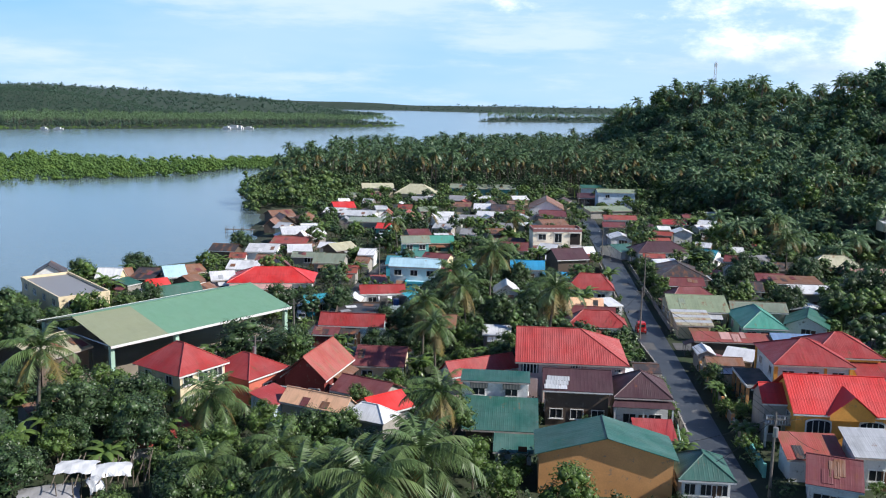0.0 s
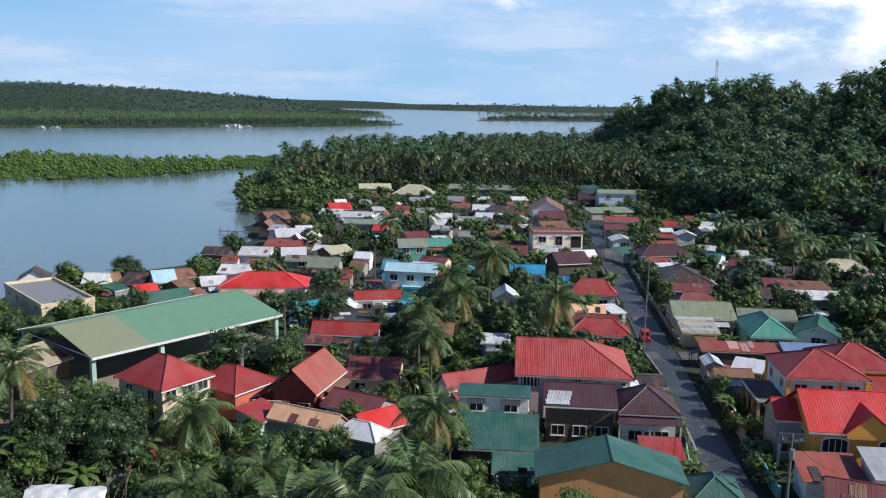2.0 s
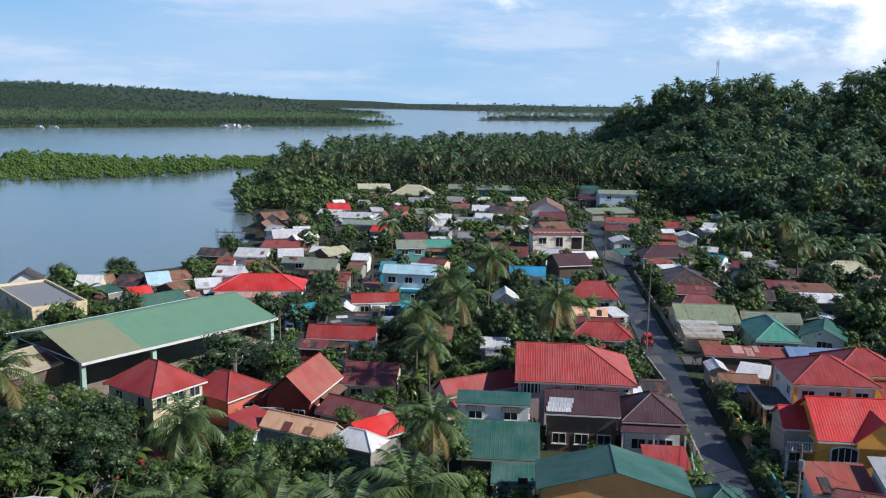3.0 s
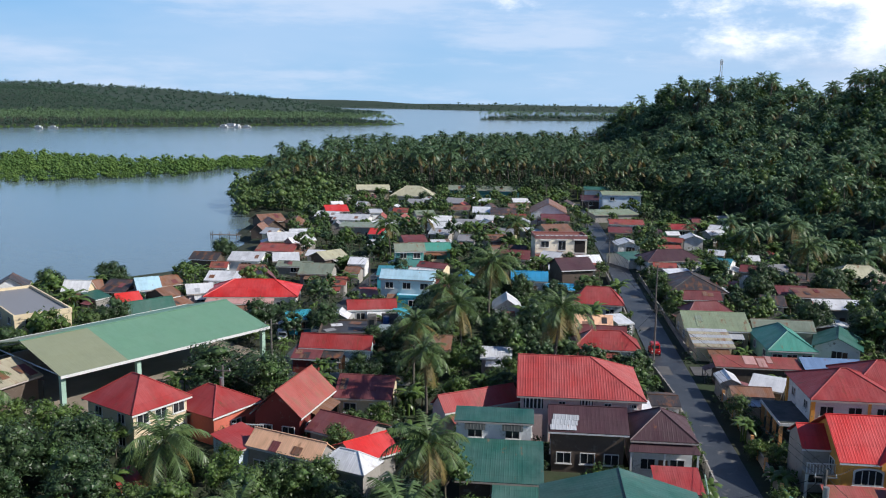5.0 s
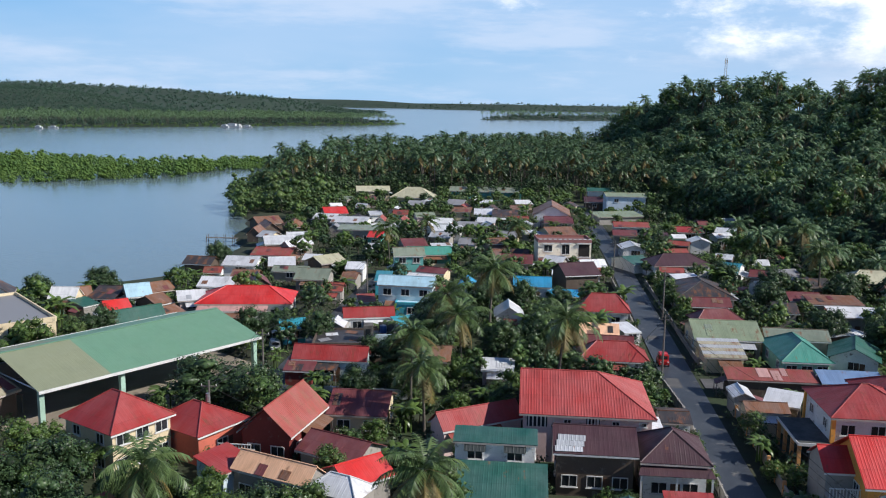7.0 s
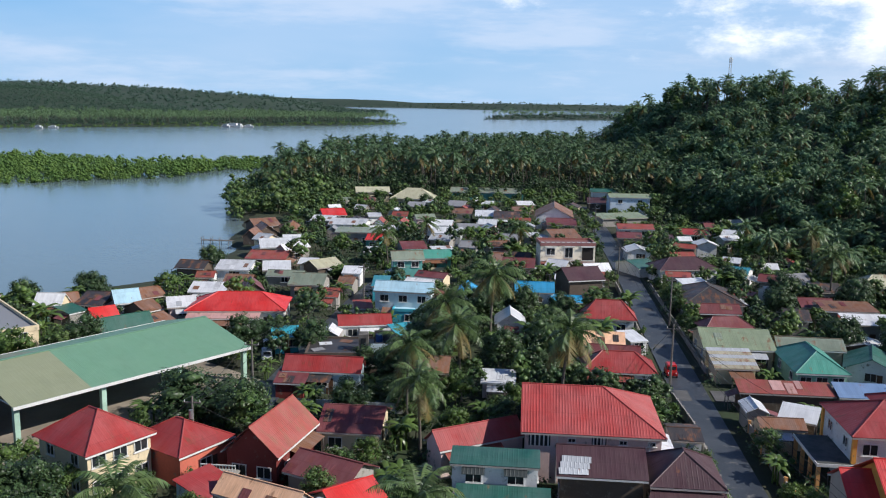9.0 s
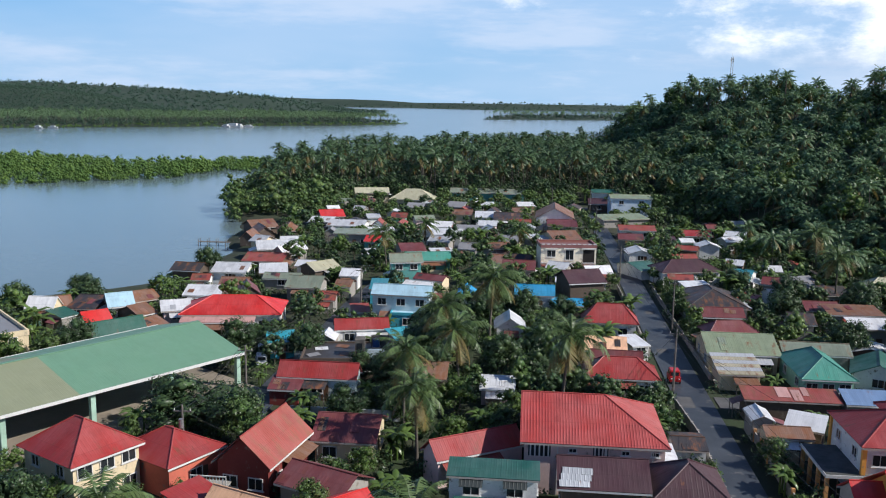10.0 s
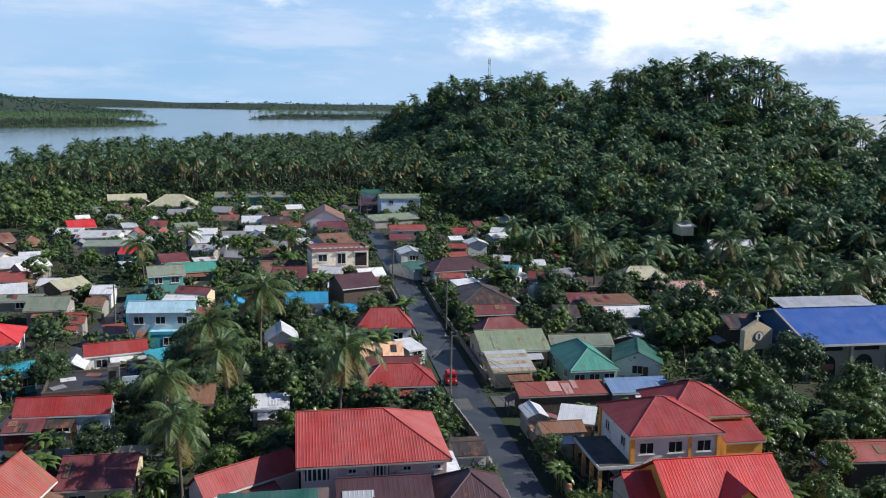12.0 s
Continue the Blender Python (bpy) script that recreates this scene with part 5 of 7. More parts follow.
house("house with pale rusty roof", -2.1, 296.9, 0, 6.1, 11.1, 4.2, "gx", 0.8, "rust", "grey", win=0)
house("long school building with cream roof", -56.6, 332.4, 14, 12.5, 8.4, 5.0, "gx", 1.6, "creamroof", "cream", win=3)
house("hall with pale cream hip roof", -39.2, 317.2, 0, 15.2, 11.0, 4.9, "hip", 3.2, "creamroof", "cream", win=2)
house("long low building with green roof at the forest edge", -14.9, 340.8, 0, 27.5, 7.1, 5.0, "gx", 1.4, "greygreen", "tealwall", win=4)
house("house with wide brown tin roof", -73.3, 254.1, 37, 7.6, 9.0, 3.5, "gx", 1.6, "rust", "darkwood", win=0)
house("long low house with grey tin roof", -56.7, 227.5, 19, 6.2, 5.0, 4.2, "gx", 0.9, "tin", "grey", win=0)
house("house with rusty brown tin roof", -7.1, 226.8, 18, 6.0, 6.0, 4.2, "gx", 1.0, "rust", "grey", win=0)
house("low shed with pale tin roof by banana plants", 1.8, 243.5, 24, 4.0, 5.0, 4.0, "shed", 0.6, "tin", "grey", win=0)
house("shed with teal blue tin roof", -26.7, 177.2, 0, 3.2, 5.0, 4.6, "shed", 1.0, "tealblue", "cyan", win=0)
house("low shed with rusty red tin roof", -27.5, 163.5, 16, 3.2, 4.0, 3.6, "shed", 0.6, "rustred", "grey", win=0)
house("porch with white tin sheets", -23.7, 149.1, 15, 3.0, 3.6, 3.4, "shed", 0.6, "whiteroof", "grey", win=0)
house("house with old grey tin roof", -11.1, 264.1, 0, 5.4, 7.0, 4.2, "gx", 1.0, "tin", "grey", win=0)
house("house with dull red tin roof", -37.7, 275.5, 0, 4.8, 6.0, 4.2, "gx", 1.0, "rustred", "grey", win=0)
house("house with worn silver roof", -45.6, 198.5, 0, 4.1, 5.0, 4.0, "gx", 0.9, "tin", "grey", win=0)
house("shed with brown tin roof", -33.9, 181.6, 0, 3.3, 5.0, 3.8, "gx", 0.9, "rust", "grey", win=0)
house("house with brown tin roof at the lane", -22.2, 160.5, 0, 2.9, 3.5, 3.8, "shed", 0.8, "rust", "grey", win=0)
house("shed with silver tin roof by the court", -17.7, 147.4, 33, 4.3, 5.0, 3.8, "shed", 0.8, "cyanroof", "grey", win=0)
house("house with dark roof under trees", 43.8, 165.3, 0, 4.2, 6.0, 4.2, "gx", 1.2, "dark", "grey", win=0)
house("low dark roofed shed beside the hall", 53.1, 129.3, 22, 5.0, 4.0, 3.6, "gx", 0.9, "dark", "grey", win=0)
house("annex with dark roof beside the large hall", 65.0, 147.0, 0, 6.0, 7.0, 6.6, "gx", 1.2, "dark", "darkwood", win=0)
house("house with worn maroon tin roof", 49.6, 174.2, 0, 5.9, 6.0, 4.4, "gx", 1.0, "maroon", "grey", win=0)
house("house with pale olive hip roof", 67.1, 189.4, 0, 10.9, 6.9, 5.0, "hip", 2.0, "creamroof", "white", win=2)
house("cream house with columns and red trimmed roof", 69.8, 177.8, 0, 9.5, 4.8, 5.0, "gx", 1.3, "rustpink", "creamwhite", win=3, storeys=2)
house("house with silver roof and grey walls", 53.4, 159.8, 0, 8.1, 4.3, 5.0, "shed", 0.8, "whiteroof", "grey", win=2)
house("old house with dark rusty flat roof", 53.2, 169.2, 0, 9.0, 5.3, 5.0, "shed", 0.6, "rust", "grey", win=1)
house("house with orange red roof under trees", 74.9, 173.0, 0, 5.0, 5.0, 4.2, "shed", 0.9, "orangetin", "grey", win=0)
house("house with grey gable roof high on the slope", 94.0, 205.3, 0, 10.1, 4.5, 7.6, "gx", 1.8, "tin", "grey", win=1, gz=5)
house("hut with tin roof on the slope", 88.6, 217.0, 0, 4.1, 5.0, 11.2, "shed", 0.8, "tin", "grey", win=0, gz=9)
house("low house with faded red roof", 58.0, 104.5, -4, 9.6, 5.5, 4.4, "gx", 0.9, "rustred", "darkwood", win=1)
house("red timber house with rusty red gable roof", -24.9, 102.7, -10, 6.1, 9.6, 4.9, "gy", 2.7, "rustred", "red_wall", win=2, storeys=1, rib=0.02)


SH = random.Random(77)
SHANTY_ROOFS = (("tin", "silver tin"), ("tin", "weathered tin"), ("rust", "rusty brown tin"), ("rustred", "faded red tin"), ("dark", "dark tarred tin"), ("maroon", "dull maroon tin"), ("silver", "dull grey tin"), ("slab", "grey sheet"), ("greygreen", "grey green tin"), ("whiteroof", "pale tin"))
built = 0
for _ in range(2600):
    x, y = SH.uniform(-66, 62), SH.uniform(140, 318)
    if built >= 54 or (-14 < x < 13 and y < 200) or (x > 24 and y < 150) or (x > 16 and not (26 < x < 60 and y < 275)) or x < -70 + max(0.0, (240 - y) * 0.06):
        continue
    w, d = SH.uniform(3.4, 6.4), SH.uniform(3.4, 6.0)
    if not all(free_of(x + px, y + py, 0.7) for px in (-w / 2, 0, w / 2) for py in (-d / 2, 0, d / 2)) or ground_at(x, y) > 3.0 or ground_at(x, y) < 1.2:
        continue
    key, words = SH.choice(SHANTY_ROOFS)
    kind = SH.choice(("gx", "gx", "gy", "shed"))
    house("small shanty with %s roof among trees" % words, round(x, 1), round(y, 1), round(SH.uniform(-25, 25)), round(w, 1), round(d, 1), round(SH.uniform(3.6, 4.6), 1), kind, round(SH.uniform(0.7, 1.3), 1), key, "grey", win=SH.randrange(0, 3))
    built += 1


def block(parent, name, x0, x1, y0, y1, z0, z1, mat, label=""):
    bm = bmesh.new()
    box(bm, x0, x1, y0, y1, z0, z1)
    return part(name, bm, mat, parent, label)


def dress_cream_hall(hs):
    """Cornices over the openings, a balcony door, a dark plate for the shaded garage bay and floor bands on the
    concrete front.
    """
    front = -3.2
    trim, shade = M_TRIM, M_GLASS
    for px, z0, w, h in ((-3.7, 4.3, 1.9, 1.5), (0.2, 3.7, 1.8, 2.2)):
        window(hs, px, front, z0, 0, w, h)
        block(hs, "cornice", px - w / 2 - 0.35, px + w / 2 + 0.35, front - 0.4, front - 0.004, z0 + h + 0.18, z0 + h + 0.36, trim)
    # Flat near-black plate stands for the shade inside the open bay.
    block(hs, "garage_door", 3.1, 5.5, front - 0.05, front - 0.004, 3.2, 5.9, material("opening_shade", (0.02, 0.016, 0.014), 0.8), "dark plate for the shaded open upper bay")
    block(hs, "cornice", 2.8, 5.8, front - 0.45, front - 0.004, 6.05, 6.25, trim)
    block(hs, "floor_band", -5.9, 5.9, front - 0.12, front - 0.004, 3.0, 3.18, trim)
    for px in (-4.2, -1.4, 1.6, 4.3):
        block(hs, "shop_door", px - 1.05, px + 1.05, front - 0.04, front - 0.004, 0.1, 2.5, M_DOOR)
    block(hs, "shop_awning", -5.9, 5.9, front - 1.5, front - 0.12, 2.6, 2.72, roof_material("rustred"))
    for k in range(11):
        block(hs, "merlon", -5.8 + k * 1.1, -5.1 + k * 1.1, front - 0.14, front + 0.16, 6.98, 7.14, trim)


dress_cream_hall(cream_hall)


def dress_white_villa(hs):
    """Orange corner pilasters and a white floor band."""
    for px in (-4.4, 4.4):
        for py in (-4.3, 4.3):
            block(hs, "corner_pilaster", px - 0.2, px + 0.2, py - 0.2, py + 0.2, 0, 5.85, wall_material("brightorange"), "orange corner pilaster")
    block(hs, "floor_band", -4.36, 4.36, -4.42, -4.31, 2.85, 3.05, M_TRIM)
    block(hs, "pilaster", 1.3, 1.6, -4.42, -4.31, 3.05, 5.85, wall_material("brightorange"))


dress_white_villa(white_villa)


def barred_opening(parent, x, y, z, w, h, bars):
    """A dark opening behind upright white bars."""
    frame_part = block(parent, "window", x - w / 2, x + w / 2, y - 0.03, y - 0.004, z, z + h, M_GLASS)
    for k in range(bars):
        px = x - w / 2 + w * (k + 0.5) / bars
        block(frame_part, "bar", px - 0.07, px + 0.07, y - 0.1, y - 0.034, z, z + h, M_TRIM)


for bx, bw, bn in ((-5.1, 2.1, 5), (0.6, 1.4, 4)):
    barred_opening(pink_house, bx, -5.55, 3.9, bw, 1.1, bn)
for bx in (-2.0, 2.9, 5.6):
    window(pink_house, bx, -5.55, 4.35, 0, 0.8, 0.5)
for by in (-3.0, 0.5, 4.0):
    window(pink_house, 6.5, by, 3.7, 90, 1.3, 1.2)
for k in range(3):
    block(pink_house, "drain_pipe", -3.45 + 4.4 * k, -3.35 + 4.4 * k, -5.66, -5.555, 0.2, 5.1, M_TRIM)

# stair tower, broken parapets and scrap on the unfinished roof
stained = material("stained_concrete", (0.2, 0.185, 0.165), 0.9, second=(0.07, 0.066, 0.06), scale=0.7, amount=0.9, fine=5, fine_amount=0.3, bump=0.3)
block(ruin_house, "stair_tower", 1.2, 2.5, -2.6, -0.8, 2.64, 5.0, stained)
# Thin dark plate on the wall stands for the shade inside a doorway.
block(ruin_house, "stair_tower_doorway", 1.5, 2.2, -2.65, -2.604, 2.66, 4.5, M_GLASS)
block(ruin_house, "broken_wall", 3.2, 5.7, 1.6, 1.85, 2.64, 4.4, stained)
block(ruin_house, "broken_wall", 5.5, 5.75, -3.6, 1.55, 2.64, 3.9, stained)
block(ruin_house, "blue_wall", 2.9, 5.2, -3.7, -3.5, 2.64, 4.0, wall_material("paleblue"))
for sx, sy, st, key in ((-3.6, 1.0, 12, "tin"), (-0.8, 2.2, -20, "rust"), (-4.4, -1.9, 35, "slab"), (0.0, -1.6, 5, "rust")):
    bm = bmesh.new()
    slope(bm, (-0.9, -0.5, 0.0), (0.9, -0.5, 0.0), (0.9, 0.5, 0.14), (-0.9, 0.5, 0.14), 0.3, 0.02, 0.012)
    part("scrap_sheet", bm, roof_material(key), ruin_house).matrix_basis = pose(sx, sy, 2.68, 0, 0, st)

# apron roof along the front of the brown roofed wing, peeling pale paint on the long shed
bm = bmesh.new()
slope(bm, (-3.5, -4.35, 3.3), (3.5, -4.35, 3.3), (3.1, -3.06, 3.85), (-3.1, -3.06, 3.85), 0.4, 0.05, 0.006)
part("apron_roof", bm, roof_material("brown"), brown_wing)
for px in (-3.2, 0.0, 3.2):
    block(brown_wing, "porch_post", px - 0.09, px + 0.09, -4.2, -4.02, 0, 3.2, M_TRIM)
for px, wide, v0, v1 in ((-1.6, 1.5, 0.25, 0.95), (0.1, 1.1, 0.05, 0.8), (1.4, 0.7, 0.4, 1.0)):
    bm = bmesh.new()
    pts = [(px + du, -1.6 + 3.2 * v, 2.76 + 0.7 * v + 0.05) for du, v in ((0, v0), (wide, v0), (wide, v1), (0, v1))]
    slope(bm, *pts, 0.4, 0.015, 0.006)
    part("peeling_sheet", bm, roof_material("rustpink"), long_shed, "pale peeling roofing sheet")

# yellow and silver sheets laid in rows across the slope
for k in range(6):
    bm = bmesh.new()
    v0, v1 = k / 6 + 0.012, (k + 1) / 6 + 0.03
    pts = [(-2.95, -2.75 + 5.5 * v0, 2.36 + 1.2 * v0 + 0.04), (2.95, -2.75 + 5.5 * v0, 2.36 + 1.2 * v0 + 0.04), (2.95, -2.75 + 5.5 * v1, 2.36 + 1.2 * v1 + 0.02), (-2.95, -2.75 + 5.5 * v1, 2.36 + 1.2 * v1 + 0.02)]
    slope(bm, *pts, 0.4, 0.015, 0.01)
    part("roof_sheet", bm, roof_material("silver" if k % 2 else "striped"), striped_house)


def arched_window(parent, x, y, z, w, h):
    """A wide window with a flat arched head, white surround and dark panes."""
    def outline(k, yy):
        hw_, top = w / 2 + k, z + h + k
        pts = [(x - hw_, yy, z - k), (x + hw_, yy, z - k)]
        return pts + [(x + hw_ * math.cos(a), yy, top - 0.35 + 0.35 * math.sin(a)) for a in (i * math.pi / 8 for i in range(9))]

    def plate(name, k, y0, y1, mat, under):
        bm = bmesh.new()
        f, g = [bm.verts.new(p) for p in outline(k, y0)], [bm.verts.new(p) for p in outline(k, y1)]
        bm.faces.new(f), bm.faces.new(g[::-1])
        for i in range(len(f)):
            bm.faces.new((f[(i + 1) % len(f)], f[i], g[i], g[(i + 1) % len(f)]))
        return part(name, bm, mat, under)

    fr = plate("window", 0.16, y - 0.08, y - 0.004, M_TRIM, parent)
    plate("pane", 0.0, y - 0.11, y - 0.082, M_GLASS, fr)
    for i in (-1, 0, 1):
        block(fr, "glazing_bar", x + i * w / 4 - 0.035, x + i * w / 4 + 0.035, y - 0.14, y - 0.112, z, z + h - 0.1, M_TRIM)
    block(fr, "window_sill", x - w / 2 - 0.25, x + w / 2 + 0.25, y - 0.22, y - 0.004, z - 0.3, z - 0.165, M_TRIM)


for wx in (-2.6, 2.9):
    arched_window(orange_villa, wx, -4.3, 2.6, 2.4, 1.4)
arched_window(orange_villa, -2.6, -4.3, 0.5, 2.0, 1.2)
for wy in (-1.8, 1.8):
    window(orange_villa, -4.95, wy, 2.7, -90, 1.3, 1.3)

# ---------------------------------------------------------------- covered court
def covered_court():
    """Open-sided court with a two-tone green metal roof on mint columns. Local x runs along the court, local y across it."""
    court = thing("covered_court", "open covered court with green metal roof on mint columns", "court", pose(-43.85, 115.65, 1.5, 0, 0, 56.0))
    L, half, eave, top = 15.2, 9.9, 4.75, 7.1
    old = -L + 8.6
    c = (0.0, half)
    for name, x0, x1, mat in (("old_roof_slope", -L, old, roof_material("courtold")), ("roof_slope", old, L, roof_material("courtgreen"))):
        for sgn in (-1, 1):
            bm = bmesh.new()
            ye = c[1] + sgn * half
            if sgn < 0:
                slope(bm, (x0, ye, eave), (x1, ye, eave), (x1, c[1], top), (x0, c[1], top), 0.4, 0.06, 0.004)
            else:
                slope(bm, (x1, ye, eave), (x0, ye, eave), (x0, c[1], top), (x1, c[1], top), 0.4, 0.06, 0.004)
            part(name, bm, mat, court)
    bm = bmesh.new()
    box(bm, -L, L, c[1] - 0.25, c[1] + 0.25, top - 0.02, top + 0.06)
    part("ridge_cap", bm, roof_material("courtgreen"), court)
    for ye in (-0.06, 2 * half + 0.02):
        bm = bmesh.new()
        box(bm, -L, L, ye, ye + 0.1, eave - 0.3, eave + 0.04)
        part("gutter", bm, M_TRIM, court, "white painted gutter")
    for x in (-L + 0.6, -4.9, 4.9, L - 0.6):
        for y in (0.9, 2 * half - 0.9):
            bm = bmesh.new()
            box(bm, x - 0.28, x + 0.28, y - 0.28, y + 0.28, 0.0, eave - 0.08)
            col = part("column", bm, M_MINT, court)
            bm = bmesh.new()
            box(bm, x - 0.4, x + 0.4, y - 0.4, y + 0.4, 0.0, 0.5)
            part("column_foot", bm, M_CONCRETE, col)
        bm = bmesh.new()
        tube(bm, ((x, 0.9, eave - 0.25), (x, half, top - 0.35), (x, 2 * half - 0.9, eave - 0.25)), (0.12, 0.12, 0.12), 4)
        part("truss", bm, M_STEEL, court)
        bm = bmesh.new()
        tube(bm, ((x, 0.9, eave - 0.3), (x, 2 * half - 0.9, eave - 0.3)), (0.1, 0.1), 4)
        part("tie_beam", bm, M_STEEL, court)
    bm = bmesh.new()
    box(bm, -L - 2.5, L + 1.0, -3.6, 2 * half + 1, -0.3, 0.14)
    part("court_floor", bm, material("court_concrete", (0.34, 0.29, 0.23), 0.9, second=(0.2, 0.17, 0.13), scale=0.15, amount=0.6), court)
    bm = bmesh.new()
    box(bm, -L + 1, L - 1, 2 * half + 0.6, 2 * half + 0.9, 0.1, 2.6)
    part("back_wall", bm, wall_material("grey"), court)
    for i in range(3):
        bm = bmesh.new()
        box(bm, -8 + i * 1.2, -6.9 + i * 1.2, 14 + i * 0.7, 14.7 + i * 0.7, 0.14, 0.5 + i * 0.35)
        part("bleacher", bm, M_CONCRETE, court)
    FOOTPRINTS.append((-43.85 + half * -math.sin(radians(56)), 115.65 + half * math.cos(radians(56)), math.cos(radians(56)), math.sin(radians(56)), L + 1.5, half + 0.8))


covered_court()


def large_hall():
    """Long hall with a blue metal roof, grey walls with round-headed openings and outer columns."""
    hall = thing("hall", "large hall with blue ribbed metal roof and grey arched walls", "hall", pose(67.6, 132.4, 1.45))
    L, half, eave, top = 30.0, 9.2, 5.6, 8.5
    blue, pale = roof_material("hallblue"), roof_material("silver")
    for front in (True, False):
        bm = bmesh.new()
        if front:
            slope(bm, (0, 0, eave), (L, 0, eave), (L, half, top), (0, half, top), 0.35, 0.08, 0.006)
        else:
            slope(bm, (L, 2 * half, eave), (0, 2 * half, eave), (0, half, top), (L, half, top), 0.35, 0.08, 0.006)
        part("roof_slope", bm, blue, hall)
    for y0, y1, z0, z1 in ((half - 0.3, half + 3.6, top + 0.1, top + 0.75),):
        bm = bmesh.new()
        slope(bm, (1.2, y0, z0), (16, y0, z0), (16, y1, z1), (1.2, y1, z1), 0.6, 0.06, 0.02)
        part("roof_vent", bm, pale, hall, "pale grey raised ridge roof")
    bm = bmesh.new()
    box(bm, -0.05, L, -0.1, -0.02, eave - 0.3, eave - 0.02)
    part("gutter", bm, M_TRIM, hall)
    for sgn in (0, 1):
        bm = bmesh.new()
        ya, yb = (0.0, half) if sgn == 0 else (2 * half, half)
        tube(bm, ((-0.12, ya, eave - 0.1), (-0.12, yb, top - 0.1)), (0.16, 0.16), 4)
        part("barge_board", bm, M_FASCIA, hall)
    bm = bmesh.new()
    v = [bm.verts.new(q) for q in ((0.6, 1.6, -0.1), (0.6, 2 * half - 1.6, -0.1), (0.6, 2 * half - 1.6, eave), (0.6, half, top - 0.15), (0.6, 1.6, eave))]
    w = [bm.verts.new(q.co + Vector((0.25, 0, 0))) for q in v]
    bm.faces.new(v[::-1]), bm.faces.new(w)
    for i in range(5):
        bm.faces.new((v[i], v[(i + 1) % 5], w[(i + 1) % 5], w[i]))
    part("gable_wall", bm, material("hall_gable", (0.05, 0.12, 0.24), 0.7, amount=0.4), hall, "dark blue gable wall")
    bm = bmesh.new()
    box(bm, 0.86, L, 1.6, 1.85, -0.1, eave - 0.05)
    part("front_wall", bm, wall_material("grey"), hall)
    for i in range(6):
        x = 1.0 + i * 5.6
        bm = bmesh.new()
        box(bm, x - 0.22, x + 0.22, 0.25, 0.7, -0.1, eave - 0.1)
        part("column", bm, M_CONCRETE, hall)
        bm = bmesh.new()
        pts = [(x + 1.4, 1.58, 0.4)] + [(x + 2.8 - 1.4 * math.cos(k * math.pi / 10), 1.58, 2.2 + 1.4 * math.sin(k * math.pi / 10)) for k in range(11)] + [(x + 4.2, 1.58, 0.4)]
        f = [bm.verts.new(q) for q in pts]
        g = [bm.verts.new(q.co + Vector((0, 0.02, 0))) for q in f]
        bm.faces.new(f[::-1]), bm.faces.new(g)
        for k in range(len(f)):
            bm.faces.new((f[k], f[(k + 1) % len(f)], g[(k + 1) % len(f)], g[k]))
        op = part("arched_window", bm, M_GLASS, hall)
        bm = bmesh.new()
        box(bm, x + 1.7, x + 3.9, 1.52, 1.6, 1.5, 2.3)
        part("window_panel", bm, material("rust_panel", (0.28, 0.12, 0.09), 0.8), op)
        bm = bmesh.new()
        box(bm, x + 0.7, x + 5.0, 1.52, 1.6, 4.2, 5.0)
        part("clerestory", bm, M_GLASS, hall)
    FOOTPRINTS.append((67.6 + L / 2, 132.4 + half, 1, 0, L / 2 + 0.5, half + 0.5))


large_hall()


def carport():
    """Flat dark concrete slab on orange posts."""
    cp = thing("carport", "flat dark concrete carport on orange posts", "carport", pose(30.2, 107.5, 1.5))
    bm = bmesh.new()
    box(bm, -2.2, 2.4, -3.8, 3.8, 2.9, 3.1)
    part("slab", bm, material("mouldy_slab", (0.12, 0.12, 0.12), 0.9, second=(0.06, 0.065, 0.06), scale=0.5, amount=0.9), cp)
    bm = bmesh.new()
    for x0, x1, y0, y1 in ((-2.25, 2.45, -3.88, -3.8), (-2.28, -2.2, -3.8, 3.8)):
        box(bm, x0, x1, y0, y1, 2.85, 3.16)
    part("edge_trim", bm, M_TRIM, cp)
    for x in (-2.0, 2.2):
        for y in (-3.5, -1.2, 1.2, 3.5):
            bm = bmesh.new()
            box(bm, x - 0.17, x + 0.17, y - 0.17, y + 0.17, -0.05, 2.9)
            part("post", bm, wall_material("orange"), cp)
    FOOTPRINTS.append((30.2, 107.5, 1, 0, 2.8, 4.4))


carport()


def garden_wall(label, pts, mat, height, post_mat=None, step=2.4):
    """A low wall or fence: panels between posts."""
    w = thing("garden_wall", label, "wall", pose(pts[0][0], pts[0][1], 1.45))
    o = Vector((pts[0][0], pts[0][1], 0))
    for p, q in zip(pts, pts[1:]):
        a, b = Vector((*p, 0)) - o, Vector((*q, 0)) - o
        n = max(1, round((b - a).length / step))
        ang = math.degrees(math.atan2(b.y - a.y, b.x - a.x))
        seg = (b - a).length / n
        for i in range(n):
            s = a.lerp(b, i / n)
            bm = bmesh.new()
            box(bm, 0.15, seg - 0.15, -0.07, 0.07, 0, height)
            part("panel", bm, mat, w).matrix_basis = pose(s.x, s.y, 0, 0, 0, ang)
            bm = bmesh.new()
            cap = 0.35 if post_mat else 0.04
            box(bm, -0.15, 0.15, -0.16, 0.16, 0, height + cap)
            part("post", bm, post_mat or mat, w).matrix_basis = pose(s.x, s.y, 0, 0, 0, ang)


garden_wall("grey concrete garden wall with orange posts", [(25.0, 92), (25.3, 104), (25.6, 122)], wall_material("grey"), 1.2, wall_material("orange"), 3.0)
garden_wall("stained concrete garden wall along the street", [(18.9, 92), (19.2, 118), (18.4, 128)], wall_material("grey"), 1.4)
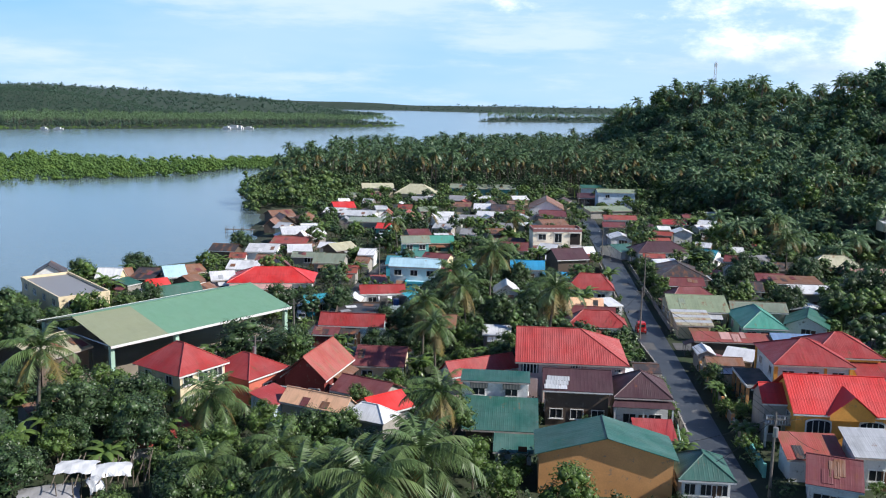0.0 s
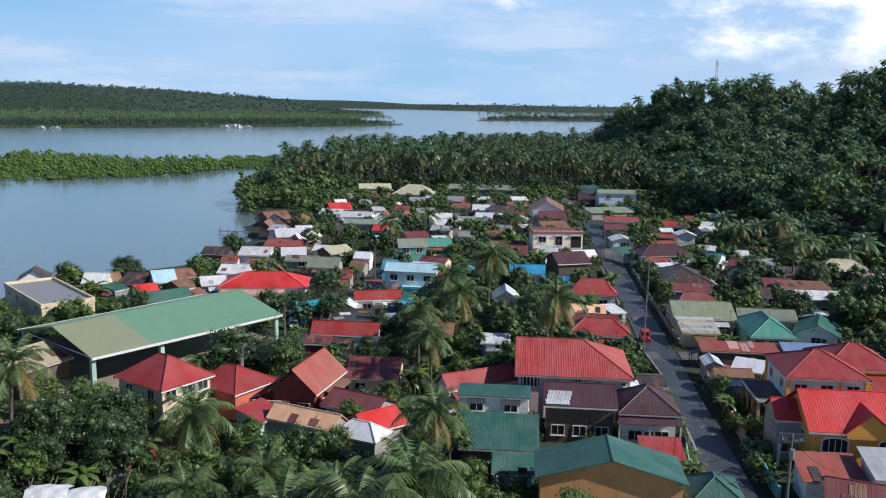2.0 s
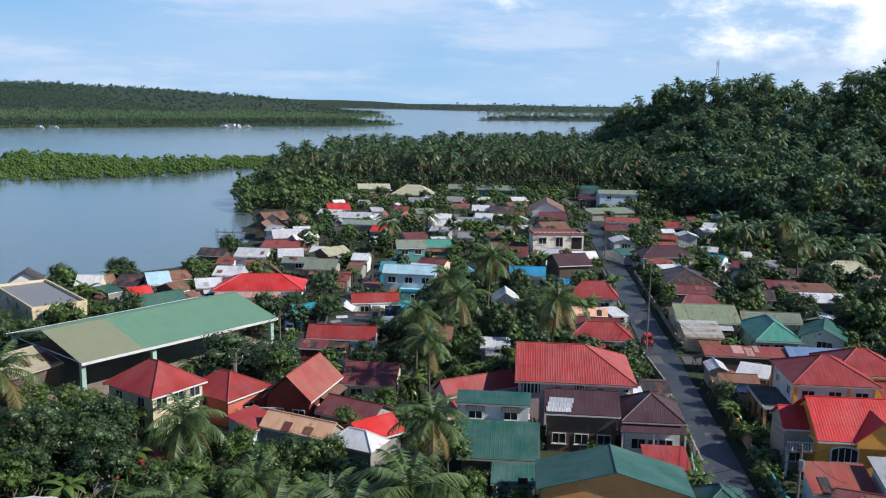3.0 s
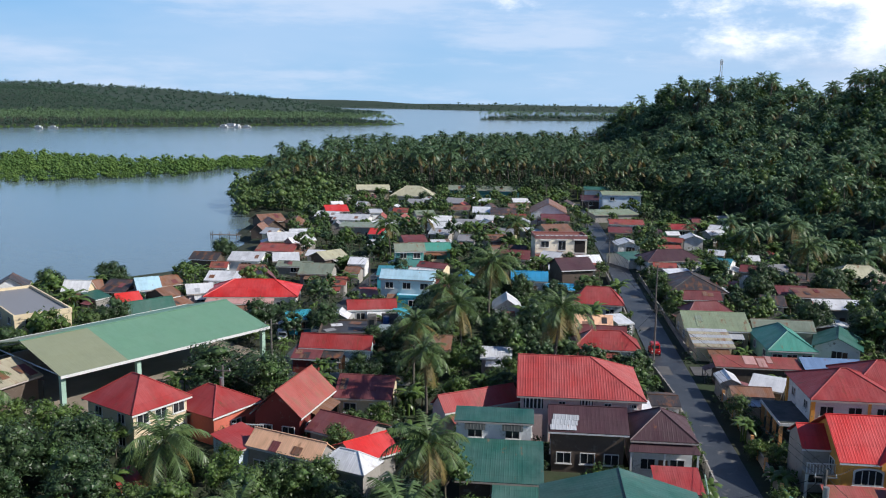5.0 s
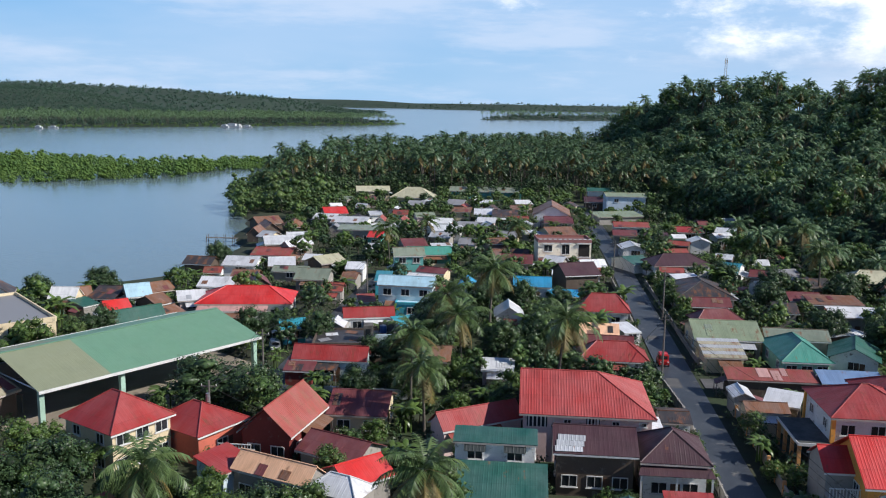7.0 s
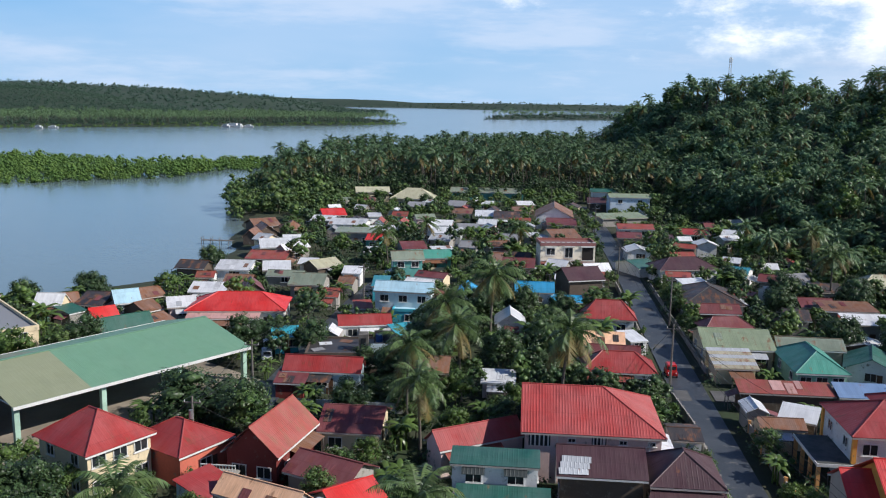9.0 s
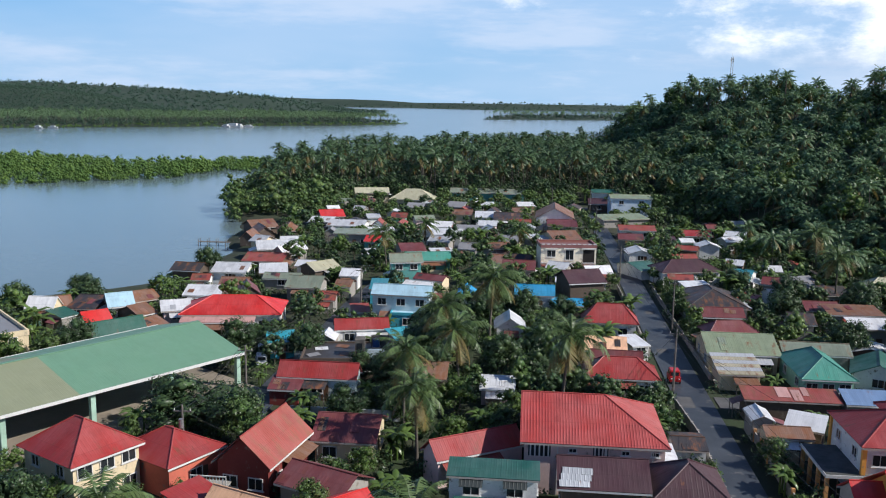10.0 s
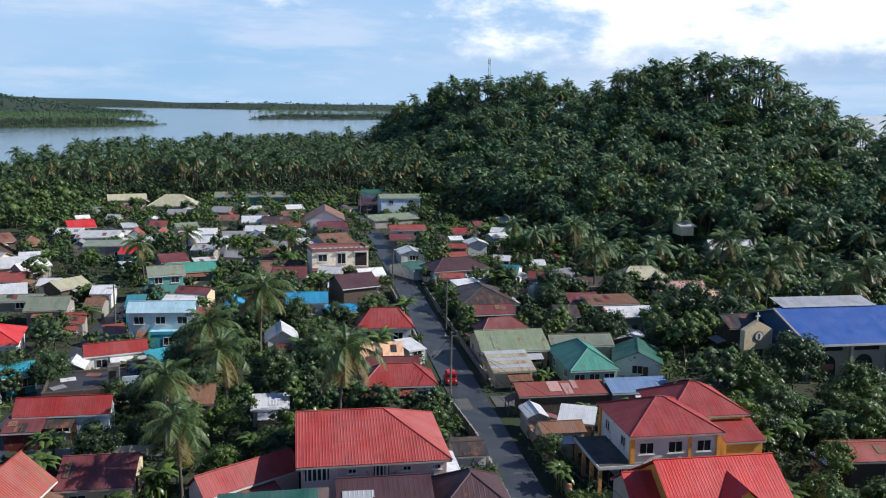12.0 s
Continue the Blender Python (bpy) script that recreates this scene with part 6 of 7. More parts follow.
garden_wall("stained grey roadside wall overgrown with shrubs", [(25.0, 140), (25.0, 200)], wall_material("grey"), 0.9, None, 4.0)
garden_wall("grey roadside wall beside the village street", [(18.2, 150), (18.0, 196)], wall_material("grey"), 1.2, None, 4.0)
garden_wall("green painted fence beside the street", [(25.0, 84), (25.0, 91.5)], wall_material("tealwall"), 1.5)
garden_wall("long white wall in front of houses", [(-27, 119.5), (-14, 119.5)], wall_material("white"), 1.3, None, 3.0)


def drape(bm, w, l, drop, r):
    """A sagging torn sheet, arched across its width, with hanging edges and a little thickness."""
    n, k = 12, 9
    ph = r.uniform(0, 6)
    rows = []
    for j in range(k + 1):
        v = 2 * j / k - 1
        row = []
        for i in range(n + 1):
            u = 2 * i / n - 1
            z = -drop * (abs(v) ** 2.4) - 0.25 * drop * u * u + 0.06 * math.sin(7 * u + ph) * math.cos(5 * v + ph)
            tear = 0.12 * math.sin(9 * u + ph) * (abs(v) > 0.9)
            row.append([bm.verts.new((u * w / 2 + 0.08 * math.sin(6 * v + ph), v * l / 2 + tear, z - dz)) for dz in (0, 0.03)])
        rows.append(row)
    for j in range(k):
        for i in range(n):
            q = (rows[j][i], rows[j][i + 1], rows[j + 1][i + 1], rows[j + 1][i])
            bm.faces.new([p[0] for p in q])
            bm.faces.new([p[1] for p in reversed(q)])


def ruined_shed():
    """A collapsing bamboo shed with torn white roofing sheets."""
    s = thing("ruined_shed", "ruined bamboo shed with torn white roofing sheets", "shed", pose(-37.5, 71.5, 1.45, 0, 0, 14))
    r = random.Random(3)
    for i in range(6):
        for j in range(3):
            bm = bmesh.new()
            x, y = -3.6 + i * 1.4, -2.2 + j * 2.2
            tube(bm, ((x, y, 0), (x + r.uniform(-0.3, 0.3), y + r.uniform(-0.2, 0.2), 3.0 + r.uniform(-0.6, 0.4))), (0.06, 0.05), 5)
            part("bamboo_post", bm, M_BARK, s)
    for i in range(9):
        bm = bmesh.new()
        x = -4 + i
        tube(bm, ((x, -2.6, 2.4 + r.uniform(-0.4, 0.3)), (x + r.uniform(-0.4, 0.4), 2.6, 3.2 + r.uniform(-0.5, 0.4))), (0.05, 0.05), 5)
        part("rafter", bm, M_BARK, s)
    for nm, mat, x, y, z, w, l, turn, drop in (("torn_sheet", "tin", -2.4, 0.4, 3.5, 3.6, 2.6, -6, 0.5), ("torn_sheet", "tin", 0.7, 0.0, 3.35, 3.4, 2.4, 8, 0.7), ("torn_sheet", "silver", -0.6, -1.7, 2.9, 1.3, 2.2, 30, 0.9),
                                               ("grey_tarpaulin", "slab", -4.6, -1.0, 1.7, 5.2, 3.6, 12, 0.5)):
        bm = bmesh.new()
        drape(bm, w, l, drop, r)
        part(nm, bm, roof_material(mat), s).matrix_basis = pose(x, y, z, 0, 0, turn)
    FOOTPRINTS.append((-40.0, 70.2, 1, 0, 6.5, 4))


ruined_shed()

# loose tin sheets laid over the worn end of the brown roof
for i in range(3):
    sheet = thing("tin_sheet", "pale weathered tin sheet laid on a dark brown roof", "tin sheet", pose(4.5 + 0.15 * i, 95.3 + 0.62 * i, 6.24 + 0.3 * i, 25.5, 0, 2 - 2 * i), "loose tin sheets")
    bm = bmesh.new()
    slope(bm, (-1.3, -0.36, 0), (1.3, -0.36, 0), (1.3, 0.36, 0), (-1.3, 0.36, 0), 0.35, 0.02, 0.014)
    part("sheet", bm, roof_material("silver"), sheet)


def balcony(x, y, z, w, label):
    """A small white balcony with a slab, rail and balusters, on two posts."""
    b = thing("balcony", label, "balcony", pose(x, y, 1.45))
    h = z - 1.45
    bm = bmesh.new()
    box(bm, -w / 2, w / 2, -1.3, 0.05, h - 0.15, h)
    part("slab", bm, M_CONCRETE, b)
    bm = bmesh.new()
    box(bm, -w / 2, w / 2, -1.3, -1.2, h + 0.9, h + 1.0)
    part("handrail", bm, M_TRIM, b)
    for i in range(int(w / 0.3) + 1):
        bm = bmesh.new()
        xx = -w / 2 + 0.05 + i * (w - 0.1) / int(w / 0.3)
        box(bm, xx - 0.035, xx + 0.035, -1.28, -1.22, h, h + 0.9)
        part("baluster", bm, M_TRIM, b)
    for sx in (-1, 1):
        bm = bmesh.new()
        box(bm, sx * (w / 2 - 0.12) - 0.12, sx * (w / 2 - 0.12) + 0.12, -1.28, -1.04, -0.05, h - 0.15)
        part("post", bm, M_TRIM, b)


balcony(28.6, 93.3, 4.2, 3.0, "white balcony of the red roofed side wing")
balcony(7.6, 209.2, 4.6, 2.2, "small balcony on the cream concrete building")
balcony(-28.4, 98.2, 3.2, 3.4, "white timber balcony on the red gabled house")


def stair_rail():
    """Mint balustrade of an outside stair."""
    s = thing("stair", "outside stair with mint green balustrade", "stair", pose(17.4, 86.5, 1.45))
    for i in range(10):
        bm = bmesh.new()
        box(bm, -0.9, -0.05, i * 0.36, i * 0.36 + 0.38, 0, 0.18 * (i + 1))
        part("step", bm, M_CONCRETE, s)
    for x in (0.0,):
        bm = bmesh.new()
        tube(bm, ((x, 0, 1.0), (x, 3.6, 2.85)), (0.07, 0.07), 5)
        part("handrail", bm, M_MINT, s)
        for i in range(9):
            bm = bmesh.new()
            tube(bm, ((x, 0.2 + i * 0.4, 0.05 if i == 0 else 0.18 * i), (x, 0.2 + i * 0.4, 1.1 + i * 0.205)), (0.04, 0.04), 5)
            part("baluster", bm, M_MINT, s)


stair_rail()

# ---------------------------------------------------------------- church gate and mast


def bell_gate():
    g = thing("bell_gate", "small cream gabled gate tower with round emblem", "gate tower", pose(63.6, 139.0, 1.45, 0, 0, 8))
    bm = bmesh.new()
    box(bm, -2.3, 2.3, -0.5, 0.5, 3.4, 6.2)
    v = [bm.verts.new(p) for p in ((-2.3, -0.5, 6.2), (2.3, -0.5, 6.2), (0, -0.5, 7.4), (-2.3, 0.5, 6.2), (2.3, 0.5, 6.2), (0, 0.5, 7.4))]
    bm.faces.new(v[:3]), bm.faces.new((v[5], v[4], v[3])), bm.faces.new((v[1], v[4], v[5], v[2])), bm.faces.new((v[0], v[2], v[5], v[3]))
    part("wall", bm, wall_material("cream"), g)
    for sgn in (-1, 1):
        bm = bmesh.new()
        box(bm, sgn * 1.9 - 0.3, sgn * 1.9 + 0.3, -0.4, 0.4, 0, 3.4)
        part("pier", bm, wall_material("cream"), g)
    bm = bmesh.new()
    bmesh.ops.create_cone(bm, cap_ends=True, segments=24, radius1=0.75, radius2=0.75, depth=0.1, matrix=pose(0, -0.55, 5.3, 90, 0, 0))
    em = part("emblem", bm, M_DOOR, g, "dark round emblem")
    bm = bmesh.new()
    bmesh.ops.create_cone(bm, cap_ends=True, segments=24, radius1=0.6, radius2=0.6, depth=0.1, matrix=pose(0, -0.6, 5.3, 90, 0, 0))
    part("emblem_face", bm, M_TRIM, em)
    bm = bmesh.new()
    box(bm, -0.1, 0.1, -0.7, -0.64, 4.9, 5.7)
    part("emblem_bar", bm, M_DOOR, em)
    bm = bmesh.new()
    box(bm, -0.08, 0.08, -0.08, 0.08, 7.3, 8.6), box(bm, -0.4, 0.4, -0.07, 0.07, 8.0, 8.15)
    part("cross", bm, M_TRIM, g)
    FOOTPRINTS.append((63.6, 139.0, 1, 0, 3, 1.5))


bell_gate()


def radio_mast(x, y, top):
    z0 = ground_at(x, y)
    m = thing("radio_mast", "slim lattice radio mast above the trees", "mast", pose(x, y, z0 - 0.2))
    h = top - z0
    for sx, sy in ((-1, -1), (1, -1), (1, 1), (-1, 1)):
        bm = bmesh.new()
        tube(bm, ((sx * 1.1, sy * 1.1, 0), (sx * 0.45, sy * 0.45, h)), (0.12, 0.08), 4)
        part("leg", bm, M_STEEL, m)
    for i in range(12):
        z = h * (i + 0.5) / 12
        k, k2 = 1.1 - 0.65 * z / h, 1.1 - 0.65 * min(1, (z + h / 12) / h)
        bm = bmesh.new()
        s = -1 if i % 2 else 1
        tube(bm, ((-k * s, -k, z), (k2 * s, -k2, z + h / 12)), (0.06, 0.06), 4)
        part("brace", bm, M_STEEL, m)
    for a in (0, 120, 240):
        bm = bmesh.new()
        box(bm, -0.2, 0.2, 0.7, 0.9, h - 3.2, h - 0.8)
        part("antenna_panel", bm, M_TRIM, m).matrix_basis = pose(0, 0, 0, 0, 0, a)


radio_mast(113, 540, 65.0)

# ---------------------------------------------------------------- poles and cables
POLE_TOPS = {}


def utility_pole(key, x, y, h=8.5, box_on=False, arm=0):
    p = thing("utility_pole", "weathered utility pole with crossarm and cables", "utility pole", pose(x, y, 1.4, 0, 0, arm), "village utility poles")
    bm = bmesh.new()
    tube(bm, ((0, 0, 0), (0, 0, h)), (0.16, 0.1), 8)
    part("pole", bm, M_POLE, p)
    bm = bmesh.new()
    box(bm, -0.9, 0.9, -0.06, 0.06, h - 0.7, h - 0.58)
    part("crossarm", bm, M_POLE, p)
    for ix in (-0.8, 0.0, 0.8):
        bm = bmesh.new()
        tube(bm, ((ix, 0, h - 0.6), (ix, 0, h - 0.35)), (0.05, 0.035), 6)
        part("insulator", bm, M_TRIM, p)
    if box_on:
        bm = bmesh.new()
        tube(bm, ((0.0, -0.35, h - 2.2), (0, -0.35, h - 1.3)), (0.24, 0.24), 10)
        part("transformer", bm, M_STEEL, p)
    POLE_TOPS[key] = (x, y, 1.4 + h)


def cable(a, b, sag=0.7, dx=0.0):
    ax, ay, az = POLE_TOPS[a]
    bx, by, bz = POLE_TOPS[b] if isinstance(b, str) else b
    bm = bmesh.new()
    pts = [(ax + dx + (bx - ax) * i / 8, ay + (by - ay) * i / 8, az - 0.4 + (bz - az) * i / 8 - sag * 4 * (i / 8) * (1 - i / 8)) for i in range(9)]
    tube(bm, pts, [0.022] * 9, 4)
    tagged(part("power_cable", bm, M_WIRE), "thin black sagging cable between utility poles", "cable", "village cables")


for key, x, y, bx in (("s0", 24.3, 79.5, True), ("s1", 19.2, 134.5, False), ("s2", 18.7, 198.5, False), ("s3", 18.6, 262, False), ("s4", 24.0, 166, False), ("l0", -33.1, 102.8, True), ("l1", -33.7, 123.5, False), ("l2", -28.2, 168, False),
                      ("m0", 20.2, 311, False), ("m1", 8, 318, False)):
    utility_pole(key, x, y, 7.2 if key in ("l0", "l1") else 8.5, bx)
for a, b in (("s0", "s1"), ("s1", "s2"), ("s2", "s3"), ("l0", "l1"), ("l1", "l2"), ("s3", "m0")):
    for dx in (-0.8, 0.0, 0.8):
        cable(a, b, 0.9, dx)
for a, b in (("s0", (14, 83, 5)), ("s0", (30, 84, 5)), ("s0", (32, 92, 6)), ("s0", (17.5, 79, 4.4)), ("s1", (13, 131, 5)), ("s1", (27, 138, 4.5)), ("s1", (30, 121, 5)), ("s1", (16, 118, 4.5)), ("s2", (10, 184, 6)),
             ("s2", (29, 205, 5)), ("l0", (-25, 103, 5.5)), ("l0", (-38, 98, 6.5)), ("l1", (-29, 124, 4)), ("l1", (-40, 122, 5))):
    cable(a, b, 0.5)

# ---------------------------------------------------------------- vehicles, tanks, boats


def wheel(parent, x, y, r=0.28, w=0.16):
    bm = bmesh.new()
    bmesh.ops.create_cone(bm, cap_ends=True, segments=16, radius1=r, radius2=r, depth=w, matrix=pose(x, y, r, 0, 90, 0))
    t = part("wheel", bm, M_TYRE, parent)
    bm = bmesh.new()
    bmesh.ops.create_cone(bm, cap_ends=True, segments=12, radius1=r * 0.55, radius2=r * 0.55, depth=w + 0.02, matrix=pose(x, y, r, 0, 90, 0))
    part("rim", bm, M_STEEL, t)


def small_car(label, x, y, turn, mat, w=1.5, l=3.2, h=1.5, name="car"):
    c = thing(name, label, "vehicle", pose(x, y, 1.63, 0, 0, turn))
    bm = bmesh.new()
    box(bm, -w / 2, w / 2, -l / 2, l / 2, 0.3, h * 0.55)
    bmesh.ops.bevel(bm, geom=bm.edges[:], offset=0.1, segments=2, affect="EDGES")
    part("body", bm, mat, c)
    bm = bmesh.new()
    box(bm, -w / 2 + 0.08, w / 2 - 0.08, -l * 0.36, l * 0.3, h * 0.5, h)
    bmesh.ops.bevel(bm, geom=bm.edges[:], offset=0.12, segments=2, affect="EDGES")
    cab = part("cabin", bm, mat, c)
    for y0, t in ((-l * 0.36 - 0.012, 0), (l * 0.3 + 0.012, 180)):
        bm = bmesh.new()
        box(bm, -w / 2 + 0.25, w / 2 - 0.25, -0.012, 0.012, h * 0.62, h * 0.88)
        part("windscreen", bm, M_GLASS, cab).matrix_basis = pose(0, y0, 0, 0, 0, t)
    for sx in (-1, 1):
        bm = bmesh.new()
        box(bm, -0.012, 0.012, -l * 0.25, l * 0.2, h * 0.62, h * 0.88)
        part("side_window", bm, M_GLASS, cab).matrix_basis = pose(sx * (w / 2 - 0.07), 0, 0)
        for sy in (-1, 1):
            wheel(c, sx * (w / 2 - 0.06), sy * l * 0.32)
        bm = bmesh.new()
        bmesh.ops.create_uvsphere(bm, u_segments=8, v_segments=6, radius=0.1, matrix=pose(sx * w * 0.33, -l / 2, h * 0.42))
        part("headlight", bm, M_TRIM, c)


small_car("small red passenger tricycle parked at the street corner", 19.9, 138.6, 0, M_RED, 1.5, 2.6, 1.75, "tricycle")
small_car("white car parked beside the covered court", -36.4, 138.0, 20, M_BOAT)
small_car("white van parked far up the street", 19.2, 288, 0, M_BOAT, 1.7, 3.8, 1.9)


def water_tank(x, y, z):
    t = thing("water_tank", "small blue plastic water tank on a rooftop stand", "water tank", pose(x, y, z))
    bm = bmesh.new()
    bmesh.ops.create_cone(bm, cap_ends=True, segments=14, radius1=0.5, radius2=0.5, depth=1.1, matrix=pose(0, 0, 0.6))
    tk = part("tank", bm, material("tank_blue", (0.03, 0.1, 0.3), 0.4), t)
    bm = bmesh.new()
    bmesh.ops.create_cone(bm, cap_ends=True, segments=12, radius1=0.45, radius2=0.15, depth=0.15, matrix=pose(0, 0, 1.22))
    part("lid", bm, M_STEEL, tk)
    bm = bmesh.new()
    box(bm, -0.55, 0.55, -0.55, 0.55, -0.02, 0.06)
    part("stand", bm, M_CONCRETE, t)


water_tank(49.5, 157.0, 4.2)
water_tank(-20.5, 139.5, 4.35)


def dish(x, y, z, turn):
    d = thing("satellite_dish", "round grey satellite dish on a short mast", "satellite dish", pose(x, y, z, 0, 0, turn))
    bm = bmesh.new()
    tube(bm, ((0, 0, 0), (0, 0, 0.9)), (0.04, 0.04), 6)
    part("mast", bm, M_STEEL, d)
    bm = bmesh.new()
    bmesh.ops.create_uvsphere(bm, u_segments=16, v_segments=10, radius=0.9)
    bmesh.ops.delete(bm, geom=[v for v in bm.verts if v.co.z > -0.62], context="VERTS")
    bmesh.ops.solidify(bm, geom=bm.faces[:], thickness=0.03)
    part("reflector", bm, M_STEEL, d).matrix_basis = pose(0, 0.35, 1.55, 50, 0, 0)


dish(-37.6, 109.0, 1.6, 160)


def boat(x, y, turn, s=1.0, label="white outrigger boat moored on the far shore"):
    b = thing("boat", label, "boat", pose(x, y, 0.0, 0, 0, turn) @ Matrix.Scale(s, 4), "boats in the inlet")
    bm = bmesh.new()
    secs = []
    for i in range(9):
        u = i / 8
        hw_ = 1.3 * math.sin(math.pi * (0.08 + 0.84 * u)) ** 0.6
        zt = 1.1 + 0.9 * (2 * u - 1) ** 2
        yy = -7 + 14 * u
        secs.append([bm.verts.new(p) for p in ((-hw_, yy, zt), (-hw_ * 0.5, yy, -0.2), (hw_ * 0.5, yy, -0.2), (hw_, yy, zt))])
    for p, q in zip(secs, secs[1:]):
        for k in range(4):
            bm.faces.new((p[k], p[(k + 1) % 4], q[(k + 1) % 4], q[k]))
    bm.faces.new(secs[0][::-1]), bm.faces.new(secs[-1])
    part("hull", bm, M_BOAT, b)
    bm = bmesh.new()
    box(bm, -1.0, 1.0, -3.5, 3.0, 1.2, 3.0)
    part("cabin", bm, M_BOAT, b)
    bm = bmesh.new()
    tube(bm, ((0, -1, 3.0), (0, -1, 6.5)), (0.08, 0.05), 5)
    part("mast", bm, M_STEEL, b)
    for sx in (-1, 1):
        bm = bmesh.new()
        tube(bm, ((sx * 3.4, -5, 0.15), (sx * 3.4, 5, 0.15)), (0.15, 0.15), 5)
        part("outrigger", bm, M_BOAT, b)
        for yy in (-3, 3):
            bm = bmesh.new()
            tube(bm, ((0, yy, 1.3), (sx * 3.4, yy, 0.2)), (0.08, 0.08), 4)
            part("outrigger_beam", bm, M_POLE, b)


for x, y, t, s in ((-381, 1086, 50, 1.3), (-374, 1092, 75, 1.7), (-367, 1097, 42, 1.4), (-358, 1105, 66, 1.1), (-548, 948, 60, 1.1), (-536, 957, 75, 1.0)):
    boat(x, y, t, s)


def jetty():
    j = thing("jetty", "small weathered timber jetty over the water", "jetty", pose(-77, 239, 0))
    for i in range(9):
        bm = bmesh.new()
        box(bm, -8 + i * 0.95, -7.1 + i * 0.95, -0.8, 0.8, 1.0, 1.08)
        part("plank", bm, M_POLE, j)
    for i in range(4):
        for yy in (-0.7, 0.7):
            bm = bmesh.new()
            tube(bm, ((-7.8 + i * 2.4, yy, -2.5), (-7.8 + i * 2.4, yy, 1.9)), (0.09, 0.08), 6)
            part("post", bm, M_BARK, j)


jetty()

# ---------------------------------------------------------------- village plants
VT = random.Random(11)
NEAR_TREES = [tree_arrays(200 + i, VT.uniform(5.0, 7.0), VT.uniform(2.4, 3.2), 1300, 0.15, 24, 0.88, 5, 0, True) for i in range(4)]
MANGO = [tree_arrays(210 + i, VT.uniform(7.0, 8.5), VT.uniform(3.6, 4.4), 2900, 0.17, 40, 0.82, 6, 0, True) for i in range(2)]
BUSHES = [tree_arrays(220 + i, VT.uniform(2.2, 3.0), VT.uniform(1.3, 1.8), 360, 0.12, 13, 0.9, 3, 0) for i in range(3)]
VILLAGE_FAR = [tree_arrays(230 + i, VT.uniform(4.5, 7.0), VT.uniform(2.2, 3.2), 250, 0.19, 17, 0.9, 2, 0, True) for i in range(5)]


def banana_arrays(seed, stems=4, blades=8, cuts=6):
    """A banana clump: fleshy stems and long arching leaves."""
    r = random.Random(seed)
    v, f, m = [], [], []
    for s in range(stems):
        bx, by, hh = r.uniform(-0.8, 0.8), r.uniform(-0.8, 0.8), r.uniform(1.6, 2.6)
        b = len(v)
        for z, rad in ((0, 0.14), (hh, 0.09)):
            for k in range(5):
                v.append((bx + rad * math.cos(k * math.tau / 5), by + rad * math.sin(k * math.tau / 5), z))
        for k in range(5):
            f += [(b + k, b + (k + 1) % 5, b + 5 + (k + 1) % 5), (b + k, b + 5 + (k + 1) % 5, b + 5 + k)]
            m += [0, 0]
        for j in range(blades):
            az, el, L = j * 2.4 + r.uniform(-0.3, 0.3), r.uniform(0.5, 1.3), r.uniform(1.6, 2.4)
            p = Vector((bx, by, hh))
            side = Vector((-math.sin(az), math.cos(az), 0))
            rows = []
            for i in range(cuts):
                wd = 0.32 * math.sin(math.pi * (0.12 + 0.85 * i / (cuts - 1))) * r.uniform(0.8, 1.1)
                rows.append((p + side * wd - Vector((0, 0, wd * 0.5)), p.copy(), p - side * wd - Vector((0, 0, wd * 0.5))))
                p = p + Vector((math.cos(az) * math.cos(el), math.sin(az) * math.cos(el), math.sin(el))) * L / (cuts - 1)
                el -= 2.1 / (cuts - 1)
            b = len(v)
            for row in rows:
                v.extend([tuple(q) for q in row])
            for i in range(cuts - 1):
                for k in range(2):
                    a0 = b + i * 3 + k
                    f += [(a0, a0 + 1, a0 + 4), (a0, a0 + 4, a0 + 3)]
                    m += [1, 1]
    return np.array(v), np.array(f), np.array(m)


BANANAS = [banana_arrays(240 + i) for i in range(3)]
BANANAS_FAR = [banana_arrays(246 + i, 3, 6, 4) for i in range(2)]
PALMS = [palm_arrays(250 + i, 10.0, 24, 4.6, 26, 8, VT.uniform(0.02, 0.12), 5, 7, 0.9) for i in range(4)]
FOOT_PALMS = [palm_arrays(255 + i, VT.uniform(6, 10), 18, 4.4, 14, 5, 0.06, 2, 5, 1.0, False) for i in range(4)]
YOUNG_PALMS = [palm_arrays(260 + i, 5.5, 22, 4.4, 26, 8, 0.05, 3, 7, 0.9) for i in range(2)]
MASTERS = {}


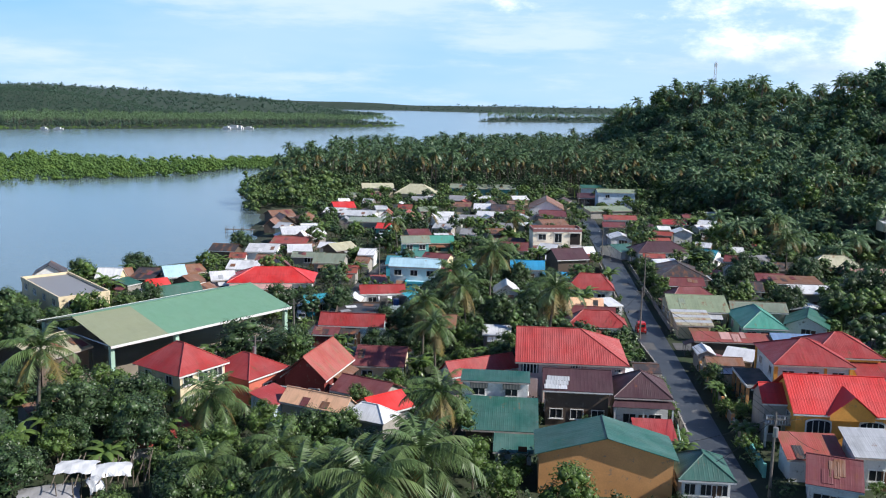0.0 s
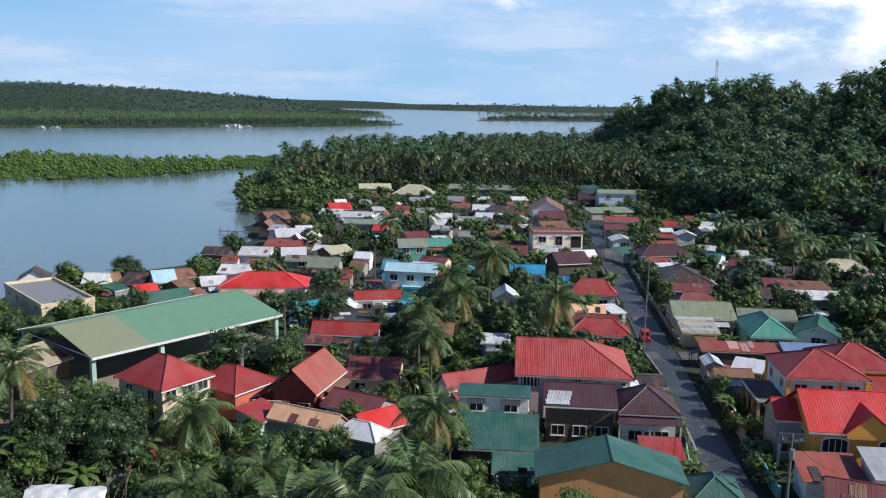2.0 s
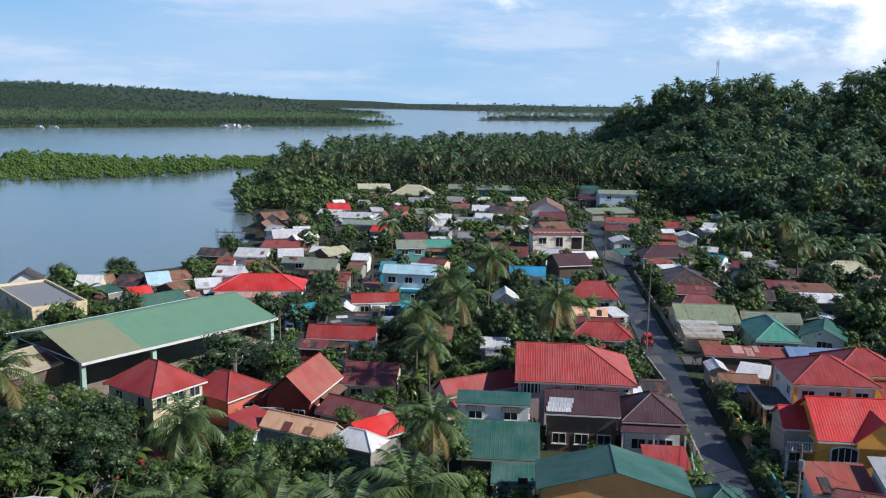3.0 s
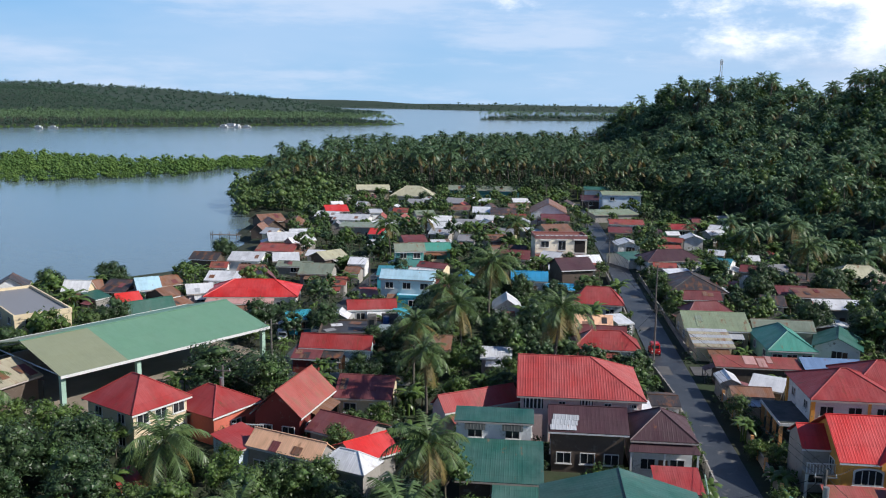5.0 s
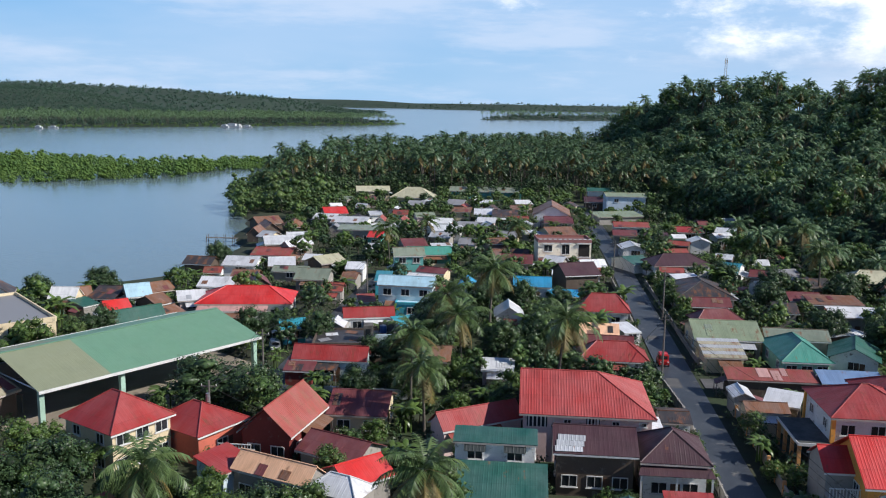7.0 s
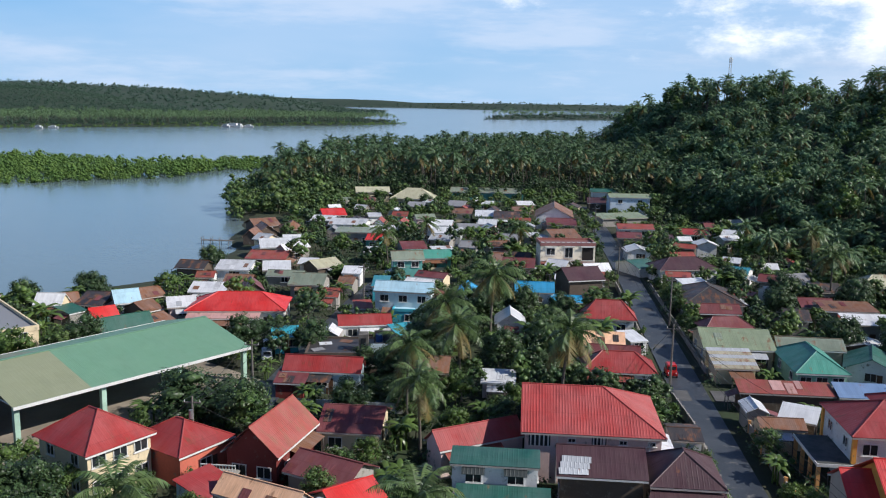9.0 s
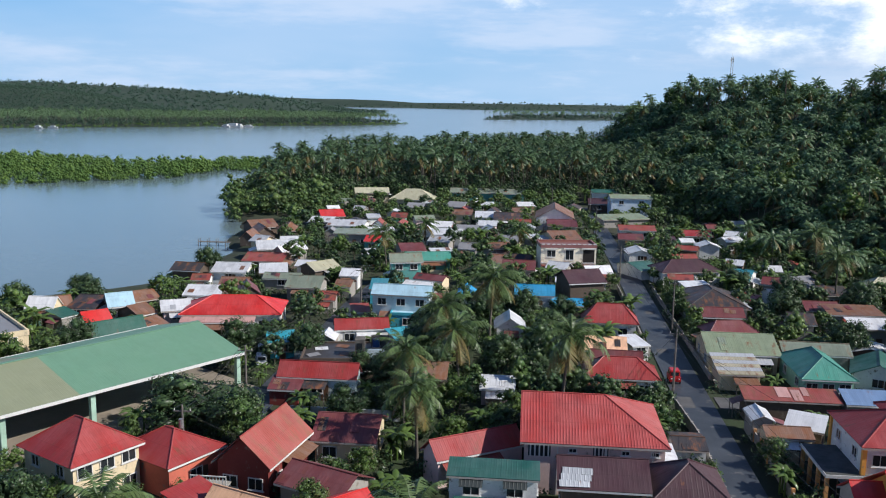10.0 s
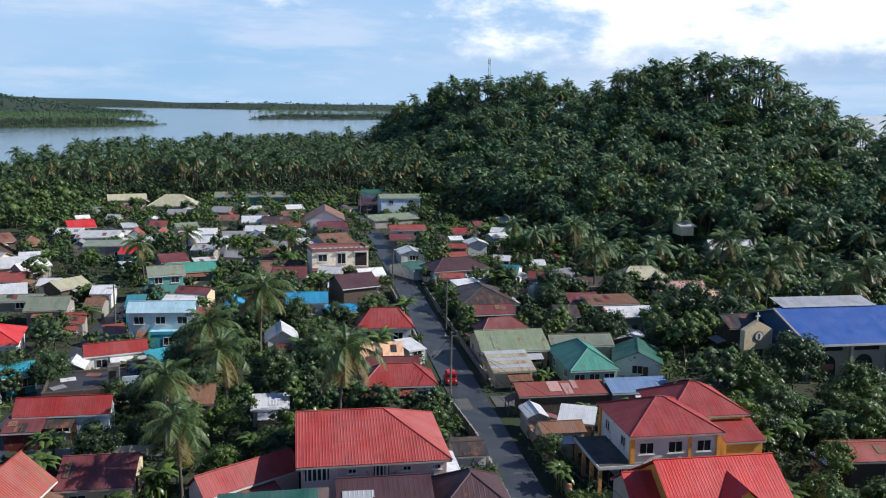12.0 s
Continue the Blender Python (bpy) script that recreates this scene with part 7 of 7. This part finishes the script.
def plant(kind, x, y, size, turn, z=None):
    """One plant as a thing with its stem and crown; alike plants share their meshes."""
    names, lab, cat, sets, mats = {
        "tree": (("trunk", "crown"), "leafy green tree between the houses", "tree", NEAR_TREES, (M_BARK, M_LEAF)),
        "dark_tree": (("trunk", "crown"), "rounded dark green mango tree", "tree", MANGO, (M_BARK, M_LEAFD)),
        "light_tree": (("trunk", "crown"), "light yellow green garden tree", "tree", NEAR_TREES, (M_BARK, M_LEAFL)),
        "shrub": (("stem", "crown"), "bright green garden shrub", "shrub", BUSHES, (M_BARK, M_LEAFL)),
        "banana": (("stem", "leaves"), "clump of broad leaved banana plants", "banana plant", BANANAS, (M_LEAFL, M_BANANA)),
        "coconut_palm": (("trunk", "crown", "old_fronds"), "tall coconut palm with drooping yellowed lower fronds", "palm", PALMS, (M_PALMBARK, M_FROND, M_FRONDY)),
        "young_palm": (("trunk", "crown", "old_fronds"), "young coconut palm with arching fronds", "palm", YOUNG_PALMS, (M_PALMBARK, M_FROND, M_FRONDY)),
    }[kind]
    k = VT.randrange(len(sets))
    z = ground_at(x, y) - 0.1 if z is None else z
    m = pose(x, y, z, 0, 0, turn)
    if (kind, k) not in MASTERS:
        MASTERS[kind, k] = split_thing(kind, lab, cat, sets[k], mats, names, m, "village " + cat + "s")
        ob = MASTERS[kind, k]
        ob.scale = (size, size, size)
        return ob
    ob = copy_thing(MASTERS[kind, k], m)
    ob.scale = (size, size, size)
    return ob


def tall(kind, x, y, height, turn):
    plant(kind, x, y, height / (10.0 if kind == "coconut_palm" else 5.5), turn)


for x, y, h, t in ((-7.8, 68, 7.6, 20), (-14.6, 71, 5.4, 80), (-21.7, 74, 5.0, 140), (-11.8, 63, 7.4, 260), (-17.5, 65, 6.2, 310), (-31.8, 83.5, 6.2, 15), (-26.5, 69, 5.2, 120)):
    tall("young_palm", x, y, h, t)
for x, y, h, t in ((-7.9, 80.0, 9.0, 200), (-10.6, 107.5, 8.6, 50), (-7.8, 125, 9.9, 70), (-5.3, 150, 11.2, 130), (4.3, 120, 11.0, 190), (-50.3, 82.5, 10.6, 250), (-13.5, 118, 9.0, 300), (-10.5, 138, 9.5, 10), (-30, 205, 9, 40), (56, 185, 10, 80), (80, 165, 10, 160),
                   (72, 158, 9, 200), (85, 150, 10, 260), (62, 215, 10, 20), (-24, 225, 8, 90), (-2, 222, 8, 140), (90, 178, 11, 180), (84, 190, 11, 45), (98, 165, 10, 75)):
    tall("coconut_palm", x, y, h, t)
plant("dark_tree", -37.2, 113.5, 1.12, 0, 0.1).scale = (1.3, 1.15, 0.95)
for x, y, s, k in ((-45, 309, 0.7, "tree"), (-40, 308, 0.75, "tree"), (-34, 309, 0.7, "dark_tree"), (-31, 313, 0.7, "tree"), (-58, 324, 0.7, "tree"), (-53, 323, 0.7, "tree"), (-20, 334, 0.7, "tree"), (-10, 334, 0.75, "tree"), (-4, 335, 0.7, "tree"), (-80.5, 128.5, 0.85, "tree"), (-76, 124.5, 0.9, "light_tree"), (-70.5, 122, 0.9, "light_tree"), (-66.8, 126.5, 0.95, "light_tree"), (-64, 131.5, 0.8, "tree"), (-85, 133, 0.9, "tree"), (-88, 128, 0.9, "dark_tree"),
                   (-62.5, 136.5, 0.75, "dark_tree"), (-74, 119, 0.8, "dark_tree"), (-82, 122, 0.85, "dark_tree")):
    plant(k, x, y, s, x * 31)
for x, y, s, t, z in ((-41.5, 143.5, 0.74, 20, 0.6), (-37.2, 145.5, 0.7, 140, 0.4), (-12, 133, 0.75, 10, 1.4), (-10, 146, 0.85, 60, 1.4), (-3, 136.5, 0.8, 100, 1.4), (2, 131, 0.68, 150, 1.4), (-6.5, 160.5, 0.85, 200, 1.4), (-14, 153, 0.8, 250, 1.4), (2.5, 142, 0.8, 290, 1.4), (7.5, 125.5, 0.6, 330, 1.4), (-15.5, 121, 0.6, 45, 1.4), (-16.8, 130, 0.72, 75, 1.4), (-20.5, 131.3, 0.6, 15, 1.4), (4, 152, 0.75, 80, 1.4), (-0.5, 165, 0.8, 120, 1.4), (6, 166, 0.7, 160, 1.4), (47, 152, 0.85, 30, 1.4), (53, 147, 0.8, 70, 1.4), (43, 172, 0.85, 110, 1.4), (47, 183, 0.9, 150, 1.4), (40, 192, 0.8, 190, 1.4), (57, 176, 0.9, 230, 1.4)):
    plant("dark_tree", x, y, s, t, z)
for x, y, s in ((94, 199.5, 0.9), (89.5, 200.5, 0.8), (98, 200, 0.95), (87, 212, 0.8), (90, 211.5, 0.7), (92.5, 209, 0.8)):
    plant("tree", x, y, s, x * 40)
for x, y, s, t, z in ((-83, 177, 0.85, 30, -1.2), (-80, 174, 0.7, 90, -0.6), (-92, 170, 0.7, 60, -1.0)):
    plant("dark_tree", x, y, s, t, z)
for x, y, s, t in ((-41.7, 87.5, 0.92, 40), (-46, 84, 0.85, 80), (-14.6, 141.5, 0.9, 120), (61.6, 156.5, 1.15, 160), (66.5, 152, 1.0, 220), (64.8, 131.0, 1.05, 200), (-30.5, 140.5, 0.7, 240), (-38, 80, 0.8, 300),
                   (71, 140, 0.8, 330), (-66, 196, 0.75, 70), (-52, 74, 0.9, 15), (-45, 69, 0.8, 190)):
    plant("dark_tree", x, y, s, t)


def village_spot(xs, ys, zs):
    d = poly_distance(xs, ys, COASTS["main"])
    return (d > np.where(ys > 125, 13, 3)) & (hillside(xs, ys) < 6) & (xs > -100) & (xs < 135) & (zs > 0.6)


foot = [p for p in spread(VT, 46, 118, 172, 262, 6.0, lambda xs, ys, zs: (hillside(xs, ys) > -26) & (hillside(xs, ys) < 22)) if free_of(p[0], p[1], 1.2)]
scatter("foot_palms", "bright green coconut palms at the foot of the hill", "palm grove", FOOT_PALMS, [(x, y, z - 0.2, VT.uniform(0.6, 1.0), VT.uniform(0, 6.28), VT.randrange(4)) for x, y, z in foot if VT.random() < 0.6], [M_PALMBARK, M_LIT_HILLPALM, M_FRONDY])
far_spots = []
for x, y, z in spread(VT, -100, 135, 56, 352, 3.7, village_spot, 0.48):
    near_street = abs(x - 21.2) < 6
    if 60 < x < 100 and 118 < y < 133 and VT.random() < 0.5:
        continue
    wild = (y < 96 and x < -6) or x > 48 or (x < -62 and y < 130)
    if VT.random() > (0.85 if wild else 0.75):
        continue
    big = VT.random() < (0.45 if wild else 0.32) and not (60 < x < 100 and 112 < y < 133) and not (24 < x < 34 and 84 < y < 128) and not (-44 < x < -24 and 86 < y < 106)
    margin = 0.9 if big else 0.35
    if not free_of(x, y, margin) or (not wild and not free_of(x, y + (4.5 if big else 1.6), 0.2)):
        continue
    turn = VT.uniform(0, 360)
    if y > 122:
        far_spots.append((x, y, z - 0.2, VT.uniform(0.85, 1.35) if big else VT.uniform(0.45, 0.85), radians(turn), VT.randrange(5)))
        continue
    u = VT.random()
    if big:
        plant("dark_tree" if u < 0.3 else "tree" if u < 0.75 else "light_tree", x, y, VT.uniform(0.55, 0.8) if u < 0.3 else VT.uniform(0.7, 1.05), turn)
    elif u < 0.28:
        plant("tree", x, y, VT.uniform(0.4, 0.7), turn)
    elif u < 0.4:
        plant("light_tree", x, y, VT.uniform(0.4, 0.65), turn)
    elif u < 0.62:
        plant("banana", x, y, VT.uniform(0.8, 1.25), turn)
    else:
        plant("shrub", x, y, VT.uniform(0.7, 1.25), turn)
third = [VT.random() for _ in far_spots]
scatter("garden_trees", "dense green garden trees between the farther houses", "trees", VILLAGE_FAR, [s for s, q in zip(far_spots, third) if q < 0.34], [M_BARK, M_LEAF])
scatter("dark_garden_trees", "dark green trees between the farther houses", "trees", VILLAGE_FAR, [s for s, q in zip(far_spots, third) if 0.34 <= q < 0.62], [M_BARK, M_LEAFD])
scatter("light_garden_trees", "yellow green garden trees between the farther houses", "trees", VILLAGE_FAR, [s for s, q in zip(far_spots, third) if 0.62 <= q < 0.76], [M_BARK, M_LEAFL])
scatter("banana_grove", "banana plants growing between the farther houses", "banana plants", BANANAS_FAR, [(x, y, z, s * 1.25, a, k % 2) for (x, y, z, s, a, k), q in zip(far_spots, third) if q >= 0.76], [M_LEAFL, M_BANANA])

# banana clumps on the open plot before the hall
for i in range(46):
    x, y = VT.uniform(52, 84), VT.uniform(109, 128)
    if free_of(x, y, 0.4):
        plant("banana" if VT.random() < 0.72 else "tree", x, y, VT.uniform(0.85, 1.3) if i % 4 else VT.uniform(0.6, 0.75), VT.uniform(0, 360))

# hedges along the street and low growth in every gap
for y0 in range(138, 206, 2):
    x = 26.4 + VT.uniform(-0.6, 0.6)
    if free_of(x, y0, -0.3):
        plant("shrub" if VT.random() < 0.5 else "tree", x, y0 + VT.uniform(-0.8, 0.8), VT.uniform(0.4, 0.62) if VT.random() < 0.7 else 0.8, VT.uniform(0, 360))
for x, y in ((17.0, 127), (16.8, 130), (17.6, 122), (26.6, 95), (26.4, 99), (26.8, 103), (26.2, 110), (26.0, 115), (18.0, 105), (17.8, 98), (17.6, 101)):
    plant("shrub", x, y, VT.uniform(0.7, 1.1), VT.uniform(0, 360))
LOW = [tree_arrays(270 + i, 1.7, 1.25, 84, 0.16, 6, 0.8, 0, 0) for i in range(2)] + [tree_arrays(272 + i, 1.7, 1.25, 34, 0.18, 4, 0.8, 0, 0) for i in range(2)]


def gap_spot(xs, ys, zs):
    return village_spot(xs, ys, zs) & (ys < 300)


low = [(x, y, z - 0.15, VT.uniform(0.6, 1.5), VT.uniform(0, 6.28), VT.randrange(2) + (0 if y < 112 else 2)) for x, y, z in spread(VT, -98, 118, 58, 260, 2.75, gap_spot, 0.5) if VT.random() < 0.8 and free_of(x, y, 0.1)]
scatter("low_growth", "low green weeds and shrubs filling the yards", "shrubs", LOW, low, [M_BARK, M_LEAFD])
